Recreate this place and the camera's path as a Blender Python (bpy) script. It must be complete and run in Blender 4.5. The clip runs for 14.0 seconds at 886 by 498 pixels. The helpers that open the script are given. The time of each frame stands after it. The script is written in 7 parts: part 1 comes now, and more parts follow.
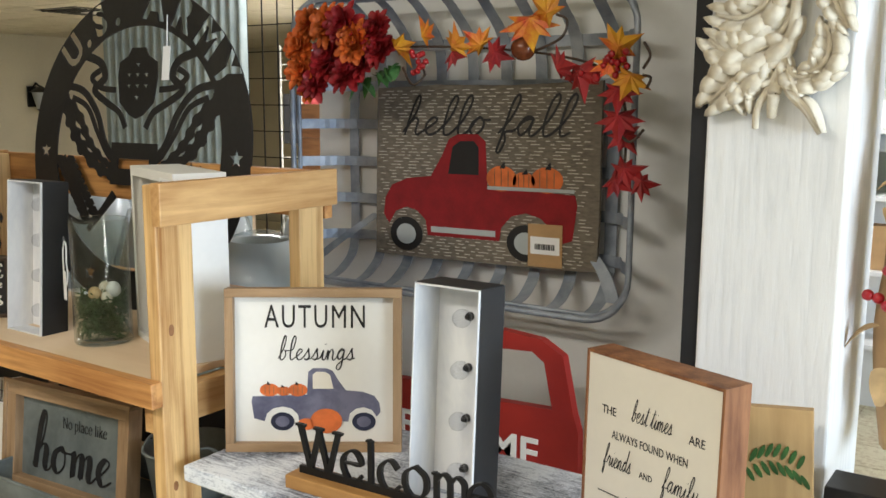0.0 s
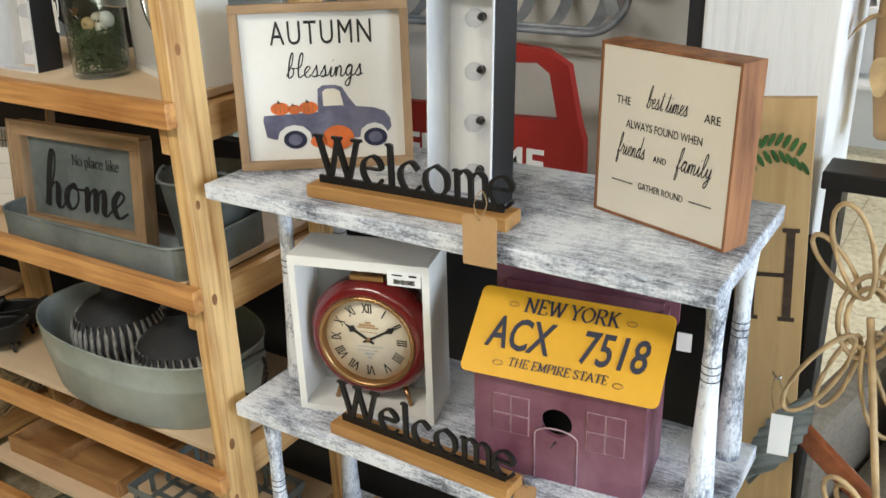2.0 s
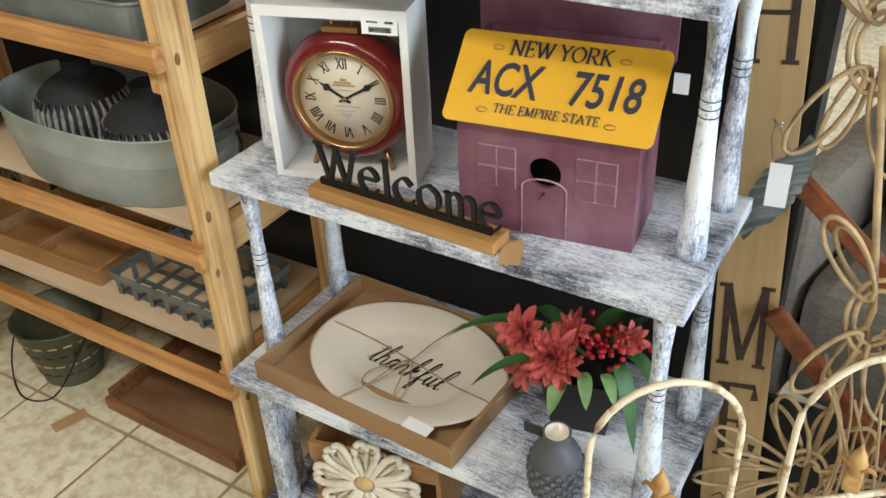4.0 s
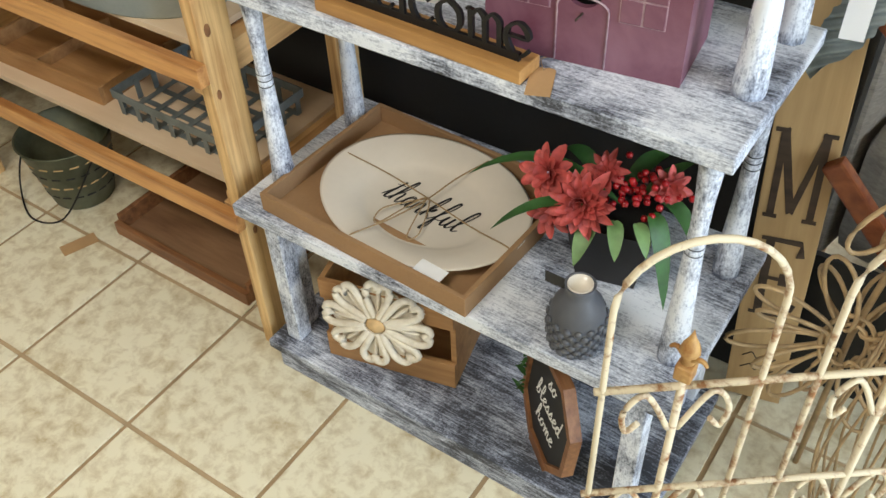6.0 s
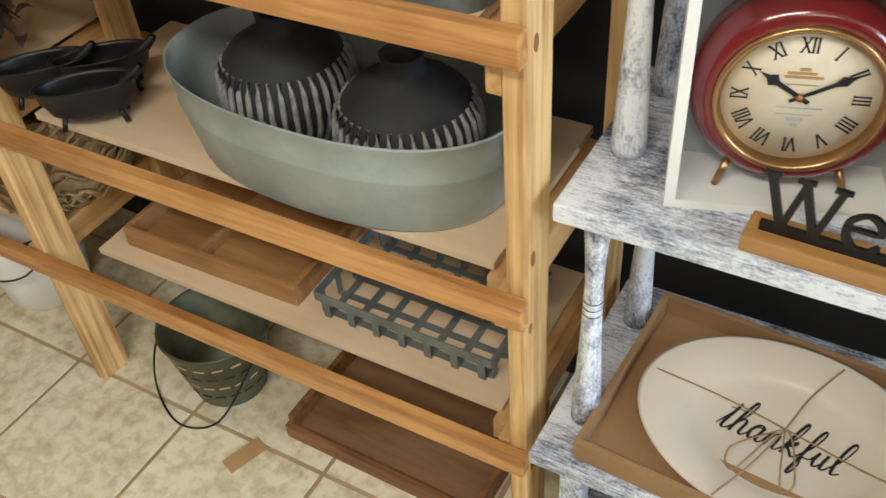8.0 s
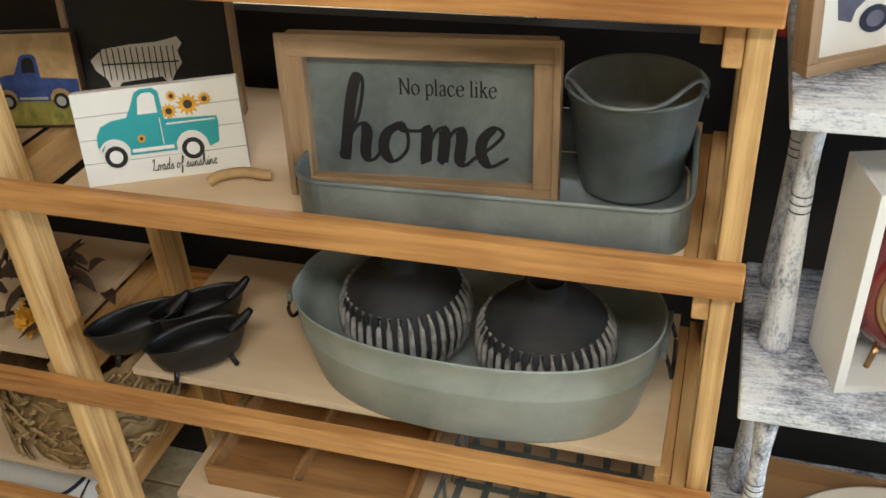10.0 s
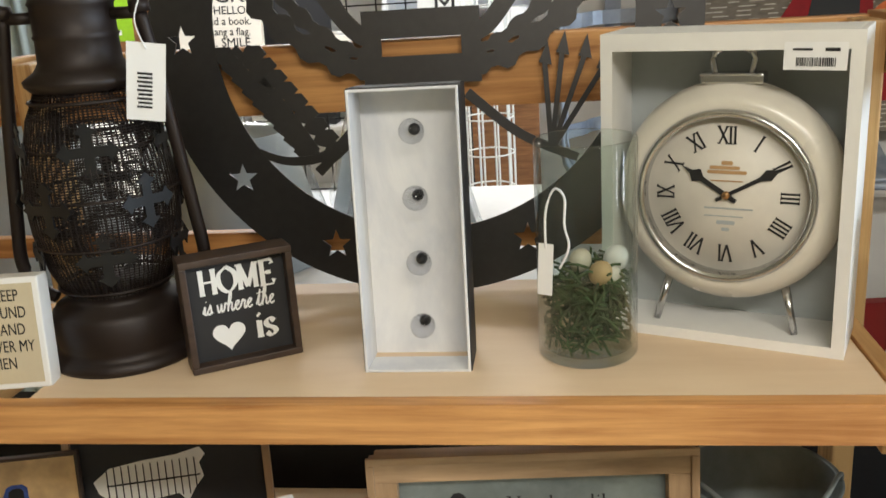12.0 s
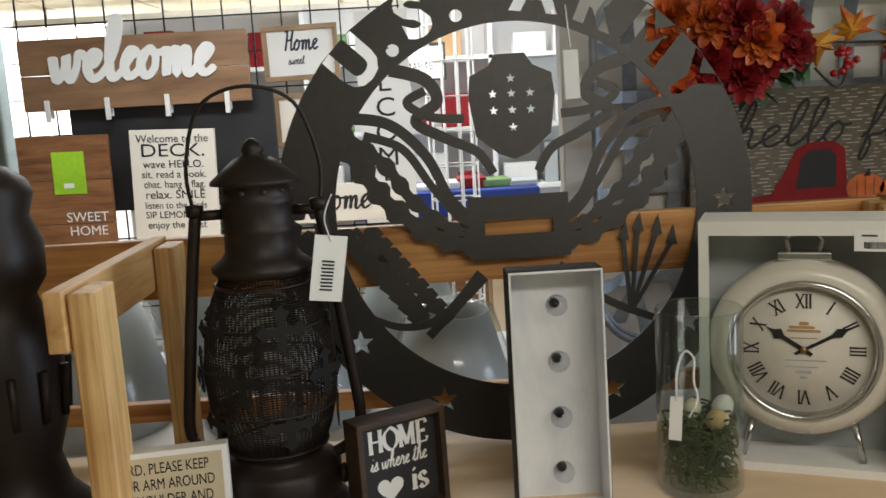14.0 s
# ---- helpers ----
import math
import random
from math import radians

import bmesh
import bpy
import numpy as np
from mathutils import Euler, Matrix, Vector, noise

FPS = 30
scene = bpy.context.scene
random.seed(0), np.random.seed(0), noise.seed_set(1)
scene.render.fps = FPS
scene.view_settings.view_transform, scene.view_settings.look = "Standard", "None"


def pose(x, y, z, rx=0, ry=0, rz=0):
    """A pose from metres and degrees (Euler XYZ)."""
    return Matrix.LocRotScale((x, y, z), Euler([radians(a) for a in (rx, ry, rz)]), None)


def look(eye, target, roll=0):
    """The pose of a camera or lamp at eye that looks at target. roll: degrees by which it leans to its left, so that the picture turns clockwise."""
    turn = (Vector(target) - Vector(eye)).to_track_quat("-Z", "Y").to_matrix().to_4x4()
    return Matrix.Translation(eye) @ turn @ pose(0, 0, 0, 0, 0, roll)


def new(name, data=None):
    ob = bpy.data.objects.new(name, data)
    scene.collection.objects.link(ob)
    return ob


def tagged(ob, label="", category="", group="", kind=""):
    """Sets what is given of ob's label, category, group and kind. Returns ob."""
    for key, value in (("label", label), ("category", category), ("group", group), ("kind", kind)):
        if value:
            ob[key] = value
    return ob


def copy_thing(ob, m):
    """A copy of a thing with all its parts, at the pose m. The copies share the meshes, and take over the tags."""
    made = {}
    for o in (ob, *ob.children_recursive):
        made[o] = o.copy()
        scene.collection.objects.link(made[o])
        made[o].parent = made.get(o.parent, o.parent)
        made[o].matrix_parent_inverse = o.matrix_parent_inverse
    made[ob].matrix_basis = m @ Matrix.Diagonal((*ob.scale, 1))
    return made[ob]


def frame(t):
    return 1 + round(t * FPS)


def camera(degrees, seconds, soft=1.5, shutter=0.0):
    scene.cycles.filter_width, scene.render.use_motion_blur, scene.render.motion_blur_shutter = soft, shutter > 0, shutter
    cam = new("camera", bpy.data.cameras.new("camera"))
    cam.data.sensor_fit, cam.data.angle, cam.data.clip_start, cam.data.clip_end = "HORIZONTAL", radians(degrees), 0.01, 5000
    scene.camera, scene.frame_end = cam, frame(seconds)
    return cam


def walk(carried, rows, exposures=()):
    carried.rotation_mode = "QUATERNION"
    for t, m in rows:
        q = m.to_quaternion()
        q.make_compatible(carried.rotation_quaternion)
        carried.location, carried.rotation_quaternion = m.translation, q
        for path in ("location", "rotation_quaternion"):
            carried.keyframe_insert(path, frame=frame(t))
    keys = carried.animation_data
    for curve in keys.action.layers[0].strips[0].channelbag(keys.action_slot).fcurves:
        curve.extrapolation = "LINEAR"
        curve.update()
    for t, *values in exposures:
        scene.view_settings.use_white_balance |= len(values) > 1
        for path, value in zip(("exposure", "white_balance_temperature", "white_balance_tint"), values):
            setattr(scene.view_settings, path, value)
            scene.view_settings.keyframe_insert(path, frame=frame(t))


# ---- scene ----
cam = camera(51.5, 14.0, shutter=0.15)
PATH = [
    (0, (-0.087, -0.035, 1.694), (-1.199, 1.598, 1.381), 0.3),
    (0.5, (-0.097, -0.074, 1.684), (-1.164, 1.57, 1.286), 0.1),
    (1, (-0.109, -0.101, 1.664), (-1.146, 1.529, 1.146), -0.7),
    (1.5, (-0.112, -0.104, 1.635), (-1.123, 1.492, 0.981), -1.2),
    (2, (-0.114, -0.104, 1.612), (-1.103, 1.447, 0.826), -1.7),
    (2.5, (-0.117, -0.096, 1.592), (-1.08, 1.415, 0.704), -2.2),
    (3, (-0.118, -0.089, 1.548), (-1.05, 1.398, 0.589), -2.5),
    (3.5, (-0.124, -0.08, 1.519), (-1.034, 1.362, 0.475), -2.7),
    (4, (-0.118, -0.081, 1.482), (-1.007, 1.321, 0.366), -2.9),
    (4.2, (-0.115, -0.083, 1.462), (-0.992, 1.308, 0.322), -2.8),
    (6.3, (-0.178, 0.035, 1.397), (-1.005, 1.195, -0.006), -2.1),
    (6.5, (-0.241, 0.04, 1.4), (-1.028, 1.259, 0.024), -0.9),
    (7, (-0.444, 0.053, 1.435), (-1.157, 1.384, 0.123), -1.3),
    (7.5, (-0.636, 0.055, 1.434), (-1.447, 1.331, 0.124), -1.4),
    (8, (-0.812, 0.114, 1.412), (-1.607, 1.365, 0.069), -4.9),
    (8.2, (-0.876, 0.136, 1.419), (-1.669, 1.385, 0.074), -6.5),
    (10.3, (-1.221, -0.053, 1.571), (-1.734, 1.582, 0.539), -3.6),
    (10.5, (-1.257, -0.033, 1.566), (-1.768, 1.644, 0.603), -3.9),
    (11, (-1.343, 0.044, 1.59), (-1.812, 1.817, 0.791), -4.8),
    (11.5, (-1.399, 0.093, 1.611), (-1.8, 1.919, 0.9), -3.8),
    (12, (-1.475, 0.064, 1.656), (-1.724, 1.96, 1.071), -3.6),
    (12.5, (-1.582, -0.001, 1.699), (-1.665, 1.934, 1.202), -3.9),
    (13, (-1.657, -0.034, 1.733), (-1.601, 1.92, 1.31), -3.5),
    (13.5, (-1.702, -0.081, 1.748), (-1.604, 1.885, 1.393), -3.3),
    (14, (-1.747, -0.088, 1.747), (-1.718, 1.885, 1.422), -3.3),
]
walk(cam, [(t, look(eye, target, roll)) for t, eye, target, roll in PATH], exposures=[(0, -0.08), (2, -0.14), (3, -0.2), (4.2, -0.12), (6.3, -0.08), (8, 0.04), (10.3, -0.1), (10.7, 0.0), (11, 0.1), (12, 0.1), (12.6, 0.04), (13.2, -0.04), (13.6, -0.14), (14, -0.56)])

# ---- light ----
world = bpy.data.worlds.new("store_air")
world.use_nodes = True
scene.world = world
world.node_tree.nodes["Background"].inputs[0].default_value = (0.9, 0.93, 1.0, 1)
world.node_tree.nodes["Background"].inputs[1].default_value = 0.012


def area_lamp(name, eye, target, sx, sy, power, colour):
    data = bpy.data.lights.new(name, "AREA")
    data.shape, data.size, data.size_y, data.energy, data.color = "RECTANGLE", sx, sy, power, colour
    ob = new(name, data)
    ob.matrix_world = look(eye, target)
    return ob


WARM, COOL, DAY = (1.0, 0.95, 0.86), (0.97, 0.98, 1.0), (0.70, 0.84, 1.0)
# Assumed overhead lights; the second is made up to brighten the partition.
for x, y, power, tint in ((-1.05, -0.6, 35, WARM), (0.35, -1.5, 14, WARM), (-2.3, 2.7, 30, COOL), (-1.7, 4.6, 40, COOL), (-6.5, 5.0, 30, WARM)):
    area_lamp("assumed_tube_light", (x, y, 2.42), (x, y, 0), 1.2, 0.3, power, tint)
for x in (-4.2, -1.9):
    area_lamp("strip_tube_light", (x, 5.95, 2.28), (x, 6.6, 1.7), 1.2, 0.1, 105, COOL)
area_lamp("window_daylight", (3.47, 0.2, 1.55), (-1, 0.75, 1.0), 2.6, 1.7, 228, DAY)

# ---- materials ----
MATS = {}


def material(name, colour, rough=0.6, metal=0.0, dark=0.75, light=1.15, scale=(8, 8, 8), fine=90.0, bump=0.15, dist=0.002, spec=0.5, coat=0.0):
    """Colour with two scales of noise, and fine relief."""
    if name in MATS:
        return MATS[name]
    m = bpy.data.materials.new(name)
    m.use_nodes = True
    nt = m.node_tree
    n, l = nt.nodes, nt.links
    b = n["Principled BSDF"]
    b.inputs["Roughness"].default_value, b.inputs["Metallic"].default_value = rough, metal
    b.inputs["Specular IOR Level"].default_value, b.inputs["Coat Weight"].default_value = spec, coat
    tc, mp = n.new("ShaderNodeTexCoord"), n.new("ShaderNodeMapping")
    mp.inputs["Scale"].default_value = scale
    l.new(tc.outputs["Object"], mp.inputs["Vector"])
    a, f = n.new("ShaderNodeTexNoise"), n.new("ShaderNodeTexNoise")
    a.inputs["Scale"].default_value, a.inputs["Detail"].default_value = 1.0, 6
    f.inputs["Scale"].default_value, f.inputs["Detail"].default_value = fine, 3
    l.new(mp.outputs[0], a.inputs["Vector"])
    l.new(tc.outputs["Object"], f.inputs["Vector"])
    mixf = n.new("ShaderNodeMath")
    mixf.operation = "MULTIPLY_ADD"
    mixf.inputs[1].default_value = 0.3
    l.new(f.outputs[0], mixf.inputs[0])
    l.new(a.outputs[0], mixf.inputs[2])
    ramp = n.new("ShaderNodeValToRGB")
    ramp.color_ramp.elements[0].position, ramp.color_ramp.elements[1].position = 0.42, 0.9
    c = colour
    ramp.color_ramp.elements[0].color = (c[0] * dark, c[1] * dark, c[2] * dark, 1)
    ramp.color_ramp.elements[1].color = (min(1, c[0] * light), min(1, c[1] * light), min(1, c[2] * light), 1)
    l.new(mixf.outputs[0], ramp.inputs[0])
    l.new(ramp.outputs[0], b.inputs["Base Color"])
    rr = n.new("ShaderNodeMapRange")
    rr.inputs["To Min"].default_value, rr.inputs["To Max"].default_value = max(0.02, rough - 0.1), min(1, rough + 0.1)
    l.new(a.outputs[0], rr.inputs["Value"])
    l.new(rr.outputs[0], b.inputs["Roughness"])
    bp = n.new("ShaderNodeBump")
    bp.inputs["Strength"].default_value, bp.inputs["Distance"].default_value = bump, dist
    l.new(mixf.outputs[0], bp.inputs["Height"])
    l.new(bp.outputs[0], b.inputs["Normal"])
    MATS[name] = m
    return m


def two_tone(name, under, over, scale, low, high, rough=0.6, bump=0.3, detail=8.0, metal=0.0, random=0.0, distortion=0.3):
    """Two colours that meet along the edge of a stretched noise: worn paint, wood grain, mottled stone."""
    if name in MATS:
        return MATS[name]
    m = bpy.data.materials.new(name)
    m.use_nodes = True
    nt = m.node_tree
    n, l = nt.nodes, nt.links
    b = n["Principled BSDF"]
    b.inputs["Roughness"].default_value, b.inputs["Metallic"].default_value = rough, metal
    tc, mp = n.new("ShaderNodeTexCoord"), n.new("ShaderNodeMapping")
    mp.inputs["Scale"].default_value = scale
    l.new(tc.outputs["Object"], mp.inputs["Vector"])
    if random:
        info, add = n.new("ShaderNodeObjectInfo"), n.new("ShaderNodeVectorMath")
        add.operation = "MULTIPLY_ADD"
        add.inputs[1].default_value = (37, 23, 11)
        l.new(info.outputs["Random"], add.inputs[0])
        l.new(tc.outputs["Object"], add.inputs[2])
        l.new(add.outputs[0], mp.inputs["Vector"])
    a, g = n.new("ShaderNodeTexNoise"), n.new("ShaderNodeTexNoise")
    a.inputs["Scale"].default_value, a.inputs["Detail"].default_value, a.inputs["Distortion"].default_value = 1.0, detail, distortion
    a.inputs["Roughness"].default_value = 0.62
    g.inputs["Scale"].default_value, g.inputs["Detail"].default_value = 6.0, 4
    l.new(mp.outputs[0], a.inputs["Vector"])
    l.new(tc.outputs["Object"], g.inputs["Vector"])
    add2 = n.new("ShaderNodeMath")
    add2.operation = "MULTIPLY_ADD"
    add2.inputs[1].default_value = 0.35
    l.new(g.outputs[0], add2.inputs[0])
    l.new(a.outputs[0], add2.inputs[2])
    ramp = n.new("ShaderNodeValToRGB")
    ramp.color_ramp.elements[0].position, ramp.color_ramp.elements[1].position = low, high
    ramp.color_ramp.elements[0].color, ramp.color_ramp.elements[1].color = (*under, 1), (*over, 1)
    l.new(add2.outputs[0], ramp.inputs[0])
    if random:
        hs, rg = n.new("ShaderNodeHueSaturation"), n.new("ShaderNodeMapRange")
        rg.inputs["To Min"].default_value, rg.inputs["To Max"].default_value = 1 - random, 1 + random
        l.new(info.outputs["Random"], rg.inputs["Value"])
        l.new(rg.outputs[0], hs.inputs["Value"])
        l.new(ramp.outputs[0], hs.inputs["Color"])
        l.new(hs.outputs[0], b.inputs["Base Color"])
    else:
        l.new(ramp.outputs[0], b.inputs["Base Color"])
    bp = n.new("ShaderNodeBump")
    bp.inputs["Strength"].default_value, bp.inputs["Distance"].default_value = bump, 0.0015
    l.new(add2.outputs[0], bp.inputs["Height"])
    l.new(bp.outputs[0], b.inputs["Normal"])
    MATS[name] = m
    return m


def glass(name, colour=(1, 1, 1), rough=0.0, ior=1.45):
    if name in MATS:
        return MATS[name]
    m = bpy.data.materials.new(name)
    m.use_nodes = True
    b = m.node_tree.nodes["Principled BSDF"]
    b.inputs["Base Color"].default_value = (*colour, 1)
    b.inputs["Roughness"].default_value, b.inputs["Transmission Weight"].default_value, b.inputs["IOR"].default_value = rough, 1.0, ior
    MATS[name] = m
    return m


def thin_glass(name, tint=(1, 1, 1), gloss=0.05, edge=0.6):
    """A clear shell: see-through, with a sheen that grows towards its edges."""
    m = bpy.data.materials.new(name)
    m.use_nodes = True
    n, l = m.node_tree.nodes, m.node_tree.links
    n.remove(n["Principled BSDF"])
    t, g, x, f = n.new("ShaderNodeBsdfTransparent"), n.new("ShaderNodeBsdfGlossy"), n.new("ShaderNodeMixShader"), n.new("ShaderNodeLayerWeight")
    t.inputs[0].default_value = (*tint, 1)
    g.inputs["Roughness"].default_value = gloss
    p, k = n.new("ShaderNodeMath"), n.new("ShaderNodeMath")
    p.operation, k.operation = "POWER", "MULTIPLY_ADD"
    p.inputs[1].default_value, k.inputs[1].default_value, k.inputs[2].default_value = 4.0, edge, 0.03
    l.new(f.outputs["Facing"], p.inputs[0])
    l.new(p.outputs[0], k.inputs[0])
    l.new(k.outputs[0], x.inputs[0])
    l.new(t.outputs[0], x.inputs[1])
    l.new(g.outputs[0], x.inputs[2])
    l.new(x.outputs[0], n["Material Output"].inputs["Surface"])
    return m


def glow(name, colour, strength):
    m = bpy.data.materials.new(name)
    m.use_nodes = True
    b = m.node_tree.nodes["Principled BSDF"]
    b.inputs["Emission Color"].default_value, b.inputs["Emission Strength"].default_value = (*colour, 1), strength
    return m


def chalk(name, scale, cover):
    """Dry-brushed white paint over dark grey wood: broad worn patches, fine strokes and specks."""
    m = bpy.data.materials.new(name)
    m.use_nodes = True
    n, l = m.node_tree.nodes, m.node_tree.links
    b = n["Principled BSDF"]
    b.inputs["Roughness"].default_value = 0.6
    tc, info, off = n.new("ShaderNodeTexCoord"), n.new("ShaderNodeObjectInfo"), n.new("ShaderNodeVectorMath")
    off.operation = "MULTIPLY_ADD"
    off.inputs[1].default_value = (7.3, 5.1, 3.7)
    l.new(info.outputs["Random"], off.inputs[0])
    l.new(tc.outputs["Object"], off.inputs[2])
    total = None
    for sc, weight, detail in ((scale, 0.50, 5), ((8, 8, 8), 1.00, 6), (tuple(3 * v for v in scale), 0.46, 3), ((260, 260, 260), 0.36, 2)):
        mp, t, k = n.new("ShaderNodeMapping"), n.new("ShaderNodeTexNoise"), n.new("ShaderNodeMath")
        mp.inputs["Scale"].default_value = sc
        l.new(off.outputs[0], mp.inputs["Vector"])
        t.inputs["Scale"].default_value, t.inputs["Detail"].default_value, t.inputs["Roughness"].default_value = 1.0, detail, 0.6
        t.inputs["Distortion"].default_value = 0.4
        l.new(mp.outputs[0], t.inputs["Vector"])
        k.operation = "MULTIPLY_ADD"
        k.inputs[1].default_value = weight
        l.new(t.outputs[0], k.inputs[0])
        if total:
            l.new(total.outputs[0], k.inputs[2])
        else:
            k.inputs[2].default_value = cover - 1.16
        total = k
    ramp = n.new("ShaderNodeValToRGB")
    e = ramp.color_ramp.elements
    e[0].position, e[0].color = 0.31, (0.05, 0.055, 0.068, 1)
    e[1].position, e[1].color = 0.66, (0.78, 0.82, 0.89, 1)
    q = ramp.color_ramp.elements.new(0.42)
    q.color = (0.22, 0.24, 0.30, 1)
    q = ramp.color_ramp.elements.new(0.53)
    q.color = (0.47, 0.51, 0.60, 1)
    l.new(total.outputs[0], ramp.inputs[0])
    l.new(ramp.outputs[0], b.inputs["Base Color"])
    bp = n.new("ShaderNodeBump")
    bp.inputs["Strength"].default_value, bp.inputs["Distance"].default_value = 0.35, 0.0015
    l.new(total.outputs[0], bp.inputs["Height"])
    l.new(bp.outputs[0], b.inputs["Normal"])
    return m


# timber: grain along x, y or z
PINE_X = two_tone("pine_rail", (0.30, 0.11, 0.028), (0.66, 0.34, 0.12), (3, 55, 55), 0.48, 0.80, 0.45, 0.18, random=0.06)
PINE_Y = two_tone("pine_cross_board", (0.36, 0.17, 0.05), (0.72, 0.45, 0.20), (36, 3, 36), 0.45, 0.85, 0.5, 0.12, random=0.06)
PINE_Z = two_tone("pine_post", (0.34, 0.15, 0.04), (0.74, 0.49, 0.22), (58, 58, 2.2), 0.50, 0.76, 0.5, 0.18, random=0.06)
PLY = two_tone("plywood_board", (0.62, 0.44, 0.27), (0.76, 0.60, 0.42), (2, 12, 12), 0.4, 0.9, 0.6, 0.05, random=0.04)
OAK = two_tone("sign_frame_wood", (0.22, 0.135, 0.07), (0.44, 0.29, 0.165), (6, 50, 50), 0.45, 0.9, 0.6, 0.3)
OAK_Z = two_tone("sign_frame_wood_upright", (0.22, 0.135, 0.07), (0.44, 0.29, 0.165), (50, 50, 6), 0.45, 0.9, 0.6, 0.3)
WALNUT = two_tone("brown_stained_wood", (0.13, 0.05, 0.02), (0.33, 0.15, 0.06), (6, 60, 60), 0.45, 0.85, 0.5, 0.25)
REDWOOD_Y = two_tone("reddish_box_wood", (0.14, 0.05, 0.02), (0.36, 0.16, 0.07), (40, 40, 5), 0.5, 0.85, 0.55, 0.3)
MAHOGANY = two_tone("varnished_mahogany", (0.10, 0.022, 0.008), (0.26, 0.075, 0.025), (30, 30, 30), 0.45, 0.9, 0.22, 0.05)
BASEWOOD = two_tone("honey_base_wood", (0.30, 0.14, 0.04), (0.50, 0.27, 0.09), (5, 60, 60), 0.45, 0.85, 0.5, 0.2)
DARKWOOD = two_tone("espresso_wood", (0.02, 0.012, 0.008), (0.07, 0.04, 0.025), (8, 60, 60), 0.45, 0.85, 0.5, 0.2)
PLANK = two_tone("sign_plank_wood", (0.36, 0.22, 0.09), (0.56, 0.38, 0.18), (30, 30, 2.5), 0.4, 0.9, 0.6, 0.25)
CRATE = two_tone("crate_wood", (0.26, 0.12, 0.04), (0.46, 0.25, 0.10), (4, 40, 40), 0.45, 0.85, 0.6, 0.25)
TRAYWOOD = two_tone("dull_tray_wood", (0.16, 0.08, 0.04), (0.34, 0.20, 0.11), (4, 30, 30), 0.45, 0.9, 0.4, 0.2)
GREY_X = chalk("chalk_paint_shelf", (24, 230, 150), 0.54)
# Thinner paint, and the shade on the base tier mixed into the colour.
GREY_BASE = chalk("worn_shaded_base_wood", (16, 200, 140), 0.43)
GREY_Z = chalk("chalk_paint_post", (120, 120, 40), 0.56)
GREY_Y = chalk("chalk_paint_end", (160, 26, 160), 0.55)
WHITE_PAINT = material("white_wall_paint", (0.80, 0.80, 0.79), 0.55, dark=0.93, light=1.04, scale=(2, 2, 2), fine=60, bump=0.08)
WHITE_GRAIN = two_tone("white_painted_rough_wood", (0.72, 0.73, 0.74), (0.86, 0.86, 0.86), (75, 75, 6), 0.42, 0.7, 0.5, 1.0)
CREAM_WALL = material("cream_wall_paint", (0.62, 0.56, 0.42), 0.7, dark=0.9, light=1.06, scale=(1.5, 1.5, 1.5), fine=40, bump=0.1)
BLACK_WALL = material("black_board", (0.012, 0.012, 0.014), 0.7, dark=0.7, light=1.3)
BLACK_METAL = material("black_metal", (0.012, 0.012, 0.013), 0.42, 0.3, scale=(12, 12, 12), bump=0.1)
BLACK_CARD = material("black_card_side", (0.018, 0.018, 0.02), 0.6, scale=(12, 12, 12))
BRONZE = material("dark_bronze_metal", (0.018, 0.0105, 0.008), 0.5, 0.3, scale=(14, 14, 14), bump=0.2)
STEEL_DARK = material("dark_laser_cut_steel", (0.055, 0.052, 0.05), 0.42, 0.7, scale=(3, 3, 3), bump=0.1)
GALV = two_tone("galvanised_zinc", (0.27, 0.32, 0.31), (0.43, 0.48, 0.46), (14, 14, 14), 0.45, 0.95, 0.5, 0.1, metal=0.25)
GALV_DARK = two_tone("weathered_zinc", (0.12, 0.14, 0.14), (0.27, 0.31, 0.31), (14, 14, 14), 0.45, 0.95, 0.5, 0.12, metal=0.35)
GALV_GREEN = two_tone("olive_zinc", (0.05, 0.055, 0.03), (0.16, 0.17, 0.11), (14, 14, 14), 0.45, 0.95, 0.45, 0.12, metal=0.4)
BASKET_METAL = two_tone("blue_grey_metal_strap", (0.16, 0.19, 0.24), (0.46, 0.50, 0.56), (14, 14, 14), 0.45, 0.9, 0.5, 0.2, metal=0.3)
WHITEWASH = two_tone("whitewashed_metal", (0.55, 0.57, 0.62), (0.80, 0.80, 0.80), (16, 16, 7), 0.42, 0.8, 0.5, 0.15)
PAPER = material("white_print_board", (0.78, 0.77, 0.74), 0.6, dark=0.95, light=1.03, bump=0.04)
CREAM_BOARD = material("cream_print_board", (0.76, 0.71, 0.62), 0.6, dark=0.95, light=1.03, bump=0.05)
KRAFT = material("kraft_tag", (0.46, 0.28, 0.13), 0.8, dark=0.88, light=1.08, scale=(20, 20, 20), fine=200)
CARDBOARD = material("cardboard", (0.33, 0.19, 0.09), 0.8, dark=0.85, light=1.1, scale=(5, 5, 5), fine=160)
LABEL = material("white_label", (0.85, 0.85, 0.85), 0.5, dark=0.97, light=1.02, bump=0.02)
TAN_BOARD = material("tan_block_face", (0.56, 0.48, 0.33), 0.7, dark=0.92, light=1.05, bump=0.05)
INK = material("black_ink", (0.012, 0.012, 0.013), 0.6, bump=0.05)
INK_WHITE = material("white_ink", (0.82, 0.82, 0.80), 0.6, dark=0.95, light=1.02, bump=0.03)
BOXWHITE = material("white_box", (0.80, 0.79, 0.76), 0.55, dark=0.95, light=1.04, bump=0.04)
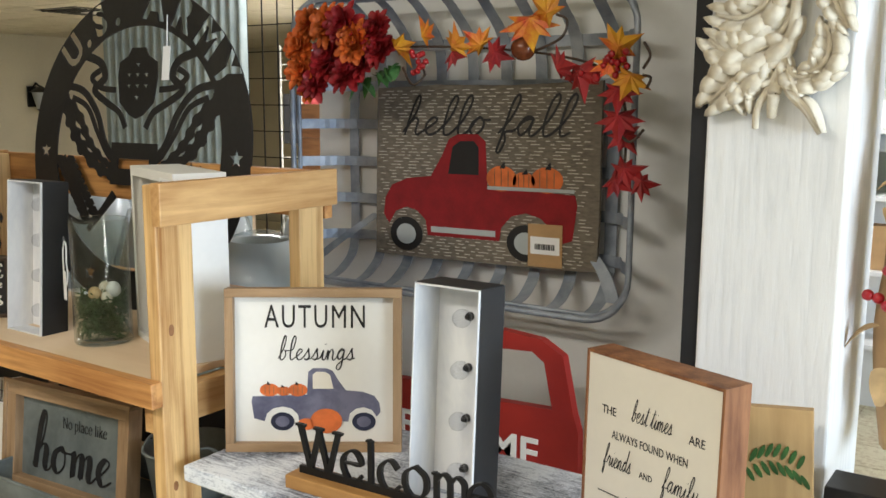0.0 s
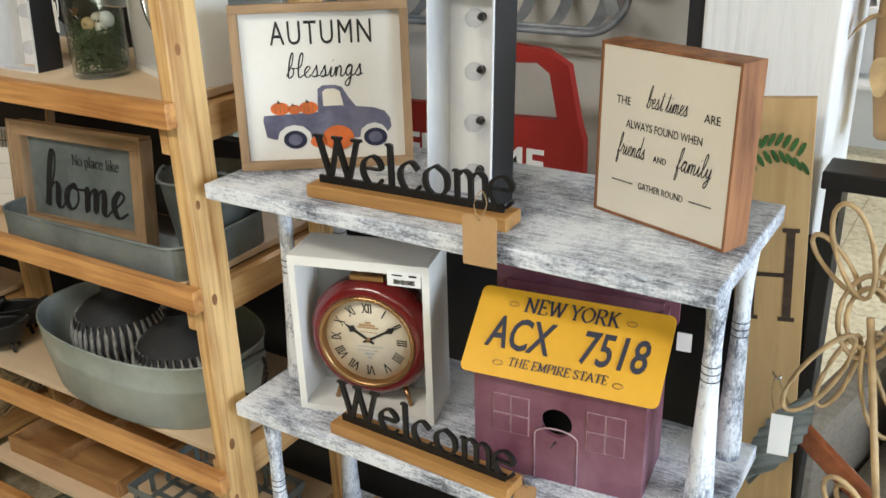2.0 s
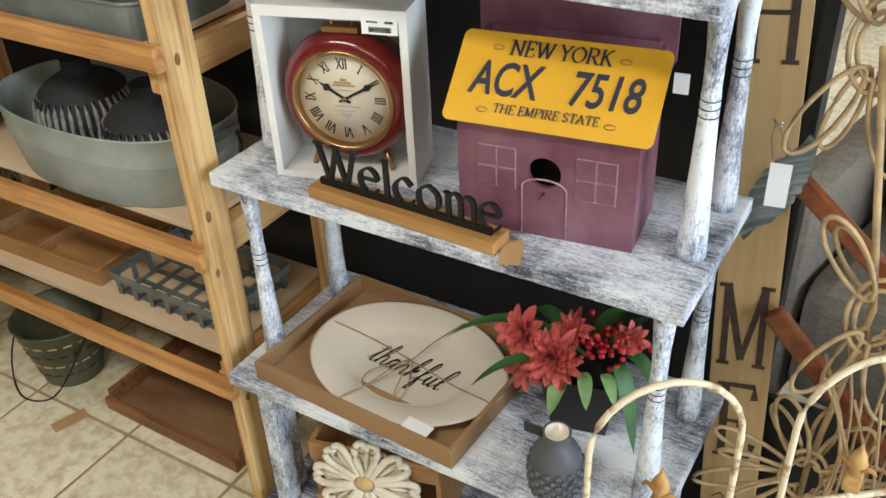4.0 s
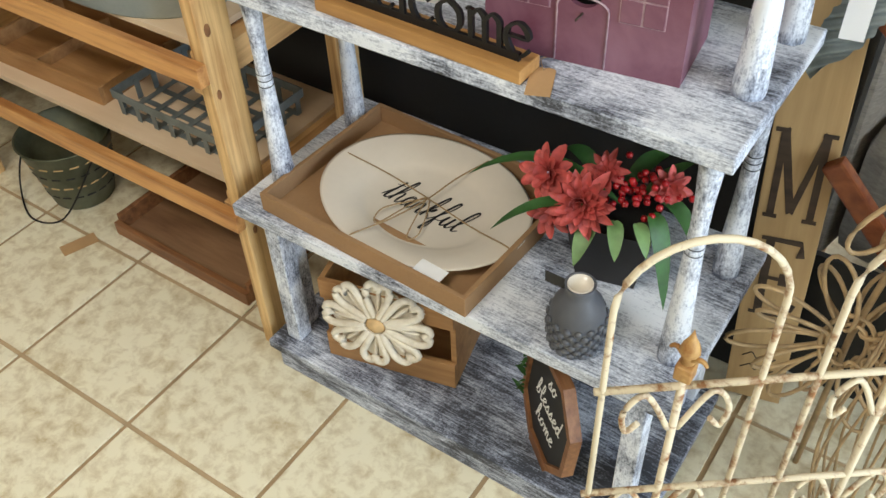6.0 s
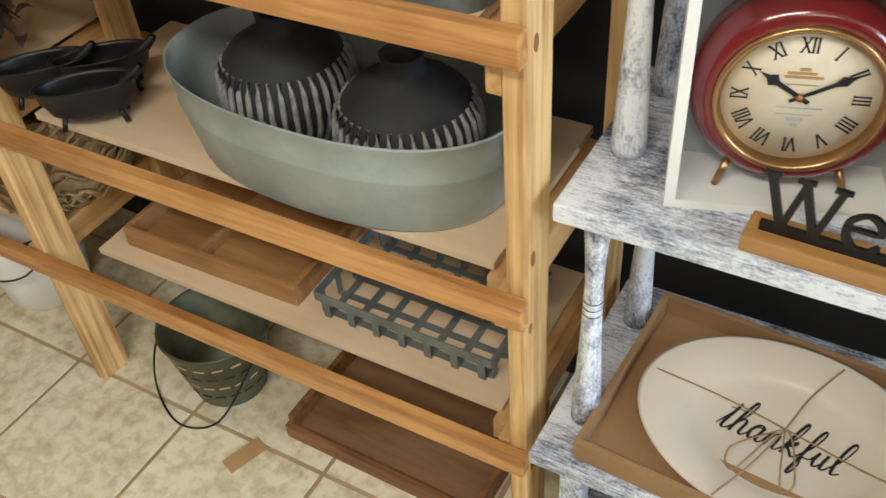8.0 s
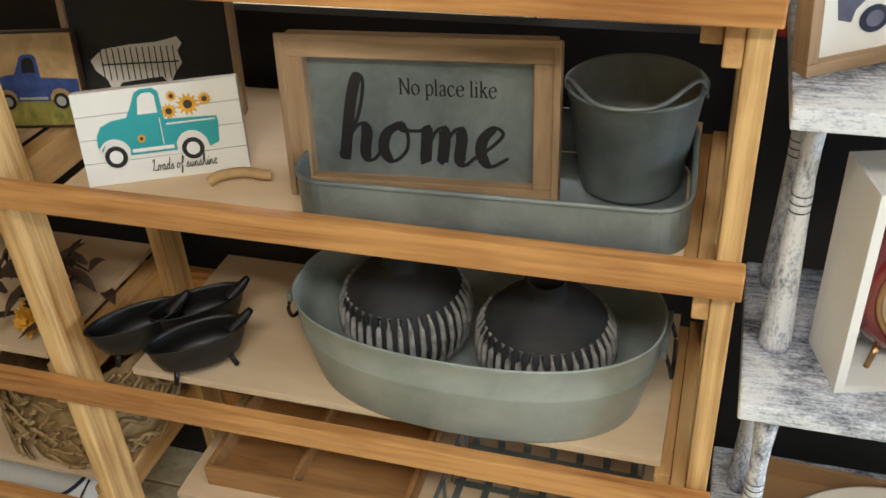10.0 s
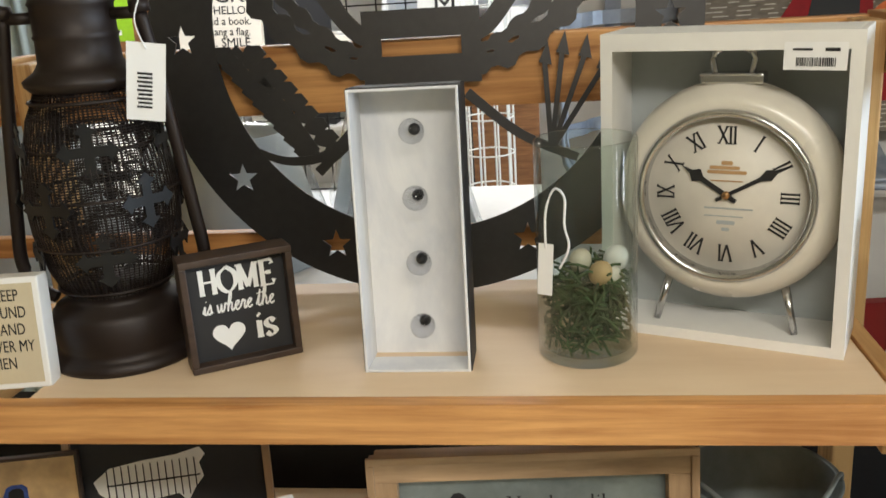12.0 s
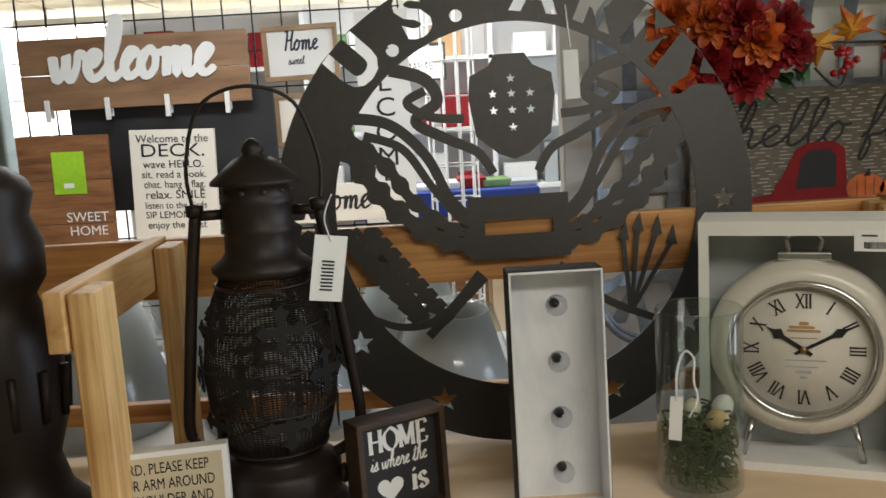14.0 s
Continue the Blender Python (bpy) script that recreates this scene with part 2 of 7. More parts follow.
BOXGREY = material("grey_box_lining", (0.42, 0.45, 0.45), 0.6, dark=0.9, light=1.06)
CLOCKRED = material("red_enamel", (0.15, 0.008, 0.009), 0.18, dark=0.8, light=1.2, coat=0.5, bump=0.03)
CLOCKWHITE = material("cream_enamel", (0.70, 0.66, 0.57), 0.28, dark=0.93, light=1.04, coat=0.3, bump=0.03)
DIAL = material("aged_dial", (0.74, 0.66, 0.52), 0.5, dark=0.85, light=1.08, scale=(20, 20, 20), bump=0.02)
DIALWHITE = material("cream_dial", (0.72, 0.68, 0.60), 0.5, dark=0.9, light=1.06, scale=(20, 20, 20), bump=0.02)
BRASS = material("brass", (0.45, 0.26, 0.12), 0.3, 0.9, bump=0.05)
CHROME = material("chrome", (0.62, 0.62, 0.62), 0.22, 0.95, bump=0.03)
PURPLE = two_tone("purple_chalk_paint", (0.13, 0.035, 0.06), (0.27, 0.13, 0.17), (10, 10, 10), 0.5, 0.95, 0.55, 0.15)
PURPLE_WORN = two_tone("worn_purple_edge", (0.20, 0.08, 0.11), (0.46, 0.33, 0.36), (60, 60, 60), 0.4, 0.8, 0.6, 0.1)
PLATE_Y = material("yellow_plate_paint", (0.80, 0.42, 0.02), 0.35, dark=0.9, light=1.05, scale=(10, 10, 10), bump=0.06)
NAVY = material("navy_ink", (0.015, 0.02, 0.05), 0.5)
TRUCKRED = two_tone("red_painted_board", (0.24, 0.012, 0.010), (0.36, 0.025, 0.018), (9, 9, 9), 0.4, 0.9, 0.45, 0.1)
FELTRED = material("dark_red_cloth", (0.26, 0.012, 0.015), 0.95, scale=(30, 30, 30), fine=300, bump=0.3)
ORANGE = material("pumpkin_print", (0.68, 0.16, 0.04), 0.8, dark=0.7, light=1.2, scale=(30, 30, 30))
TRUCKBLUE = two_tone("slate_blue_print", (0.045, 0.05, 0.10), (0.17, 0.17, 0.25), (26, 26, 26), 0.4, 0.8, 0.7, 0.03)
BLUEPRINT = two_tone("blue_truck_print", (0.012, 0.03, 0.12), (0.05, 0.10, 0.34), (40, 40, 40), 0.4, 0.8, 0.6, 0.03)
FIELD = two_tone("grass_print", (0.10, 0.13, 0.02), (0.42, 0.36, 0.09), (60, 60, 25), 0.4, 0.8, 0.7, 0.03)
TEAL = material("teal_print", (0.02, 0.33, 0.36), 0.6, dark=0.9, light=1.08, bump=0.03)
YELLOW = material("sunflower_print", (0.75, 0.38, 0.03), 0.7, dark=0.7, light=1.15, scale=(60, 60, 60))
CERAMIC = material("cream_ceramic", (0.74, 0.67, 0.57), 0.2, dark=0.95, light=1.03, coat=0.3, bump=0.02)
TWINE = material("jute_twine", (0.36, 0.24, 0.12), 0.95, scale=(200, 200, 200), fine=600, bump=0.6)
POTBLACK = material("black_pot", (0.02, 0.018, 0.018), 0.5)
VASEGREY = material("matt_grey_ceramic", (0.10, 0.105, 0.12), 0.5, dark=0.8, light=1.15, scale=(20, 20, 20))
STONE_DARK = two_tone("charcoal_clay", (0.010, 0.012, 0.015), (0.034, 0.038, 0.043), (12, 12, 12), 0.4, 0.9, 0.7, 0.3)
STRIPE = material("chalk_white_rib", (0.36, 0.36, 0.35), 0.8, dark=0.45, light=1.25, scale=(70, 70, 70), bump=0.3)
LEAF = material("silk_leaf_green", (0.035, 0.11, 0.025), 0.5, dark=0.6, light=1.4, scale=(25, 25, 25))
LEAF_PALE = material("silk_leaf_pale", (0.16, 0.28, 0.10), 0.5, dark=0.7, light=1.3, scale=(25, 25, 25))
MOSS = material("dried_moss", (0.05, 0.085, 0.03), 0.9, dark=0.5, light=1.7, scale=(60, 60, 60))
PETAL = material("coral_petal", (0.50, 0.085, 0.075), 0.6, dark=0.45, light=1.5, scale=(40, 40, 40))
BERRY = material("red_berry", (0.36, 0.008, 0.012), 0.3, dark=0.7, light=1.3)
PETAL_ORANGE = material("orange_petal", (0.62, 0.12, 0.015), 0.6, dark=0.5, light=1.35, scale=(30, 30, 30))
PETAL_RED = material("crimson_petal", (0.30, 0.008, 0.012), 0.6, dark=0.5, light=1.4, scale=(30, 30, 30))
LEAF_FALL = two_tone("maple_leaf_cloth", (0.50, 0.035, 0.012), (0.75, 0.36, 0.02), (22, 22, 22), 0.5, 0.8, 0.6, 0.1, random=0.25)
LEAF_CRIM = material("crimson_leaf_cloth", (0.30, 0.01, 0.012), 0.6, dark=0.6, light=1.4, scale=(30, 30, 30))
CREAM_LEAF = material("dry_cream_leaf", (0.55, 0.37, 0.18), 0.8, dark=0.7, light=1.25, scale=(25, 25, 25))
PLASTER = two_tone("ivory_carving", (0.50, 0.42, 0.30), (0.76, 0.70, 0.58), (25, 25, 25), 0.4, 0.75, 0.7, 0.3)
GATE = two_tone("rusty_cream_iron", (0.28, 0.12, 0.04), (0.72, 0.62, 0.44), (45, 45, 45), 0.52, 0.68, 0.6, 0.4)
RUST = two_tone("gold_rust", (0.30, 0.12, 0.03), (0.60, 0.38, 0.14), (40, 40, 40), 0.45, 0.8, 0.6, 0.4)
WICKER = material("dry_willow", (0.48, 0.33, 0.17), 0.6, dark=0.6, light=1.2, scale=(30, 30, 30), bump=0.3)
SEAGRASS = two_tone("water_hyacinth", (0.13, 0.08, 0.03), (0.42, 0.28, 0.13), (30, 30, 30), 0.4, 0.85, 0.8, 0.6)
CLOTH_GREY = two_tone("taupe_knit_print", (0.10, 0.085, 0.065), (0.22, 0.185, 0.145), (60, 60, 200), 0.4, 0.9, 0.95, 0.5)
FLECK = material("pale_stitch", (0.55, 0.51, 0.43), 0.95)
TILE = two_tone("cream_vinyl_tile", (0.48, 0.37, 0.20), (0.82, 0.76, 0.57), (34, 34, 34), 0.40, 0.74, 0.4, 0.12, random=0.05)
GROUT = material("tan_grout", (0.46, 0.33, 0.19), 0.8, scale=(6, 6, 6))
CEILING = material("ceiling_tile", (0.66, 0.60, 0.47), 0.9, dark=0.9, light=1.05, fine=200, bump=0.3)
GLASS = thin_glass("clear_glass", (0.93, 0.96, 0.95), 0.03, 0.85)
BULB = thin_glass("bulb_glass", (0.90, 0.91, 0.93), 0.05, 0.9)
SHRINK = thin_glass("plastic_wrap", (0.93, 0.95, 0.97), 0.12, 0.7)

# ---- building tools ----


def box(bm, x0, x1, y0, y1, z0, z1, bevel=0.0):
    m = Matrix.LocRotScale(((x0 + x1) / 2, (y0 + y1) / 2, (z0 + z1) / 2), None, (abs(x1 - x0), abs(y1 - y0), abs(z1 - z0)))
    vs = bmesh.ops.create_cube(bm, size=1, matrix=m)["verts"]
    if bevel:
        es = list({e for v in vs for e in v.link_edges})
        bmesh.ops.bevel(bm, geom=es, offset=bevel, segments=2, affect="EDGES", profile=0.6)
    return bm


def boxes(*rows, bevel=0.0):
    bm = bmesh.new()
    for r in rows:
        box(bm, *r, bevel=bevel)
    return bm


def lathe(profile, segments=40, sx=1.0, sy=1.0, centre=(0, 0, 0), bm=None):
    """Turns a profile of (radius, height) round the z axis."""
    bm = bm or bmesh.new()
    rings = []
    for r, z in profile:
        if r < 1e-5:
            rings.append([bm.verts.new((centre[0], centre[1], centre[2] + z))])
        else:
            rings.append([bm.verts.new((centre[0] + sx * r * math.cos(2 * math.pi * k / segments), centre[1] + sy * r * math.sin(2 * math.pi * k / segments), centre[2] + z)) for k in range(segments)])
    for a, b in zip(rings, rings[1:]):
        for k in range(segments):
            q = (k + 1) % segments
            if len(a) == 1 and len(b) > 1:
                bm.faces.new((a[0], b[q], b[k]))
            elif len(b) == 1 and len(a) > 1:
                bm.faces.new((a[k], a[q], b[0]))
            elif len(a) > 1:
                bm.faces.new((a[k], a[q], b[q], b[k]))
    for f in bm.faces:
        f.smooth = True
    return bm


def spline(points, steps=6, closed=False):
    """A smooth line through the points."""
    p = [Vector(q) for q in points]
    out, n = [], len(p)
    for i in range(n if closed else n - 1):
        a, b, c, d = (p[(i - 1) % n], p[i], p[(i + 1) % n], p[(i + 2) % n]) if closed else (p[max(i - 1, 0)], p[i], p[i + 1], p[min(i + 2, n - 1)])
        for k in range(steps):
            t = k / steps
            out.append(0.5 * ((2 * b) + (c - a) * t + (2 * a - 5 * b + 4 * c - d) * t * t + (3 * b - a - 3 * c + d) * t ** 3))
    if not closed:
        out.append(p[-1])
    return out


def tube(points, r, segments=8, closed=False, bm=None, taper=None, flat=1.0):
    """A round rod along a line; taper gives the share of r at each point; flat squeezes it."""
    bm = bm or bmesh.new()
    p = [Vector(q) for q in points]
    n, rings = len(p), []
    up = Vector((0, 0, 1))
    for i in range(n):
        a, b = (p[(i - 1) % n], p[(i + 1) % n]) if closed else (p[max(i - 1, 0)], p[min(i + 1, n - 1)])
        d = (b - a).normalized() if (b - a).length > 1e-9 else Vector((0, 0, 1))
        side = d.cross(up if abs(d.z) < 0.95 else Vector((0, 1, 0))).normalized()
        top = side.cross(d)
        w = r * (taper(i / max(1, n - 1)) if taper else 1)
        rings.append([bm.verts.new(p[i] + w * (math.cos(2 * math.pi * k / segments) * side + flat * math.sin(2 * math.pi * k / segments) * top)) for k in range(segments)])
    for i in range(n if closed else n - 1):
        a, b = rings[i], rings[(i + 1) % n]
        for k in range(segments):
            f = bm.faces.new((a[k], a[(k + 1) % segments], b[(k + 1) % segments], b[k]))
            f.smooth = True
    if not closed:
        bm.faces.new(rings[0][::-1]), bm.faces.new(rings[-1])
    return bm


def slab(outline, y0, y1, bm=None, holes=()):
    """A board cut to an outline in x and z, from y0 to y1, with holes."""
    bm = bm or bmesh.new()
    loops = [outline, *holes]
    edges, front = [], []
    for loop in loops:
        vs = [bm.verts.new((q[0], y0, q[1])) for q in loop]
        front.append(vs)
        edges += [bm.edges.new((vs[i], vs[(i + 1) % len(vs)])) for i in range(len(vs))]
    if holes:
        faces = [g for g in bmesh.ops.triangle_fill(bm, use_beauty=True, use_dissolve=False, edges=edges)["geom"] if isinstance(g, bmesh.types.BMFace)]
    else:
        faces = [bm.faces.new(front[0])]
    back = {}
    for vs in front:
        for v in vs:
            back[v] = bm.verts.new((v.co.x, y1, v.co.z))
    for f in list(faces):
        bm.faces.new([back[v] for v in reversed(f.verts)])
    for vs in front:
        for i in range(len(vs)):
            a, b = vs[i], vs[(i + 1) % len(vs)]
            bm.faces.new((a, b, back[b], back[a]))
    bmesh.ops.recalc_face_normals(bm, faces=bm.faces)
    return bm


def ring(cx, cz, r, n=48, rz=None, a0=0.0):
    rz = rz or r
    return [(cx + r * math.cos(a0 + 2 * math.pi * k / n), cz + rz * math.sin(a0 + 2 * math.pi * k / n)) for k in range(n)]


def rounded(x0, x1, z0, z1, r, n=6):
    out = []
    for cx, cz, a in ((x1 - r, z1 - r, 0), (x0 + r, z1 - r, 90), (x0 + r, z0 + r, 180), (x1 - r, z0 + r, 270)):
        out += [(cx + r * math.cos(radians(a + 90 * k / n)), cz + r * math.sin(radians(a + 90 * k / n))) for k in range(n + 1)]
    return out


def part(name, bm, mat, parent, label="", smooth=False):
    me = bpy.data.meshes.new(name)
    bm.to_mesh(me)
    bm.free()
    if smooth:
        me.shade_smooth()
    me.materials.append(mat)
    ob = new(name, me)
    ob.parent = parent
    if label:
        tagged(ob, label)
    return ob


def thing(name, m, label, category, group=""):
    ob = new(name)
    ob.empty_display_size = 0.05
    ob.matrix_world = m
    return tagged(ob, label, category, group)


def solid(name, bm, mat, label, category, m=None, group="", kind="", smooth=False):
    ob = part(name, bm, mat, None, smooth=smooth)
    if m is not None:
        ob.matrix_world = m
    return tagged(ob, label, category, group, kind)


def words(name, text, size, x, z, parent, mat, y=0.0, depth=0.0008, align="CENTER", shear=0.0, bold=0.0, wide=1.0, spacing=1.0, turn=0.0, label="", flat=False, tilt=0.0):
    """Lettering that stands in the x-z plane of its parent, facing -y (or lies on its top, flat)."""
    cu = bpy.data.curves.new(name, "FONT")
    cu.body, cu.size, cu.align_x, cu.extrude, cu.shear, cu.offset, cu.space_character = text, size, align, depth, shear, bold, spacing
    cu.resolution_u = 3
    tmp = new(name, cu)
    me = bpy.data.meshes.new_from_object(tmp.evaluated_get(bpy.context.evaluated_depsgraph_get()))
    bpy.data.objects.remove(tmp)
    me.transform(Matrix.Translation((x, y, z)) @ pose(0, 0, 0, 0, tilt, 0) @ pose(0, 0, 0, 0 if flat else 90) @ pose(0, 0, 0, 0, 0, turn) @ Matrix.Diagonal((wide, 1, 1, 1)))
    me.materials.clear()
    me.materials.append(mat)
    ob = new(name, me)
    ob.parent = parent
    if label:
        tagged(ob, label)
    return ob


def standing(x0, y0, x1, y1, z, lean=0.0):
    """The pose of a thing whose front base edge runs from (x0, y0) to (x1, y1)."""
    return Matrix.Translation((x0, y0, z)) @ pose(0, 0, 0, 0, 0, math.degrees(math.atan2(y1 - y0, x1 - x0))) @ pose(0, 0, 0, -lean)


# ---- setting ----
solid("floor", boxes((-10.2, 3.5, -6, 9.5, -0.06, -0.004)), GROUT, "tan grout bed under the vinyl tiles", "floor", kind="structure")
solid("wall_north", boxes((-10.2, 3.5, 9.5, 9.65, 0, 2.5)), CREAM_WALL, "cream painted store wall", "wall", kind="structure")
solid("wall_west", boxes((-10.35, -10.2, -6, 9.65, 0, 2.5)), CREAM_WALL, "cream painted store wall", "wall", kind="structure")
solid("wall_south", boxes((-10.2, 3.5, -6.15, -6, 0, 2.5)), CREAM_WALL, "cream painted store wall", "wall", kind="structure")
solid("wall_east", boxes((3.5, 3.65, -6, -1.2, 0, 2.5), (3.5, 3.65, 1.6, 9.65, 0, 2.5), (3.5, 3.65, -1.2, 1.6, 0, 0.65), (3.5, 3.65, -1.2, 1.6, 2.42, 2.5)), CREAM_WALL, "cream painted store wall", "wall", kind="structure")
bm = boxes((-10.2, 3.65, -6, 9.65, 2.465, 2.54))
for i in range(22):
    for j in range(25):
        box(bm, -10.18 + 0.61 * i, -10.18 + 0.61 * i + 0.59, -5.98 + 0.61 * j, -5.98 + 0.61 * j + 0.59, 2.45, 2.47)
solid("ceiling", bm, CEILING, "cream drop ceiling of square tiles", "ceiling", kind="structure")
# white partition behind the shelf, and the column beside it
solid("wall_partition", boxes((-1.50, -0.58, 1.540, 1.59, 0, 2.45), bevel=0.003), WHITE_PAINT, "white painted panel partition behind the shelves", "wall", kind="structure")
# Solid black strip, standing in for the shade of an open gap.
solid("wall_gap", boxes((-0.549, -0.5255, 1.284, 1.535, 0, 2.45)), BLACK_WALL, "solid black strip for the shaded gap between panel and column", "wall", kind="structure")
solid("column", boxes((-0.525, -0.332, 1.28, 1.52, 0, 2.45), bevel=0.004), WHITE_GRAIN, "white painted column of rough sawn boards", "column", kind="structure")
solid("wall_white", boxes((-6.0, 0.5, 6.6, 6.7, 0, 2.45)), WHITE_PAINT, "white wall at the back of the store", "wall", kind="structure")
# The stretch left of -2.2 is added, to darken behind the next bay.
solid("wall_dark", boxes((-2.2, -0.30, 1.22, 1.25, 0, 1.08), (-3.2, -2.2, 1.22, 1.25, 0, 1.08)), BLACK_WALL, "black board behind the lower shelves, its left stretch added to darken", "wall", kind="structure")
ob = thing("window_1", pose(3.5, 0.2, 0), "large shop window in a white frame", "window")
tagged(ob, kind="structure")
for q in ((0.02, 0.10, -1.4, 1.4, 0.65, 0.70), (0.02, 0.10, -1.4, 1.4, 2.37, 2.42), (0.02, 0.10, -1.4, -1.34, 0.70, 2.37), (0.02, 0.10, 1.34, 1.4, 0.70, 2.37), (0.03, 0.09, -0.03, 0.03, 0.70, 2.37)):
    part("window_frame", boxes(q, bevel=0.003), WHITE_PAINT, ob)

# ---- pine rack ----
rack = thing("wooden_rack", pose(0, 0, 0), "open pine rack with slatted rails and plywood boards", "shelf")
RX, RF, RB = -1.133, 0.785, 1.140
for x in (RX, -2.075, -3.04):
    part("post", boxes((x - 0.025, x, RF + 0.002, RF + 0.068, 0, 1.580), bevel=0.003), PINE_Z, rack)
    part("post", boxes((x - 0.025, x, RB - 0.062, RB - 0.002, 0, 1.578), bevel=0.003), PINE_Z, rack)
    s = x + 0.001 if x == RX else x - 0.046
    part("top_board", boxes((s, s + 0.019, RF - 0.004, RB + 0.012, 1.523, 1.584), bevel=0.002), PINE_Y, rack)
    for z in (1.236, 0.941, 0.608, 0.325):
        part("cross_board", boxes((x - 0.044, x - 0.0255, RF + 0.004, RB, z - 0.022, z + 0.034), bevel=0.002), PINE_Y, rack)
        part("cleat", boxes((x - 0.066, x - 0.0445, RF + 0.03, RB - 0.01, z - 0.01, z + 0.03), bevel=0.002), PINE_Y, rack)
for z0, z1 in ((1.262, 1.300), (0.966, 1.004), (0.619, 0.656), (0.322, 0.360)):
    part("front_rail", boxes((-3.1, -1.128, RF - 0.020, RF, z0, z1), bevel=0.0025), PINE_X, rack)
for z0, z1 in ((1.498, 1.580), (1.325, 1.352), (1.19, 1.245), (0.90, 0.96), (0.56, 0.60), (0.26, 0.30)):
    part("back_rail", boxes((-3.1, -1.131, RB, RB + 0.019, z0, z1), bevel=0.0025), PINE_X, rack)
for x0, x1 in ((-1.985, -1.192), (-3.0, -2.14)):
    for z, y0 in ((1.2835, RF + 0.006), (0.9885, RF + 0.006), (0.6555, 0.822), (0.3645, 0.832)):
        part("shelf_board", boxes((x0, x1, y0, RB - 0.004, z - 0.012, z), bevel=0.001), PLY, rack)

for y, z, r in ((0.806, 0.700, 0.010), (0.812, 0.972, 0.009), (0.800, 0.590, 0.008), (0.805, 1.135, 0.007), (0.808, 1.37, 0.008), (0.806, 0.300, 0.008), (1.115, 1.20, 0.008)):
    bm = slab(ring(0, 0, r * .6, 16, r * 1.1), -0.0004, 0.0003)
    bm.transform(Matrix.Translation((RX + 0.0001, y, z)) @ pose(0, 0, 0, 0, 0, 90))
    part("knot", bm, WALNUT, rack, "dark knot in the pine")

# ---- distressed grey shelf ----
GX0, GX1, GY0, GY1 = -1.108, -0.341, 0.795, 1.102
grey = thing("display_shelf", pose(0, 0, 0), "four-tier wooden shelf in worn white chalk paint", "shelf")
for z, e, y0 in ((1.175, 0, 0.799), (0.790, 0.004, 0.804), (0.405, 0.014, 0.756)):
    part("tier", boxes((GX0 - 0.5 * e, GX1 + 0.5 * e, y0, GY1 + e, z - 0.024, z), bevel=0.003), GREY_X, grey)
part("tier", boxes((GX0 + 0.0, GX1 - 0.0, GY0 - 0.04, GY1 - 0.01, 0.045, 0.066), bevel=0.003), GREY_BASE, grey, "bare grey base tier, its shade also put into the colour")
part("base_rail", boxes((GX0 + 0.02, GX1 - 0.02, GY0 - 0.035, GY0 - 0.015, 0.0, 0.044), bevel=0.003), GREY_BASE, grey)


def turned_post(x, y, z0, z1):
    h = z1 - z0
    prof = [(0, 0), (0.0195, 0), (0.0200, 0.03 * h), (0.0180, 0.15 * h), (0.0145, 0.36 * h), (0.0122, 0.54 * h)]
    for k in (0.555, 0.585, 0.615):
        prof += [(0.0122, (k - 0.006) * h), (0.0108, k * h), (0.0122, (k + 0.006) * h)]
    prof += [(0.0112, 0.66 * h), (0.0118, 0.78 * h), (0.0150, 0.92 * h), (0.0190, h), (0, h)]
    post = part("post", lathe(prof, 24, centre=(x, y, z0)), GREY_Z, grey)
    # A thin black ring lies in each turned groove.
    for k in (0.555, 0.585, 0.615):
        part("groove", tube([(x + 0.0113 * math.cos(2 * math.pi * j / 20), y + 0.0113 * math.sin(2 * math.pi * j / 20), z0 + k * h) for j in range(20)], 0.0009, 5, True), BLACK_WALL, post, "thin black ring laid in a turned groove")


for z0, z1, y0, y1 in ((0.790, 1.151, 0.926, 1.062), (0.405, 0.766, 0.844, 1.038)):
    for x in (GX0 + 0.036, GX1 - 0.032):
        for y in (y0, y1):
            turned_post(x, y, z0, z1)
for x in (GX0 + 0.045, GX1 - 0.045):
    for y in (GY0 + 0.005, GY1 - 0.035):
        part("leg", boxes((x - 0.019, x + 0.013, y - 0.017, y + 0.017, 0.0665, 0.381), bevel=0.003), GREY_Z, grey)
        e = 1 if y < 0.9 else -1
        part("leg_panel", boxes((x - 0.017, x + 0.001, y + e * 0.024, y + e * 0.052, 0.0665, 0.381), bevel=0.002), GREY_Z, grey)

# ---- vinyl floor tiles ----
me = bpy.data.meshes.new("tile")
bm = boxes((0.0045, 0.3055, 0.0045, 0.3055, -0.0039, 0.0), bevel=0.0015)
bm.to_mesh(me)
bm.free()
me.materials.append(TILE)
floor = bpy.data.objects["floor"]
rest = bmesh.new()
for i in range(-29, 16):
    for j in range(-21, 29):
        x, y = -1.2405 + 0.310 * i, 0.495 + 0.310 * j
        if -10 <= i <= 5 and -7 <= j <= 7:
            t = new("tile", me)
            t.parent, t.location = floor, (x, y, 0)
        elif -10.2 < x < 3.2 and -6 < y < 9.2:
            box(rest, x + 0.002, x + 0.308, y + 0.002, y + 0.308, -0.0039, 0)
r = part("tile_field", rest, TILE, floor)
tagged(r, kind="stuff")

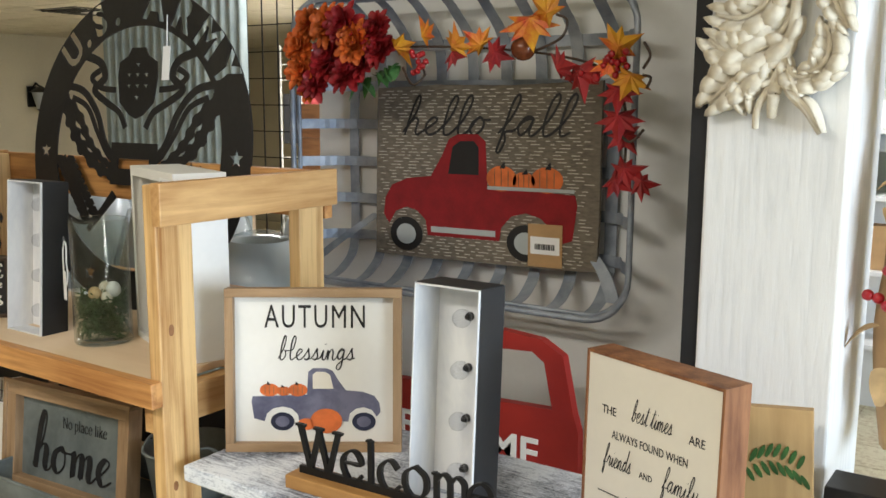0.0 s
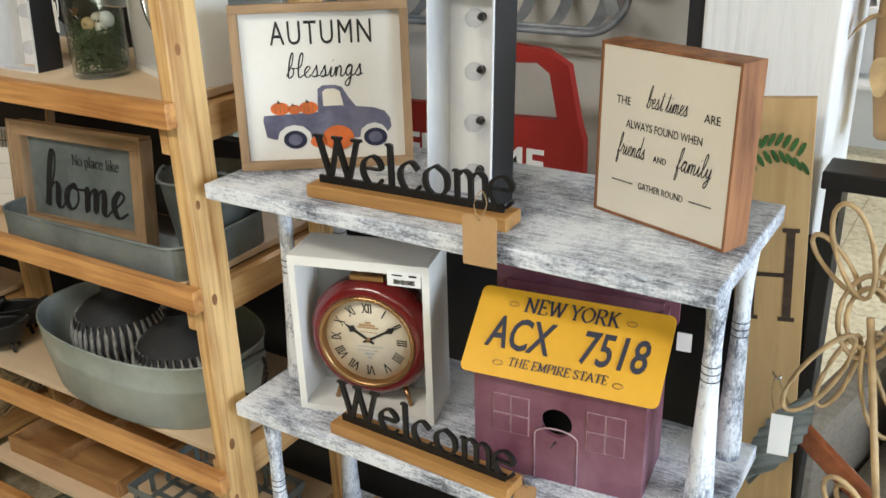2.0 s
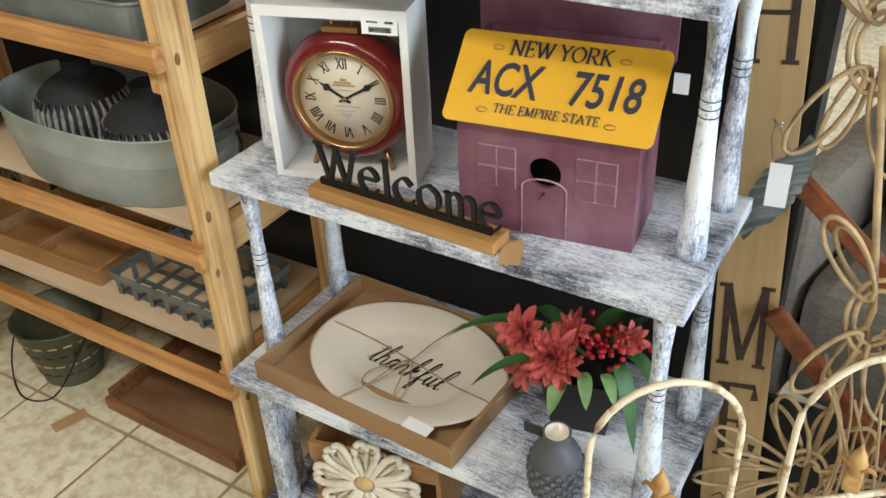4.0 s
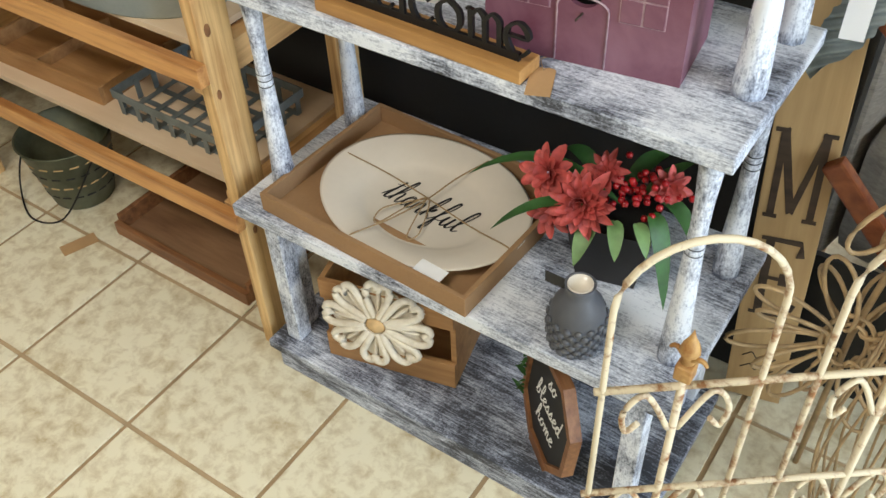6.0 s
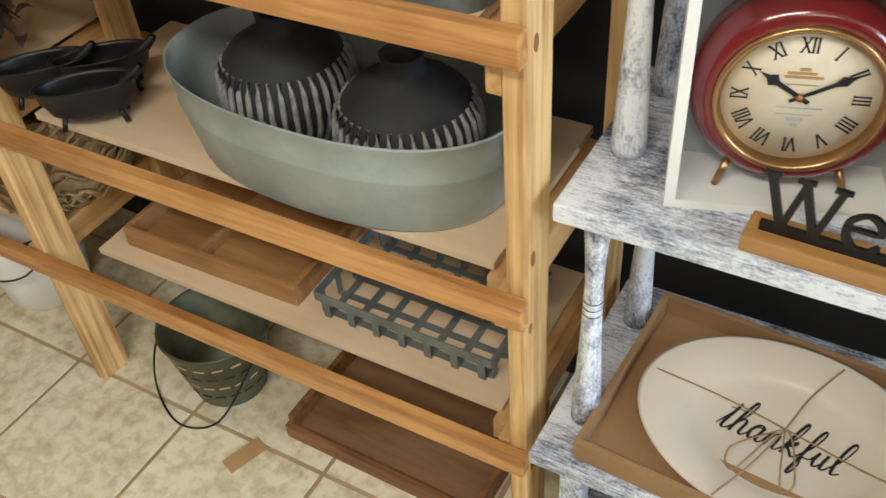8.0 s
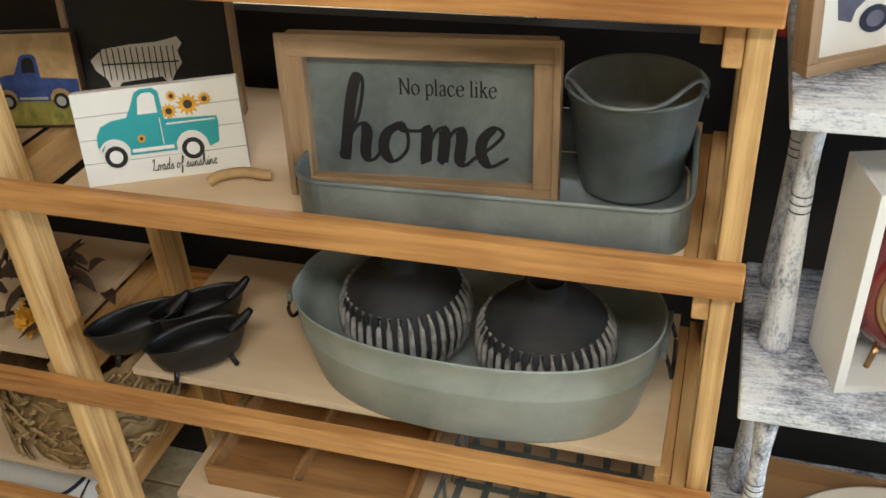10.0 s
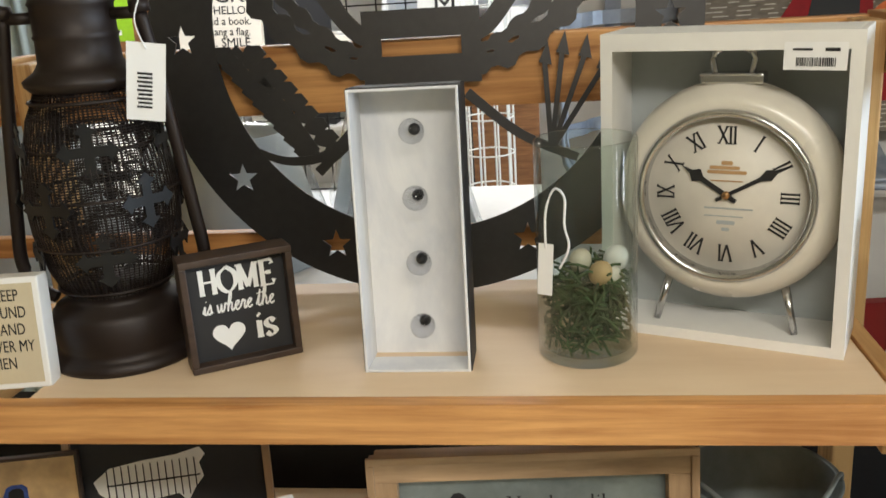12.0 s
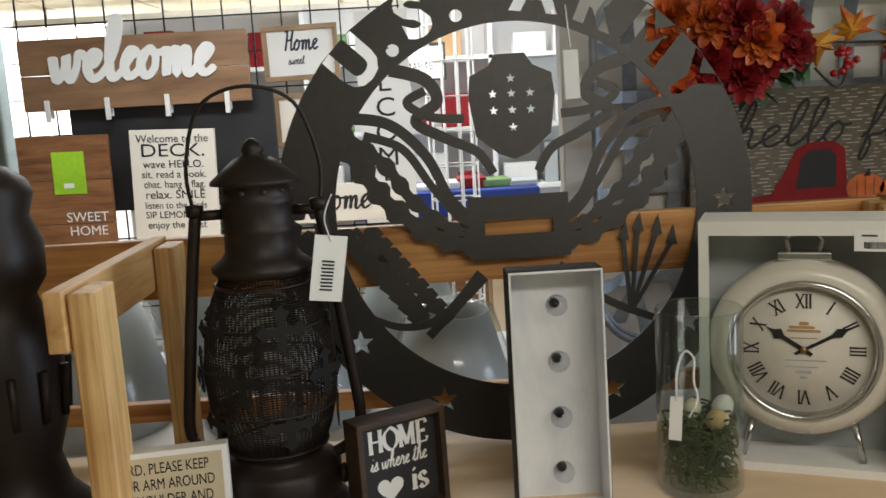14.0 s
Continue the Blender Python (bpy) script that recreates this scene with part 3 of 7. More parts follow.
# ---- lettering and print tools ----
SCRIPT = {
    "a": "0,.1 .3,.8 .65,.95 .35,1 .12,.5 .3,.02 .6,.4 .68,.95 .65,.2 .8,0 1,.2", "b": "0,.1 .4,1.1 .5,2 .35,2.2 .2,1.4 .18,.2 .4,0 .65,.35 .6,.8 .45,.85 .9,.85",
    "c": "0,.1 .35,.7 .6,.9 .35,1 .12,.5 .3,.02 .7,.25", "d": "0,.1 .3,.8 .65,.95 .35,1 .12,.5 .3,.02 .6,.4 .75,1.6 .78,2.2 .68,.6 .72,.1 1,.2",
    "e": "0,.1 .35,.5 .6,.85 .4,1 .15,.7 .15,.3 .4,0 .8,.25", "f": "0,.1 .4,1 .55,1.9 .4,2.2 .25,1.6 .2,0 .15,-.8 .3,-.9 .4,-.3 .3,.2 .7,.3",
    "g": "0,.1 .3,.8 .65,.95 .35,1 .12,.5 .3,.05 .6,.4 .68,.95 .6,-.5 .35,-.9 .15,-.6 .6,-.05 1,.2", "h": "0,.1 .4,1.1 .5,2 .35,2.2 .22,1.5 .15,0 .2,.5 .45,.95 .65,.8 .65,.2 .8,0 1,.2",
    "i": "0,.1 .25,.9 .22,.2 .38,0 .55,.2", "k": "0,.1 .4,1.1 .5,2 .35,2.2 .22,1.4 .18,0 .25,.5 .6,.95 .55,.65 .3,.5 .6,.2 .8,0 1,.2",
    "l": "0,.1 .4,1 .55,1.9 .4,2.2 .22,1.7 .2,.6 .35,0 .7,.2", "m": "0,.1 .15,.9 .2,0 .3,.7 .5,.95 .6,.7 .6,0 .7,.7 .9,.95 1,.7 1,.15 1.15,0 1.35,.2",
    "n": "0,.1 .15,.9 .2,0 .3,.7 .5,.95 .65,.7 .65,.15 .8,0 1,.2", "o": "0,.1 .3,.9 .45,1 .15,.75 .1,.3 .35,0 .65,.3 .65,.75 .45,1 .6,.85 .95,.85",
    "r": "0,.1 .25,.95 .3,1.05 .4,.85 .6,.85 .55,.2 .7,0 .85,.2", "s": "0,.1 .35,.9 .4,1.05 .45,.7 .55,.3 .35,0 .1,.12 .35,.05 .8,.2",
    "t": "0,.1 .35,1.2 .42,1.8 .35,.9 .3,.2 .45,0 .7,.2", "u": "0,.1 .2,.9 .18,.3 .35,0 .6,.3 .68,.95 .66,.2 .8,0 1,.2",
    "w": "0,.9 .1,.4 .25,0 .5,.4 .55,.9 .6,.3 .8,0 1,.5 1.05,.95 1.3,.85", "y": "0,.1 .2,.9 .2,.3 .38,.05 .62,.4 .7,.95 .6,-.5 .35,-.9 .15,-.6 .6,-.05 1,.2",
    "H": "0,1.8 .3,2.1 .3,1.2 .2,0 .3,.9 .8,1.1 1,2.1 .9,1 .9,.1 1.2,.2", "W": "0,2 .2,1.9 .3,.6 .4,0 .7,1 .8,1.7 .9,.6 1.1,0 1.4,1.2 1.6,2.1",
    "L": "0,1.6 .3,2.1 .4,1.8 .3,.8 .1,.1 .4,.2 .8,0 1.1,.2", "S": "0,.2 .5,1 .9,1.9 .6,2.2 .35,1.7 .7,.9 .5,.1 .1,.2 .6,.1 1,.2",
}


def ribbon(line, width, y, bm, thick=0.0, heavy=0.0, slope=0.0):
    """A pen stroke in the x-z plane: heavier where it runs downward when heavy is above 0."""
    n = len(line)
    prev = None
    for i, p in enumerate(line):
        a, b = line[max(i - 1, 0)], line[min(i + 1, n - 1)]
        d = (b - a)
        d = d.normalized() if d.length > 1e-9 else Vector((1, 0, 0))
        w = width * (1 + heavy * max(0, -d.z)) * (0.55 if i in (0, n - 1) else 1)
        side = Vector((-d.z, 0, d.x)) * (w / 2)
        yy = y - 0.0003 * i / n
        q = [Vector((p.x, yy, p.z)) + side, Vector((p.x, yy, p.z)) - side]
        vs = [bm.verts.new(v) for v in q]
        if thick:
            vs += [bm.verts.new(v + Vector((0, thick, 0))) for v in q]
        if prev:
            bm.faces.new((prev[0], prev[1], vs[1], vs[0]))
            if thick:
                bm.faces.new((prev[2], vs[2], vs[3], prev[3]))
                bm.faces.new((prev[0], vs[0], vs[2], prev[2]))
                bm.faces.new((prev[1], prev[3], vs[3], vs[1]))
        prev = vs


def cursive(name, text, height, x, z, parent, mat, y=-0.0008, pen=0.12, heavy=0.0, wide=1.0, slant=0.15, turn=0.0, thick=0.0, centre=True, label=""):
    """Joined handwriting, height being that of a small letter."""
    bm = bmesh.new()
    at, lines, pts = 0.0, [], []
    for ch in text + " ":
        if ch == " ":
            if len(pts) > 1:
                lines.append(spline(pts, 5))
            pts, at = [], at + 0.5
            continue
        glyph = [tuple(float(v) for v in p.split(",")) for p in SCRIPT[ch].split()]
        pts += [Vector((at + gx, 0, gz)) for gx, gz in (glyph if not pts else glyph[1:])]
        if ch == "t":
            lines.append([Vector((at, 0, 1.35)), Vector((at + 0.8, 0, 1.45))])
        if ch == "i":
            lines.append([Vector((at + 0.3, 0, 1.4)), Vector((at + 0.42, 0, 1.5))])
        at += glyph[-1][0]
    at -= 0.5
    m = Matrix.Translation((x, 0, z)) @ pose(0, 0, 0, 0, turn, 0)
    for k, ln in enumerate(lines):
        ribbon([m @ Vector((((p.x - (at / 2 if centre else 0)) * wide + slant * p.z) * height, 0, p.z * height)) for p in ln], pen * height, y - 0.00004 * k, bm, thick, heavy)
    return part(name, bm, mat, parent, label)


ROMAN = {
    "A": "0,0 .42,1;.38,1 .82,0;.16,.36 .64,.36;_.02,0;_.80,0|.84", "C": "s.78,.78 .5,1 .1,.75 .04,.4 .25,.04 .55,0 .8,.22|.84", "E": ".14,0 .14,1;.0,0 .62,0 .66,.2;.0,1 .6,1 .62,.82;.14,.5 .44,.5;.44,.42 .44,.58|.68",
    "H": ".14,0 .14,1;.72,0 .72,1;.14,.5 .72,.5;_.14,0;_.14,1;_.72,0;_.72,1|.86", "I": ".15,0 .15,1;_.15,0;_.15,1|.30", "K": ".14,0 .14,1;.14,.42 .62,1;.3,.58 .72,0;_.14,0;_.14,1;_.64,1;_.72,0|.82",
    "M": ".12,0 .12,1;.12,1 .47,.08;.47,.08 .84,1;.84,1 .84,0;_.12,0;_.08,1;_.84,0;_.88,1|.98", "N": ".12,0 .12,1;.1,1 .74,0;.74,0 .74,1;_.12,0;_.06,1;_.74,1|.86", "O": "s.42,1 .06,.72 .06,.28 .42,0 .78,.28 .78,.72 .42,1|.84",
    "P": ".14,0 .14,1;s.0,1 .4,1 .62,.9 .62,.6 .4,.48 .14,.48;_.14,0|.66", "R": ".14,0 .14,1;s.0,1 .4,1 .62,.9 .62,.62 .4,.5 .14,.5;.36,.5 .72,0;_.14,0;_.74,0|.78", "S": "s.54,.8 .32,1 .08,.85 .12,.62 .46,.42 .54,.2 .3,0 .06,.22|.62",
    "T": ".36,0 .36,1;.02,.8 .04,1 .68,1 .70,.8;_.36,0|.72", "V": "0,1 .38,0;.38,0 .74,1;_.02,1;_.74,1|.74", "W": ".02,1 .30,0;.30,0 .55,.92;.52,1 .80,0;.80,0 1.08,1;_.04,1;_.54,1;_1.06,1|1.1",
    "X": ".04,1 .70,0;.08,0 .68,1;_.06,1;_.68,1;_.06,0;_.70,0|.76", "Y": ".02,1 .36,.48;.36,.48 .70,1;.36,.48 .36,0;_.04,1;_.70,1;_.36,0|.72",
    "a": "s.06,.52 .24,.68 .42,.56 .42,.3 .44,.04 .54,.04;s.42,.40 .1,.26 .1,.06 .26,0 .42,.14|.54", "c": "s.5,.52 .3,.68 .07,.5 .05,.24 .2,.02 .38,.02 .54,.16|.56", "e": "s.06,.38 .30,.39 .52,.40 .48,.58 .30,.68 .08,.52 .05,.26 .2,.02 .38,.01 .54,.16|.57",
    "i": ".13,0 .13,.66;.02,.64 .13,.66;.10,.92 .17,.86;_.13,0|.26", "k": ".13,0 .13,1;.02,.98 .13,1;.13,.28 .46,.66;.26,.42 .54,0;_.13,0;_.46,.66;_.54,0|.60", "l": ".13,0 .13,1;.02,.98 .13,1;_.13,0|.27",
    "m": ".13,0 .13,.66;.02,.64 .13,.66;s.13,.5 .3,.67 .46,.58 .48,.4 .48,0;s.48,.5 .65,.67 .82,.58 .84,.4 .84,0;_.13,0;_.48,0;_.84,0|.96", "o": "s.3,.68 .06,.5 .06,.18 .3,0 .54,.18 .54,.5 .3,.68|.60",
    "p": ".13,-.3 .13,.66;.02,.64 .13,.66;s.13,.52 .32,.68 .54,.52 .54,.16 .34,0 .13,.12;_.13,-.3|.60", "s": "s.38,.54 .22,.68 .07,.56 .12,.40 .34,.27 .40,.12 .22,0 .06,.14|.45",
}


def roman(name, text, size, x, z, parent, mat, y=0.0, thick=0.0, wide=1.0, nib=0.17, thin=0.045, spacing=0.06, slant=0.0, centre=True, label=""):
    """Serif lettering drawn with a broad pen: upright strokes are heavy and level ones fine; size is the height of a capital."""
    strokes, at = [], 0.0
    for ch in text:
        if ch == " ":
            at += 0.34
            continue
        drawn, advance = ROMAN[ch].split("|")
        for st in drawn.split(";"):
            if st[0] == "_":
                u, v = (float(q) for q in st[1:].split(","))
                v = v - thin / 2 if v > 0.5 else v + thin / 2
                strokes.append([Vector((at + u - 0.13, 0, v)), Vector((at + u + 0.13, 0, v))])
                continue
            pts = [tuple(float(q) for q in p.split(",")) for p in st.lstrip("s").split()]
            pts = [Vector((at + u, 0, v)) for u, v in pts]
            strokes.append(spline(pts, 5) if st[0] == "s" else pts)
        at += float(advance) + spacing
    at -= spacing
    bm = bmesh.new()
    pen = Vector((math.cos(radians(14)), 0, math.sin(radians(14))))
    for k, line in enumerate(strokes):
        n, prev, yy = len(line), None, y - 0.00003 * k
        for i, p in enumerate(line):
            d = (line[min(i + 1, n - 1)] - line[max(i - 1, 0)]).normalized()
            w = (thin + (nib - thin) * abs(d.x * pen.z - d.z * pen.x) ** 1.3) / 2
            side = Vector((-d.z, 0, d.x)) * w
            row = []
            for back in ((0.0, thick) if thick else (0.0,)):
                for q in (p + side, p - side):
                    row.append(bm.verts.new((x + ((q.x - (at / 2 if centre else 0)) * wide + slant * q.z) * size, yy + back, z + q.z * size)))
            if prev:
                bm.faces.new((prev[0], prev[1], row[1], row[0]))
                if thick:
                    bm.faces.new((prev[2], row[2], row[3], prev[3]))
                    bm.faces.new((prev[0], row[0], row[2], prev[2]))
                    bm.faces.new((prev[1], prev[3], row[3], row[1]))
            if thick and i in (0, n - 1):
                bm.faces.new((row[0], row[1], row[3], row[2]))
            prev = row
    return part(name, bm, mat, parent, label)


TRUCK = "0,.10 .01,.19 .05,.26 .14,.30 .27,.315 .33,.42 .37,.51 .42,.535 .52,.535 .56,.50 .57,.27 .99,.25 1,.20 .98,.03 .90,.0 .88,.08 .83,.13 .76,.15 .69,.13 .64,.07 .63,.0 .25,.0 .24,.08 .19,.13 .13,.145 .07,.12 .03,.05"


def print_truck(parent, x, z, w, mat, y=-0.0006, tall=1.0, flip=False, turn=0.0, tyre=INK, hub=INK_WHITE, glass_mat=INK, cargo="pumpkin"):
    """A printed pickup of length w, with its load."""
    m = Matrix.Translation((x, 0, z)) @ pose(0, 0, 0, 0, turn, 0) @ Matrix.Diagonal((-w if flip else w, 1, w * tall, 1))

    def put(name, outline, yy, mt, thick=0.0004, holes=()):
        tr = [(v.x, v.z) for v in (m @ Vector((px, 0, pz)) for px, pz in outline)]
        part(name, slab(tr, yy - thick, yy), mt, parent)

    pts = [tuple(float(v) for v in p.split(",")) for p in TRUCK.split()]
    put("truck_body", pts, y, mat)
    put("truck_window", [(.365, .33), (.39, .47), (.43, .50), (.50, .50), (.525, .47), (.525, .33)], y - 0.0006, glass_mat)
    for cx in (0.13, 0.76):
        put("tyre", ring(cx, 0.0, 0.092, 24), y - 0.0006, tyre)
        put("hub", ring(cx, 0.0, 0.055, 20), y - 0.0012, hub)
    put("running_board", [(.27, .02), (.27, .05), (.61, .05), (.61, .02)], y - 0.0006, hub)
    if cargo == "pumpkin":
        for cx, r in ((.64, .075), (.75, .055), (.86, .075)):
            put("pumpkin", ring(cx, .275 + r * .55, r, 20, r * .85), y - 0.0001, ORANGE)
            for k in (-1, 0, 1):
                put("pumpkin_rib", ring(cx + k * r * .45, .275 + r * .55, r * .03, 10, r * .7), y - 0.0007, WALNUT)
            put("pumpkin_stalk", [(cx - .01, .27 + r * 1.3), (cx + .015, .27 + r * 1.8), (cx + .02, .27 + r * 1.3)], y - 0.0007, INK)
    if cargo == "sunflower":
        for cx, cz, r in ((.62, .33, .07), (.78, .37, .10), (.92, .40, .06), (.66, .45, .05), (.36, .13, .04)):
            star = [(cx + (r if k % 2 else r * .6) * math.cos(k * math.pi / 12), cz + (r if k % 2 else r * .6) * math.sin(k * math.pi / 12)) for k in range(24)]
            put("sunflower", star, y - 0.0008, YELLOW)
            put("sunflower_heart", ring(cx, cz, r * .38, 14), y - 0.0014, DARKWOOD)


def framed_sign(name, m, w, h, depth, rail, frame_mat, board_mat, label, recess=0.012, frame_up=None, category="sign"):
    """A board in a raised frame; the front of the frame is at y = 0."""
    ob = thing(name, m, label, category)
    part("frame_rail", boxes((0, w, 0, depth, 0, rail), bevel=0.0012), frame_mat, ob)
    part("frame_rail", boxes((0, w, 0, depth, h - rail, h), bevel=0.0012), frame_mat, ob)
    part("frame_stile", boxes((0, rail, 0.0004, depth - 0.0004, rail, h - rail), bevel=0.0012), frame_up or frame_mat, ob)
    part("frame_stile", boxes((w - rail, w, 0.0004, depth - 0.0004, rail, h - rail), bevel=0.0012), frame_up or frame_mat, ob)
    part("board", boxes((rail, w - rail, recess, recess + 0.006, rail, h - rail)), board_mat, ob)
    return ob


def price_label(parent, x, z, w, h, y, turn=0.0, name="price_label"):
    m = Matrix.Translation((x, y, z)) @ pose(0, 0, 0, 0, turn, 0)
    bm = boxes((-w / 2, w / 2, -0.0006, 0, -h / 2, h / 2))
    bm.transform(m)
    lab = part(name, bm, LABEL, parent, "white price label with a bar code")
    bm = bmesh.new()
    rng = random.Random(7)
    u = -0.3 * w
    while u < 0.32 * w:
        t = rng.choice((0.008, 0.014, 0.02)) * w
        box(bm, u, u + t, -0.0012, -0.0006, -0.36 * h, -0.05 * h)
        u += t + rng.choice((0.01, 0.018)) * w
    box(bm, -0.36 * w, -0.05 * w, -0.0012, -0.0006, 0.2 * h, 0.28 * h)
    box(bm, 0.15 * w, 0.38 * w, -0.0012, -0.0006, 0.18 * h, 0.3 * h)
    bm.transform(m)
    part("bar_code", bm, INK, lab)
    return lab


def marquee_box(name, m, w, h, depth, wall, label, bulbs=4, cast=0.0):
    """An open metal letter box with round bulbs on its back."""
    ob = thing(name, m, label, "marquee light")
    part("back_panel", boxes((0.001, w - 0.001, depth - 0.003, depth - 0.001, 0.001, h - 0.001)), WHITEWASH, ob)
    t = wall
    for nm, r in (("side_wall", (0, t, 0, depth, 0, h)), ("side_wall", (w - t, w, 0, depth, 0, h)), ("bottom_wall", (t, w - t, 0.0005, depth, 0, t)), ("top_wall", (t, w - t, 0.0005, depth, h - t, h))):
        part(nm, boxes(r, bevel=0.0006), WHITEWASH, ob)
    for nm, r in (("outer_skin", (-0.0012, 0, 0.004, depth + 0.002, 0, h)), ("outer_skin", (w, w + 0.0012, 0.004, depth + 0.002, 0, h)), ("outer_skin", (0, w, 0.004, depth + 0.002, h, h + 0.0012)), ("outer_skin", (0, w, depth, depth + 0.002, 0, h))):
        part(nm, boxes(r), BLACK_CARD, ob, "matt black outer skin")
    for k in range(bulbs):
        z = h * (0.14 + 0.235 * k)
        x = w * 0.53
        b = part("bulb", lathe([(0.0, 0.0), (0.006, 0.0), (0.008, 0.006), (0.0115, 0.012), (0.0125, 0.018), (0.0105, 0.025), (0.005, 0.029), (0.0, 0.030)], 18), BULB, ob, "round clear glass bulb")
        b.data.transform(Matrix.Translation((x, depth - 0.007, z)) @ pose(0, 0, 0, 90))
        c = part("bulb_socket", lathe([(0, 0), (0.0058, 0), (0.0058, 0.004), (0.0045, 0.006), (0.0035, 0.010), (0, 0.010)], 14), BLACK_METAL, b, "dark bulb socket")
        c.data.transform(Matrix.Translation((x, depth - 0.003, z)) @ pose(0, 0, 0, 90))
    return ob


def roman_clock(m, r, body, rim, dial, label, box_w, box_h, box_d, lift=0.014, deep=0.030):
    """A round enamel table clock with a carrying ring, standing in an open white carton."""
    bx = thing("clock_carton", m, "open white carton that holds a clock", "box")
    t = 0.006
    for nm, q in (("carton_side", (0, t, 0, box_d, 0, box_h)), ("carton_side", (box_w - t, box_w, 0, box_d, 0, box_h)), ("carton_floor", (t, box_w - t, 0.0005, box_d, 0, t)), ("carton_top", (t, box_w - t, 0.0005, box_d, box_h - t, box_h))):
        part(nm, boxes(q, bevel=0.001), BOXWHITE, bx)
    part("carton_back", boxes((t, box_w - t, box_d - 0.004, box_d, t, box_h - t)), BOXGREY, bx)
    f = box_w * 0.05
    for nm, q in (("carton_lip", (0, f, -0.0012, 0, 0, box_h)), ("carton_lip", (box_w - f, box_w, -0.0012, 0, 0, box_h)), ("carton_lip", (f, box_w - f, -0.0012, 0, 0, f * 0.9)), ("carton_lip", (f, box_w - f, -0.0012, 0, box_h - f * 1.4, box_h))):
        part(nm, boxes(q), BOXWHITE, bx)
    price_label(bx, box_w * 0.83, box_h - 0.022, 0.052, 0.024, -0.0016, 1)
    ck = thing("table_clock", m @ Matrix.Translation((box_w / 2, box_d * 0.5, t)), label, "clock")
    cz = r + lift

    def turn(bmx):
        bmx.transform(Matrix.Translation((0, 0, cz)) @ pose(0, 0, 0, 90))
        return bmx

    part("case", turn(lathe([(0, -deep), (r * 0.8, -deep), (r * 0.96, -deep + 0.012), (r, 0.0), (r * 0.97, 0.012), (r * 0.9, 0.022), (r * 0.80, 0.028), (r * 0.76, 0.026), (r * 0.75, 0.012), (0, 0.012)], 56)), body, ck)
    part("bezel", turn(lathe([(r * 0.70, 0.013), (r * 0.705, 0.028), (r * 0.74, 0.032), (r * 0.775, 0.029), (r * 0.78, 0.024)], 56)), rim, ck)
    part("dial", turn(lathe([(0, 0.0165), (r * 0.71, 0.0165), (r * 0.71, 0.012), (0, 0.012)], 48)), dial, ck)
    for k, s in enumerate(("XII", "I", "II", "III", "IIII", "V", "VI", "VII", "VIII", "IX", "X", "XI")):
        a = radians(30 * k)
        o = roman("numeral", s, r * 0.155, 0, 0, ck, INK, wide=0.72, nib=0.17, thin=0.05, spacing=0.04)
        o.data.transform(Matrix.Translation((r * 0.535 * math.sin(a), -0.0172, cz + r * 0.535 * math.cos(a))) @ pose(0, 0, 0, 0, 30 * k, 0) @ Matrix.Translation((0, 0, -r * 0.077)))
    for x, z, w, h in ((0, .27, .10, .035), (-.02, .23, .26, .03), (0, .19, .34, .03), (0, .12, .28, .012), (.02, -.13, .42, .014), (-.02, -.20, .34, .010), (0, -.27, .16, .035), (.0, -.33, .07, .03)):
        part("dial_print", slab(rounded(r * (x - w / 2), r * (x + w / 2), cz + r * z, cz + r * (z + h), r * h * .4, 3), -0.0171, -0.0168), KRAFT if z > 0 else BOXGREY, ck)
    for a, ln, wd in ((-57, 0.46, 0.034), (61, 0.60, 0.026)):
        w = wd * r * 2
        bm = slab([(-w * .3, -.1 * r), (-w * .35, ln * r * .55), (-w, ln * r * .68), (-w * .3, ln * r * .8), (0, ln * r), (w * .3, ln * r * .8), (w, ln * r * .68), (w * .35, ln * r * .55), (w * .3, -.1 * r)], -0.0190, -0.0182)
        bm.transform(Matrix.Translation((0, 0, cz)) @ pose(0, 0, 0, 0, a, 0))
        part("pointer", bm, INK, ck)
    part("hub", turn(lathe([(0, 0.022), (r * 0.035, 0.021), (r * 0.035, 0.016), (0, 0.016)], 14)), BRASS, ck)
    top = cz + r
    part("carry_ring_plate", boxes((-r * .27, r * .27, -0.012, 0.012, top - 0.004, top + 0.006), bevel=0.002), rim, ck)
    part("carry_ring", tube(spline([(-r * .15, 0, top + .004), (-r * .17, 0, top + .022), (-r * .05, 0, top + .03), (r * .05, 0, top + .03), (r * .17, 0, top + .022), (r * .15, 0, top + .004)], 5), 0.0032), rim, ck)
    for sgn in (-1, 1):
        part("foot", tube([(sgn * r * .52, -0.006, cz - r * .84), (sgn * r * .62, -0.012, 0.001)], 0.0038, taper=lambda s: 1.2 - 0.3 * s), rim, ck)
    return ck


def welcome_board(m, w, label, tag_kind):
    """Black cut-out lettering on a wooden foot."""
    ob = thing("welcome_sign", m, label, "sign", "black welcome signs")
    part("foot", boxes((0, w, 0, 0.044, 0, 0.019), bevel=0.002), BASEWOOD, ob, "honey-brown wooden foot")
    part("letter_bar", boxes((0.012, w - 0.012, 0.016, 0.022, 0.0192, 0.030), bevel=0.0005), BLACK_METAL, ob)
    for ch, x, k in (("W", 0.012, 1.0), ("e", 0.083, 1), ("l", 0.123, 1), ("c", 0.143, 1), ("o", 0.182, 1), ("m", 0.224, 0.92), ("e", 0.277, 1)):
        roman("letter", ch, 0.062, x * w / 0.31, 0.026, ob, BLACK_METAL, y=0.0163, thick=0.0055, wide=k, nib=0.125, thin=0.045, centre=False)
    return ob


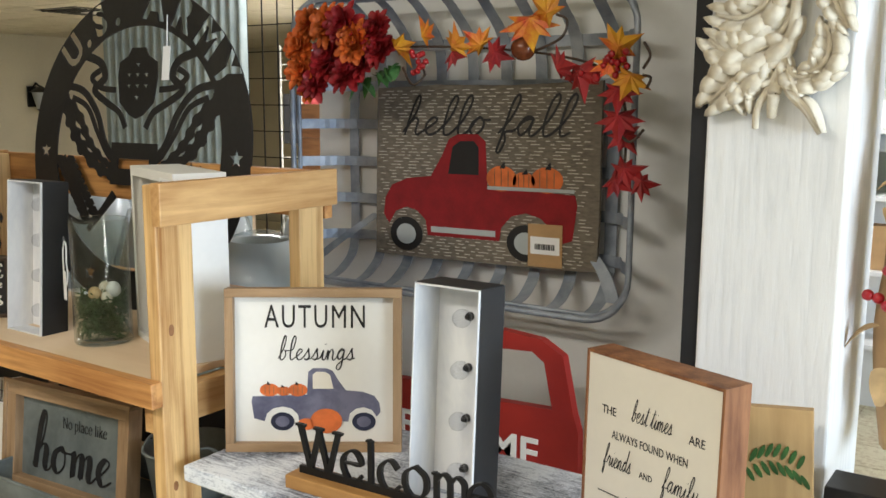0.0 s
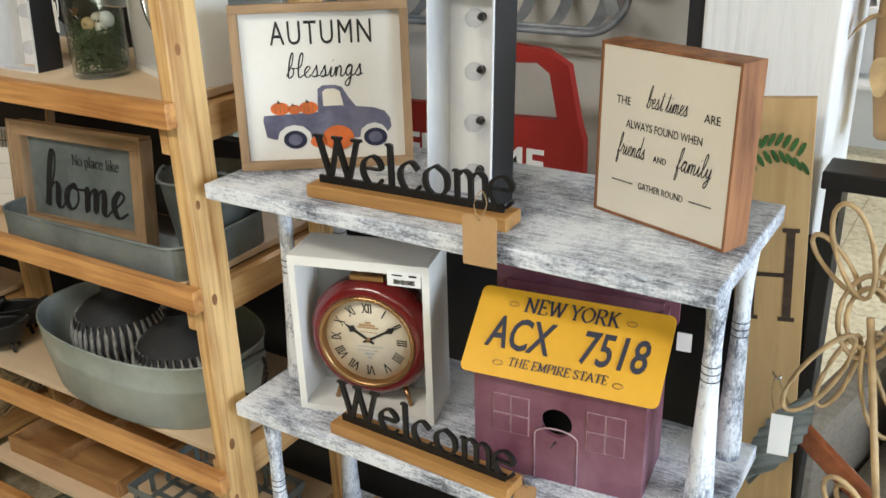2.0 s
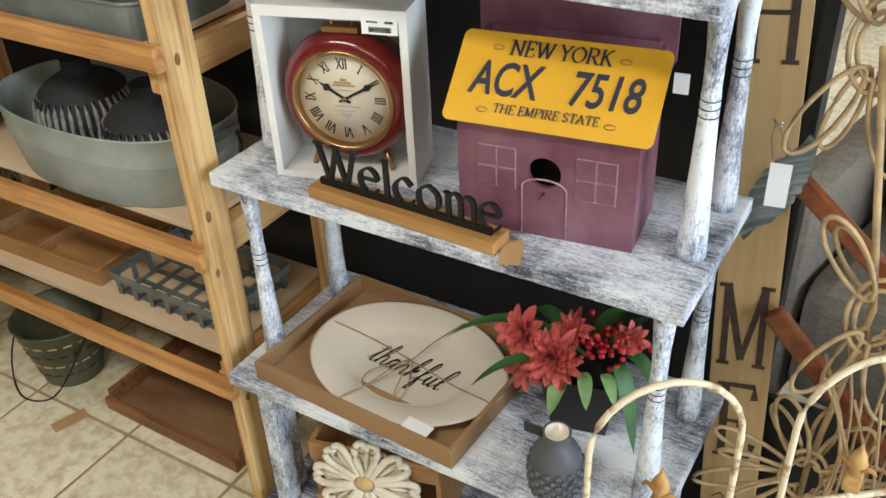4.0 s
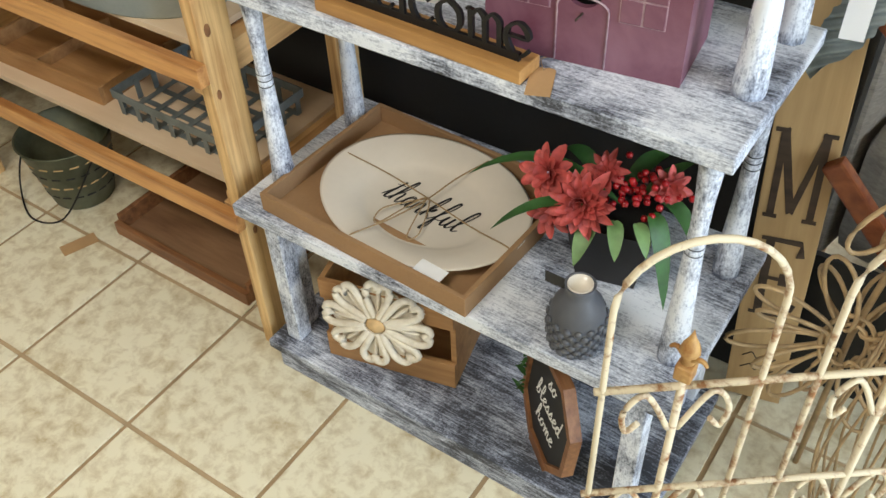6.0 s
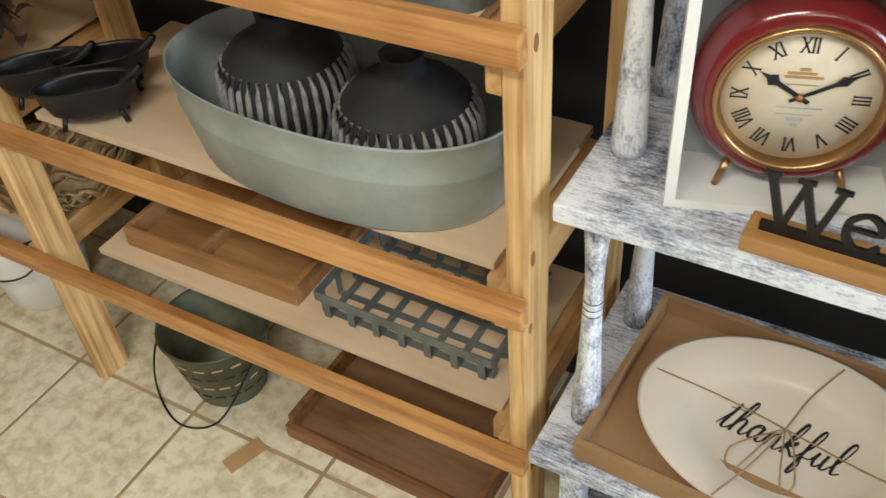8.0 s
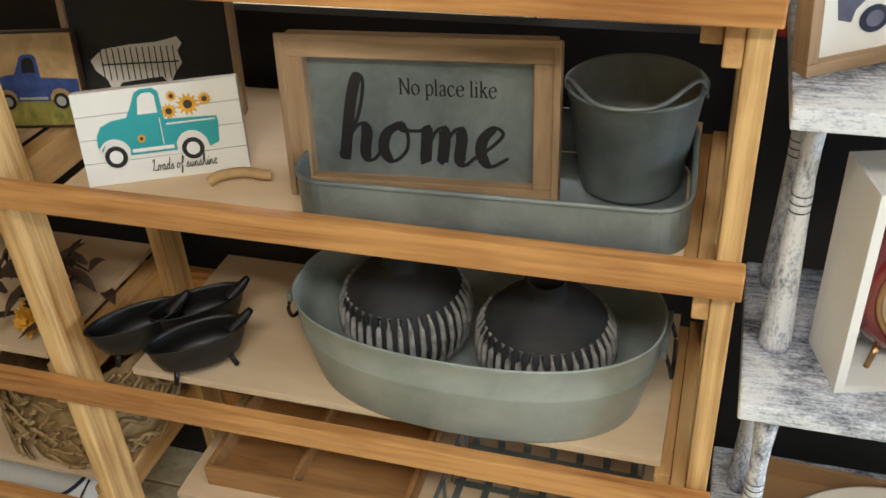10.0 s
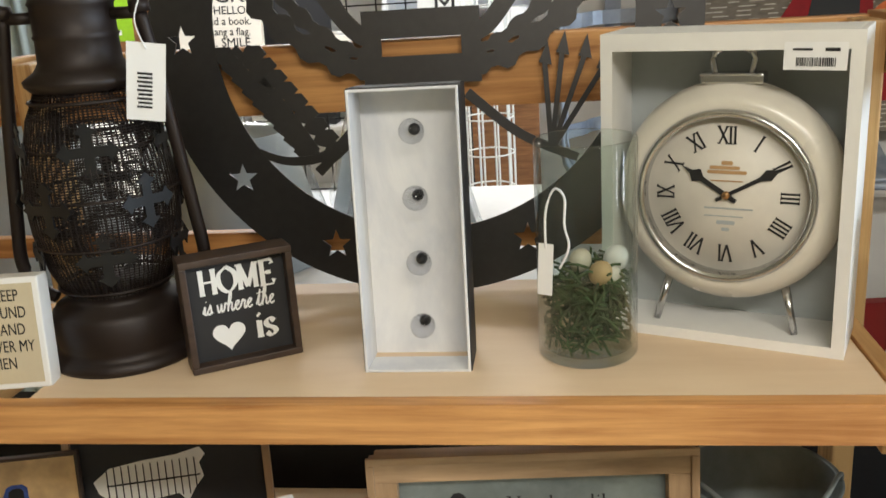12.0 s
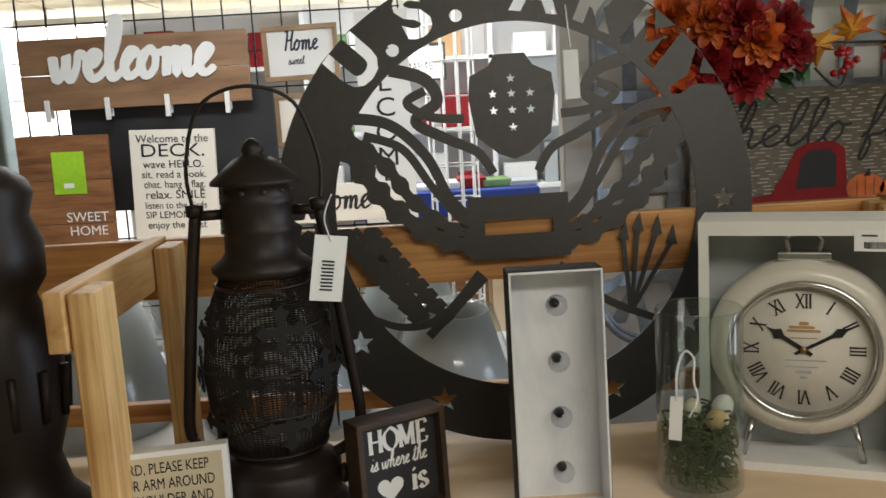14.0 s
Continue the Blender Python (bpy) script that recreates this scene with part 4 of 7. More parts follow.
def swing_tag(m, w, h, mat, label):
    ob = thing("price_tag", m, label, "tag")
    part("card", slab([(-w / 2, -h), (-w / 2, -0.004), (-w / 2 + 0.004, 0), (w / 2 - 0.004, 0), (w / 2, -0.004), (w / 2, -h)], -0.0005, 0.0005), mat, ob)
    part("string", tube(spline([(0, -0.001, -0.006), (-0.006, -0.002, 0.014), (0, 0.006, 0.030), (0.007, 0.006, 0.014), (0.001, -0.001, -0.005)], 5), 0.0007, 6), TWINE, ob)
    return ob


# ---- on the shelf's top tier ----
Z1, Z2, Z3, Z4 = 1.1752, 0.7902, 0.4052, 0.0662
ob = framed_sign("autumn_sign", standing(-1.095, 0.868, -0.878, 1.018, Z1, 5), 0.264, 0.247, 0.026, 0.013, OAK, PAPER, "white autumn blessings sign in a brown wood frame", 0.014, OAK_Z)
words("lettering", "AUTUMN", 0.050, 0.134, 0.187, ob, INK, y=0.0135, depth=0.0003, wide=0.66, spacing=1.16)
cursive("lettering", "blessings", 0.0165, 0.135, 0.138, ob, INK, y=0.0136, pen=0.11, heavy=0.3, wide=0.95)
print_truck(ob, 0.232, 0.044, 0.195, TRUCKBLUE, y=0.0137, tall=0.78, flip=True, tyre=NAVY, hub=TRUCKBLUE, glass_mat=CREAM_BOARD)
part("pumpkin", slab(ring(0.150, 0.045, 0.024, 24, 0.019), 0.0118, 0.0124), ORANGE, ob)
part("pumpkin", slab(ring(0.120, 0.040, 0.013, 20, 0.009), 0.0118, 0.0124), ORANGE, ob)
marquee_box("marquee_letter_i", standing(-0.770, 0.888, -0.671, 0.889, Z1, 3), 0.098, 0.292, 0.060, 0.0022, "black metal marquee letter with a whitewashed inside and clear bulbs")
welcome_board(standing(-0.932, 0.826, -0.622, 0.838, Z1), 0.312, "black welcome lettering on a brown wooden foot", "kraft")
swing_tag(standing(-0.628, 0.785, -0.586, 0.787, Z1 + 0.040, 0), 0.046, 0.066, KRAFT, "blank kraft price tag hung from a welcome sign")
ob = thing("box_sign", standing(-0.560, 0.972, -0.366, 0.902, Z1, 1), "cream box sign with reddish wood sides", "sign")
BW, BH = 0.206, 0.222
part("face", boxes((0.004, BW - 0.004, 0.0015, 0.005, 0.004, BH - 0.004)), CREAM_BOARD, ob)
for nm, r in (("box_side", (0, 0.004, 0, 0.045, 0, BH)), ("box_side", (BW - 0.004, BW, 0, 0.045, 0, BH)), ("box_top", (0.004, BW - 0.004, 0.0003, 0.0447, BH - 0.004, BH)), ("box_bottom", (0.004, BW - 0.004, 0.0003, 0.0447, 0, 0.004))):
    part(nm, boxes(r, bevel=0.0006), REDWOOD_Y, ob)
part("box_back", boxes((0.004, BW - 0.004, 0.040, 0.0447, 0.004, BH - 0.004)), REDWOOD_Y, ob)
words("lettering", "THE", 0.015, 0.040, 0.148, ob, INK, y=0.001, depth=0.0002, wide=0.85)
cursive("lettering", "best times", 0.0125, 0.106, 0.150, ob, INK, y=0.0012, pen=0.1, wide=0.62, slant=0.2)
words("lettering", "ARE", 0.015, 0.172, 0.148, ob, INK, y=0.001, depth=0.0002, wide=0.85)
words("lettering", "ALWAYS FOUND WHEN", 0.0145, 0.104, 0.120, ob, INK, y=0.001, depth=0.0002, wide=0.72)
cursive("lettering", "friends", 0.013, 0.056, 0.084, ob, INK, y=0.0012, pen=0.1, wide=0.6, slant=0.2)
words("lettering", "AND", 0.0115, 0.102, 0.085, ob, INK, y=0.001, depth=0.0002, wide=0.8)
cursive("lettering", "family", 0.0135, 0.152, 0.083, ob, INK, y=0.0012, pen=0.1, wide=0.72, slant=0.2)
words("lettering", "GATHER ROUND", 0.0125, 0.106, 0.045, ob, INK, y=0.001, depth=0.0002, wide=0.72)
part("rule", boxes((0.028, 0.062, 0.0005, 0.0014, 0.0485, 0.0495)), INK, ob)
part("rule", boxes((0.150, 0.182, 0.0005, 0.0014, 0.0485, 0.0495)), INK, ob)

# red wooden truck that leans on the partition
ob = thing("wooden_truck_sign", pose(0.018, 1.226, 1.062), "red painted wooden truck cut-out with white welcome lettering", "sign")
win = [(-0.875, 0.145), (-0.872, 0.235), (-0.79, 0.240), (-0.768, 0.225), (-0.752, 0.150)]
part("truck_body", slab([(-1.22, 0.01), (-1.22, 0.10), (-1.18, 0.145), (-0.93, 0.155), (-0.905, 0.255), (-0.88, 0.27), (-0.775, 0.262), (-0.735, 0.24), (-0.715, 0.15), (-0.705, 0.12), (-0.703, 0.0), (-1.2, 0.0)], 0, 0.018, holes=[win]), TRUCKRED, ob)
words("lettering", "WELCOME", 0.068, -0.955, 0.048, ob, INK_WHITE, y=-0.001, depth=0.001, bold=0.0012, wide=1.1)

# ---- on the second tier ----
roman_clock(standing(-1.005, 0.850, -0.788, 0.912, Z2, 0), 0.103, CLOCKRED, BRASS, DIAL, "round red enamel table clock with roman numerals", 0.226, 0.272, 0.094, deep=0.044)
welcome_board(standing(-0.918, 0.815, -0.600, 0.803, Z2), 0.318, "black welcome lettering on a brown wooden foot", "kraft")
tg = swing_tag(standing(-0.592, 0.846, -0.55, 0.862, Z2 + 0.003, 0) @ pose(0, 0, 0, -88), 0.03, 0.055, KRAFT, "blank kraft price tag lying beside a welcome sign")
ob = thing("birdhouse", standing(-0.684, 0.862, -0.442, 0.893, Z2), "purple wooden birdhouse roofed with a yellow number plate", "birdhouse")
W, D, H = 0.244, 0.112, 0.160
front = slab([(0, 0), (W, 0), (W, H), (0, H)], 0, 0.008, holes=[ring(W * 0.5, 0.098, 0.0225, 28)])
part("front_wall", front, PURPLE, ob)
part("side_wall", slab([(0, 0), (D, 0), (D, H + 0.085), (D * 0.55, H + 0.06), (0, H)], 0, 0.008), PURPLE, ob).data.transform(Matrix.Translation((W, 0.0083, 0)) @ pose(0, 0, 0, 0, 0, 90))
part("side_wall", slab([(0, 0), (D, 0), (D, H + 0.085), (D * 0.55, H + 0.06), (0, H)], 0, 0.008), PURPLE, ob).data.transform(Matrix.Translation((0.008, 0.0083, 0)) @ pose(0, 0, 0, 0, 0, 90))
part("back_wall", boxes((0.008, W - 0.008, D, D + 0.008, 0, H + 0.09)), PURPLE, ob)
# Black sheet behind the hole puts in the shade of the interior.
part("inside_wall", boxes((0.008, W - 0.008, 0.05, 0.055, 0, H)), BLACK_CARD, ob)
part("ridge_board", slab(rounded(-0.012, W + 0.012, H + 0.05, H + 0.130, 0.012), D + 0.0085, D + 0.0165), PURPLE, ob, "purple backboard above the roof")
for cx in (0.056, 0.192):
    for u in range(2):
        for v in range(2):
            x0, z0 = cx - 0.026 + 0.027 * u, 0.068 + 0.031 * v
            part("pane_edge", boxes((x0 - .0012, x0 + .0257, -0.0009, 0, z0 - .0012, z0 + .0292)), PURPLE_WORN, ob)
            part("window_pane", boxes((x0, x0 + 0.0245, -0.0022, 0, z0, z0 + 0.028), bevel=0.001), PURPLE, ob)
part("door_arch", tube([(W * .5 - .031, -0.001, 0.002), (W * .5 - .031, -0.001, 0.075)] + [(W * .5 + .031 * math.cos(a), -0.001, .075 + .014 * math.sin(a)) for a in [math.pi * (1 - k / 10) for k in range(11)]] + [(W * .5 + .031, -0.001, 0.002)], 0.0013, 6), PURPLE_WORN, ob, "worn pale door outline")
part("perch", tube([(W * .5, 0, .068), (W * .5 - .004, -0.012, .064)], 0.0016, 6), DARKWOOD, ob)
PW, PH = 0.276, 0.130
bm = slab(rounded(-0.014, -0.014 + PW, 0, PH, 0.010), -0.0012, 0)
bm.transform(Matrix.Translation((0, -0.020, H + 0.006)) @ pose(0, 0, 0, -48))
plate = part("number_plate", bm, PLATE_Y, ob, "yellow embossed number plate as the roof")
for s, size, x, z, wide, b in (("NEW YORK", 0.031, W / 2, 0.099, 0.92, 0.0005), ("ACX", 0.066, 0.058, 0.042, 0.66, 0.0008), ("7518", 0.066, 0.190, 0.042, 0.70, 0.0008), ("THE EMPIRE STATE", 0.0175, W / 2, 0.018, 0.95, 0.0002)):
    o = (roman("plate_lettering", s, size * 0.70, x, z, plate, NAVY, y=-0.0022, wide=wide, nib=0.17, thin=0.06, slant=0.06, spacing=0.1) if b < 0.0007 else words("plate_lettering", s, size, x, z, plate, NAVY, y=-0.0022, depth=0.0008, wide=wide, bold=b, shear=0.12))
    o.data.transform(Matrix.Translation((0, -0.020, H + 0.006)) @ pose(0, 0, 0, -48))
for x in (0.038, 0.206):
    for z in (0.020, 0.108):
        bm = tube([(x + 0.007 * math.cos(a), -0.0018, z + 0.0035 * math.sin(a)) for a in [2 * math.pi * k / 14 for k in range(14)]], 0.0007, 5, closed=True)
        bm.transform(Matrix.Translation((0, -0.020, H + 0.006)) @ pose(0, 0, 0, -48))
        part("bolt_slot", bm, BRASS, plate)
part("price_label", boxes((W + 0.012, W + 0.032, D + 0.006, D + 0.0082, H + 0.02, H + 0.048)), LABEL, ob)

# ---- on the third tier ----
ob = thing("cardboard_tray", pose(-0.848, 0.915, Z3, 0, 0, -3), "shallow brown cardboard tray under a platter", "box")
TW, TD, TH = 0.205, 0.152, 0.036
part("tray_floor", boxes((-TW, TW, -TD, TD, 0, 0.003)), CARDBOARD, ob)
for q in ((-TW, TW, -TD, -TD + 0.008, 0.003, TH), (-TW, TW, TD - 0.008, TD, 0.003, TH), (-TW, -TW + 0.008, -TD + 0.008, TD - 0.008, 0.003, TH), (TW - 0.008, TW, -TD + 0.008, TD - 0.008, 0.003, TH)):
    part("tray_wall", boxes(q, bevel=0.0008), CARDBOARD, ob)
ob = thing("serving_platter", pose(-0.832, 0.912, Z3 + 0.0035, 4, 0, -5), "oval cream ceramic platter lettered thankful and tied with twine", "platter")
part("dish", lathe([(0, 0.004), (0.55, 0.004), (0.62, 0.010), (0.68, 0.016), (0.97, 0.028), (1.0, 0.0275), (0.985, 0.024), (0.66, 0.008), (0.58, 0.0), (0, 0)], 72, 0.190, 0.139), CERAMIC, ob)
o = cursive("lettering", "thankful", 0.026, -0.008, -0.018, ob, INK, y=0, pen=0.09, heavy=0.8, wide=0.85, slant=0.25)
o.data.transform(Matrix.Translation((0.005, 0, 0.0046)) @ pose(0, 0, 0, -90))
part("twine", tube(spline([(-0.178, 0.012, 0.026), (-0.09, 0.015, 0.021), (0.0, 0.01, 0.016), (0.1, -0.006, 0.022), (0.176, -0.012, 0.027), (0.186, -0.018, 0.014)], 6), 0.0013, 6), TWINE, ob)
part("twine", tube(spline([(0.035, 0.128, 0.027), (0.012, 0.07, 0.02), (0, 0.01, 0.016), (-0.018, -0.06, 0.019), (-0.040, -0.126, 0.028), (-0.046, -0.132, 0.016)], 6), 0.0013, 6), TWINE, ob)
part("twine_bow", tube(spline([(0, 0.01, 0.017), (-0.05, -0.045, 0.012), (-0.035, -0.075, 0.012), (0.0, 0.008, 0.02), (0.035, -0.055, 0.012), (0.022, -0.07, 0.012), (0.0, 0.008, 0.02)], 6), 0.0012, 6), TWINE, ob)
part("price_label", boxes((0.085, 0.135, -0.128, -0.104, 0.0285, 0.0292)), LABEL, ob)
ob = thing("flower_pot", pose(-0.524, 0.965, Z3, 0, 0, 12), "black square pot of coral silk flowers and leaves", "potted flowers")
bm = bmesh.new()
for z, s in ((0, 0.044), (0.110, 0.060)):
    for a, b in ((-1, -1), (1, -1), (1, 1), (-1, 1)):
        bm.verts.new((a * s, b * s, z))
v = list(bm.verts)
bm.faces.new(v[0:4][::-1])
for k in range(4):
    bm.faces.new((v[k], v[(k + 1) % 4], v[4 + (k + 1) % 4], v[4 + k]))
bm.faces.new([bm.verts.new((q.co.x * .9, q.co.y * .9, 0.09)) for q in v[4:8]])
part("pot", bm, POTBLACK, ob)


def flower(parent, at, r, mat, layers=4, tilt=(0, 0), name="blossom", seed=1, pointed=0.5):
    """A silk flower: rings of cupped petals, wide or pointed."""
    rng = random.Random(seed)
    bm = bmesh.new()
    for ly in range(layers):
        n = 7 + layers - ly
        for k in range(n):
            a = 2 * math.pi * (k + 0.5 * ly + rng.uniform(-.2, .2)) / n
            lift = radians(4 + 66 * ly / layers + rng.uniform(-9, 9))
            ln, w = r * (1 - 0.72 * ly / layers) * rng.uniform(.78, 1.15), r * (0.27 - .10 * pointed - .12 * ly / layers)
            twist, base = rng.uniform(-.35, .35), []
            for t, ww in ((0.08, .35), (0.35, .85), (0.62, 1.0), (0.85, .95 - .35 * pointed), (1.0, .45 - .40 * pointed)):
                cup = lift * (0.55 + 0.6 * t)
                d, h = ln * t * math.cos(cup), ln * t * math.sin(cup) + 0.012 * ly * r
                base.append([bm.verts.new((d * math.cos(a) - q * ww * w * math.sin(a), d * math.sin(a) + q * ww * w * math.cos(a), h + abs(q) * 0.13 * r * ww + q * twist * ww * w)) for q in (-1, -.4, .4, 1)])
            for p, q in zip(base, base[1:]):
                for j in range(3):
                    bm.faces.new((p[j], p[j + 1], q[j + 1], q[j])).smooth = True
    bm.transform(Matrix.Translation(at) @ pose(0, 0, 0, *tilt))
    return tagged(part(name, bm, mat, parent), kind="stuff")


def leaf_mesh(at, to, w, bm, droop=0.02, n=7):
    """A long leaf with a folded middle, from one point to another."""
    a, b = Vector(at), Vector(to)
    d = b - a
    side = d.cross(Vector((0, 0, 1))).normalized() if d.cross(Vector((0, 0, 1))).length > 1e-6 else Vector((1, 0, 0))
    prev = None
    for k in range(n + 1):
        s = k / n
        p = a + d * s + Vector((0, 0, droop * 4 * s * (1 - s)))
        ww = w * 2.1 * (s + .04) ** .6 * max(.001, 1 - s) ** .75
        row = [bm.verts.new(p + side * ww + Vector((0, 0, .15 * ww))), bm.verts.new(p - Vector((0, 0, .2 * ww))), bm.verts.new(p - side * ww + Vector((0, 0, .15 * ww)))]
        if prev:
            bm.faces.new((prev[0], prev[1], row[1], row[0])).smooth = True
            bm.faces.new((prev[1], prev[2], row[2], row[1])).smooth = True
        prev = row


flower(ob, (-0.040, -0.055, 0.152), 0.052, PETAL, 6, (62, -10), seed=3, pointed=1.0)
flower(ob, (-0.098, -0.030, 0.172), 0.044, PETAL, 3, (50, -40), seed=4, pointed=.6)
flower(ob, (-0.085, -0.050, 0.120), 0.038, PETAL, 2, (70, -50), seed=6, pointed=.7)
flower(ob, (-0.020, -0.020, 0.185), 0.034, PETAL, 4, (35, -10), seed=5, pointed=1.0)
flower(ob, (0.066, -0.012, 0.180), 0.032, PETAL, 3, (55, 50), seed=8, pointed=.7)
bm = bmesh.new()
rng = random.Random(11)
for k in range(46):
    p = Vector((0.028 + rng.gauss(0, .022), -0.030 + rng.gauss(0, .018), 0.168 + rng.gauss(0, .016)))
    bmesh.ops.create_icosphere(bm, subdivisions=1, radius=0.0058, matrix=Matrix.Translation(p))
tagged(part("berry_spray", bm, BERRY, ob, smooth=True), kind="stuff")
for a, b, w, mt, dr in (((0, 0, .12), (-.22, -.03, .135), .014, LEAF, .055), ((-.02, -.03, .12), (-.16, -.10, .105), .013, LEAF, .035), ((-.025, -.045, .125), (-.035, -.105, .078), .016, LEAF_PALE, .012), ((.005, -.05, .13), (.020, -.098, .098), .013, LEAF_PALE, .012), ((.035, -.045, .13), (.060, -.085, .105), .012, LEAF_PALE, .012), ((.05, -.03, .14), (.095, -.085, .015), .016, LEAF, .04), ((.06, 0, .14), (.13, -.03, .06), .016, LEAF, .03), ((0, .03, .12), (.05, .08, .16), .018, LEAF, .02), ((-.03, .03, .12), (-.10, .06, .15), .018, LEAF, .02), ((.03, .0, .14), (.09, .02, .20), .015, LEAF, .01)):
    bm = bmesh.new()
    leaf_mesh(a, b, w, bm, dr, 9)
    part("leaf", bm, mt, ob)
ob = thing("bud_vase", pose(-0.498, 0.800, Z3), "matt grey ceramic vase with a scaled lower body", "vase")
part("body", lathe([(0, 0.001), (0.030, 0), (0.037, 0.010), (0.041, 0.030), (0.040, 0.055), (0.034, 0.078), (0.022, 0.094), (0.0185, 0.100), (0.020, 0.110), (0.0215, 0.114), (0.0195, 0.114), (0.016, 0.104), (0.016, 0.09), (0, 0.088)], 40), VASEGREY, ob)
bm = bmesh.new()
for rw in range(6):
    z = 0.008 + 0.0095 * rw
    r = 0.0385 + 0.0028 * math.sin(math.pi * rw / 6.5)
    for k in range(15):
        a = 2 * math.pi * (k + .5 * (rw % 2)) / 15
        bmesh.ops.create_icosphere(bm, subdivisions=1, radius=1, matrix=Matrix.Translation((r * math.cos(a), r * math.sin(a), z)) @ pose(0, 0, 0, 0, 0, math.degrees(a)) @ Matrix.Diagonal((.0035, .0072, .0066, 1)))
tagged(part("scale_pattern", bm, VASEGREY, ob, smooth=True), kind="stuff")
part("mouth", lathe([(0, 0.1005), (0.0155, 0.1005), (0.0175, 0.1085), (0.0178, 0.1138), (0.0165, 0.1140), (0.0150, 0.1030), (0, 0.1020)], 28), CERAMIC, ob, "unglazed cream mouth")
part("swing_label", boxes((-0.052, -0.022, -0.002, -0.001, 0.092, 0.112), bevel=.0004), BLACK_CARD, ob, "black paper label")

# ---- on the base tier ----
ob = thing("wooden_crate", standing(-0.985, 0.792, -0.740, 0.850, Z4), "small brown wooden crate behind a carved rosette", "crate")
for q in ((0, 0.25, 0, 0.010, 0, 0.062), (0, 0.25, 0.135, 0.145, 0, 0.20), (0, 0.010, 0.010, 0.135, 0, 0.20), (0.24, 0.25, 0.010, 0.135, 0, 0.20)):
    part("crate_board", boxes(q, bevel=0.0012), CRATE, ob)
part("crate_board", boxes((0.010, 0.24, 0.010, 0.135, 0, 0.008)), CRATE, ob)
part("crate_board", boxes((0, 0.25, 0, 0.010, 0.155, 0.20), bevel=0.0012), CRATE, ob)
ob = thing("carved_rosette", pose(-0.868, 0.806, Z4 + 0.146, -16, 0, 13), "ivory carved flower rosette propped in a crate", "ornament")
part("backing", slab([(.084 * math.cos(a) * (1 + .05 * math.cos(8 * a)), .066 * math.sin(a) * (1 + .05 * math.cos(8 * a))) for a in [2 * math.pi * k / 96 for k in range(96)]], -.001, .006), PLASTER, ob)
for k in range(8):
    a = 2 * math.pi * k / 8
    loop_pts = []
    for u, v in ((.020, -.004), (.045, -.013), (.078, -.022), (.096, -.017), (.097, -.004), (.086, .0), (.097, .004), (.096, .017), (.078, .022), (.045, .013), (.020, .004)):
        loop_pts.append(((u * math.cos(a) - v * math.sin(a)), -.006 - .006 * math.sin(u * 32), .78 * (u * math.sin(a) + v * math.cos(a))))
    part("petal", tube(spline(loop_pts, 4), .0068, 7), PLASTER, ob)
    bm = bmesh.new()
    bmesh.ops.create_uvsphere(bm, u_segments=10, v_segments=8, radius=1, matrix=Matrix.Translation((.055 * math.cos(a), -.004, .78 * .055 * math.sin(a))) @ pose(0, 0, 0, 0, -math.degrees(a), 0) @ Matrix.Diagonal((.028, .006, .0045, 1)))
    part("petal_vein", bm, PLASTER, ob, smooth=True)
bm = bmesh.new()
bmesh.ops.create_uvsphere(bm, u_segments=20, v_segments=10, radius=1, matrix=Matrix.Translation((0, -.010, 0)) @ Matrix.Diagonal((.019, .009, .015, 1)))
part("heart", bm, CREAM_LEAF, ob, "tan heart", smooth=True)
ob = thing("blessed_sign", standing(-0.625, 0.868, -0.525, 0.782, Z4, 6), "black blessed sign with white script in a brown frame", "sign")
hexa = [(0, 0.07), (0.055, 0.012), (0.135, 0.012), (0.19, 0.07), (0.19, 0.16), (0.135, 0.22), (0.055, 0.22), (0, 0.16)]
small = [(0.095 + (x - 0.095) * 0.88, 0.116 + (z - 0.116) * 0.88) for x, z in hexa]
part("frame", slab(hexa, 0, 0.02, holes=[small]), WALNUT, ob)
part("board", slab(small, 0.006, 0.012), BLACK_CARD, ob)
for s, z in (("so", .162), ("blessed", .112), ("home", .066)):
    cursive("lettering", s, 0.018, 0.095, z, ob, INK_WHITE, y=0.0052, pen=0.2, wide=1.0)
part("foot", boxes((0.06, 0.13, 0.001, 0.019, 0, 0.0118)), WALNUT, ob)
bm = bmesh.new()
rng = random.Random(5)
for k in range(14):
    s = k / 14
    leaf_mesh((0.0 + .02 * s, -0.003, 0.2 - .14 * s), (-.018 + .03 * rng.random(), -0.012, .195 - .14 * s + rng.uniform(-.015, .01)), .0045, bm, .003, 4)
tagged(part("greenery", bm, LEAF, ob), kind="stuff")

# ---- on the rack's top board ----
ZA, ZB, ZC, ZD = 1.2837, 0.9887, 0.6557, 0.3647
ob = thing("prayer_block", standing(-2.112, 0.820, -1.974, 0.842, ZA, 7), "small cream block with a hand-printed prayer", "sign")
part("block", boxes((0, 0.139, 0, 0.026, 0, 0.112), bevel=0.002), PAPER, ob)
part("face", boxes((0.006, 0.133, -0.0008, 0, 0.006, 0.106)), TAN_BOARD, ob)
for s, z in (("LORD, PLEASE KEEP", .089), ("YOUR ARM AROUND", .072), ("MY SHOULDER AND", .055), ("YOUR HAND OVER MY", .038), ("MOUTH -AMEN", .021)):
    words("lettering", s, 0.0165, 0.070, z, ob, INK, y=-0.001, depth=0.0002, wide=0.68)

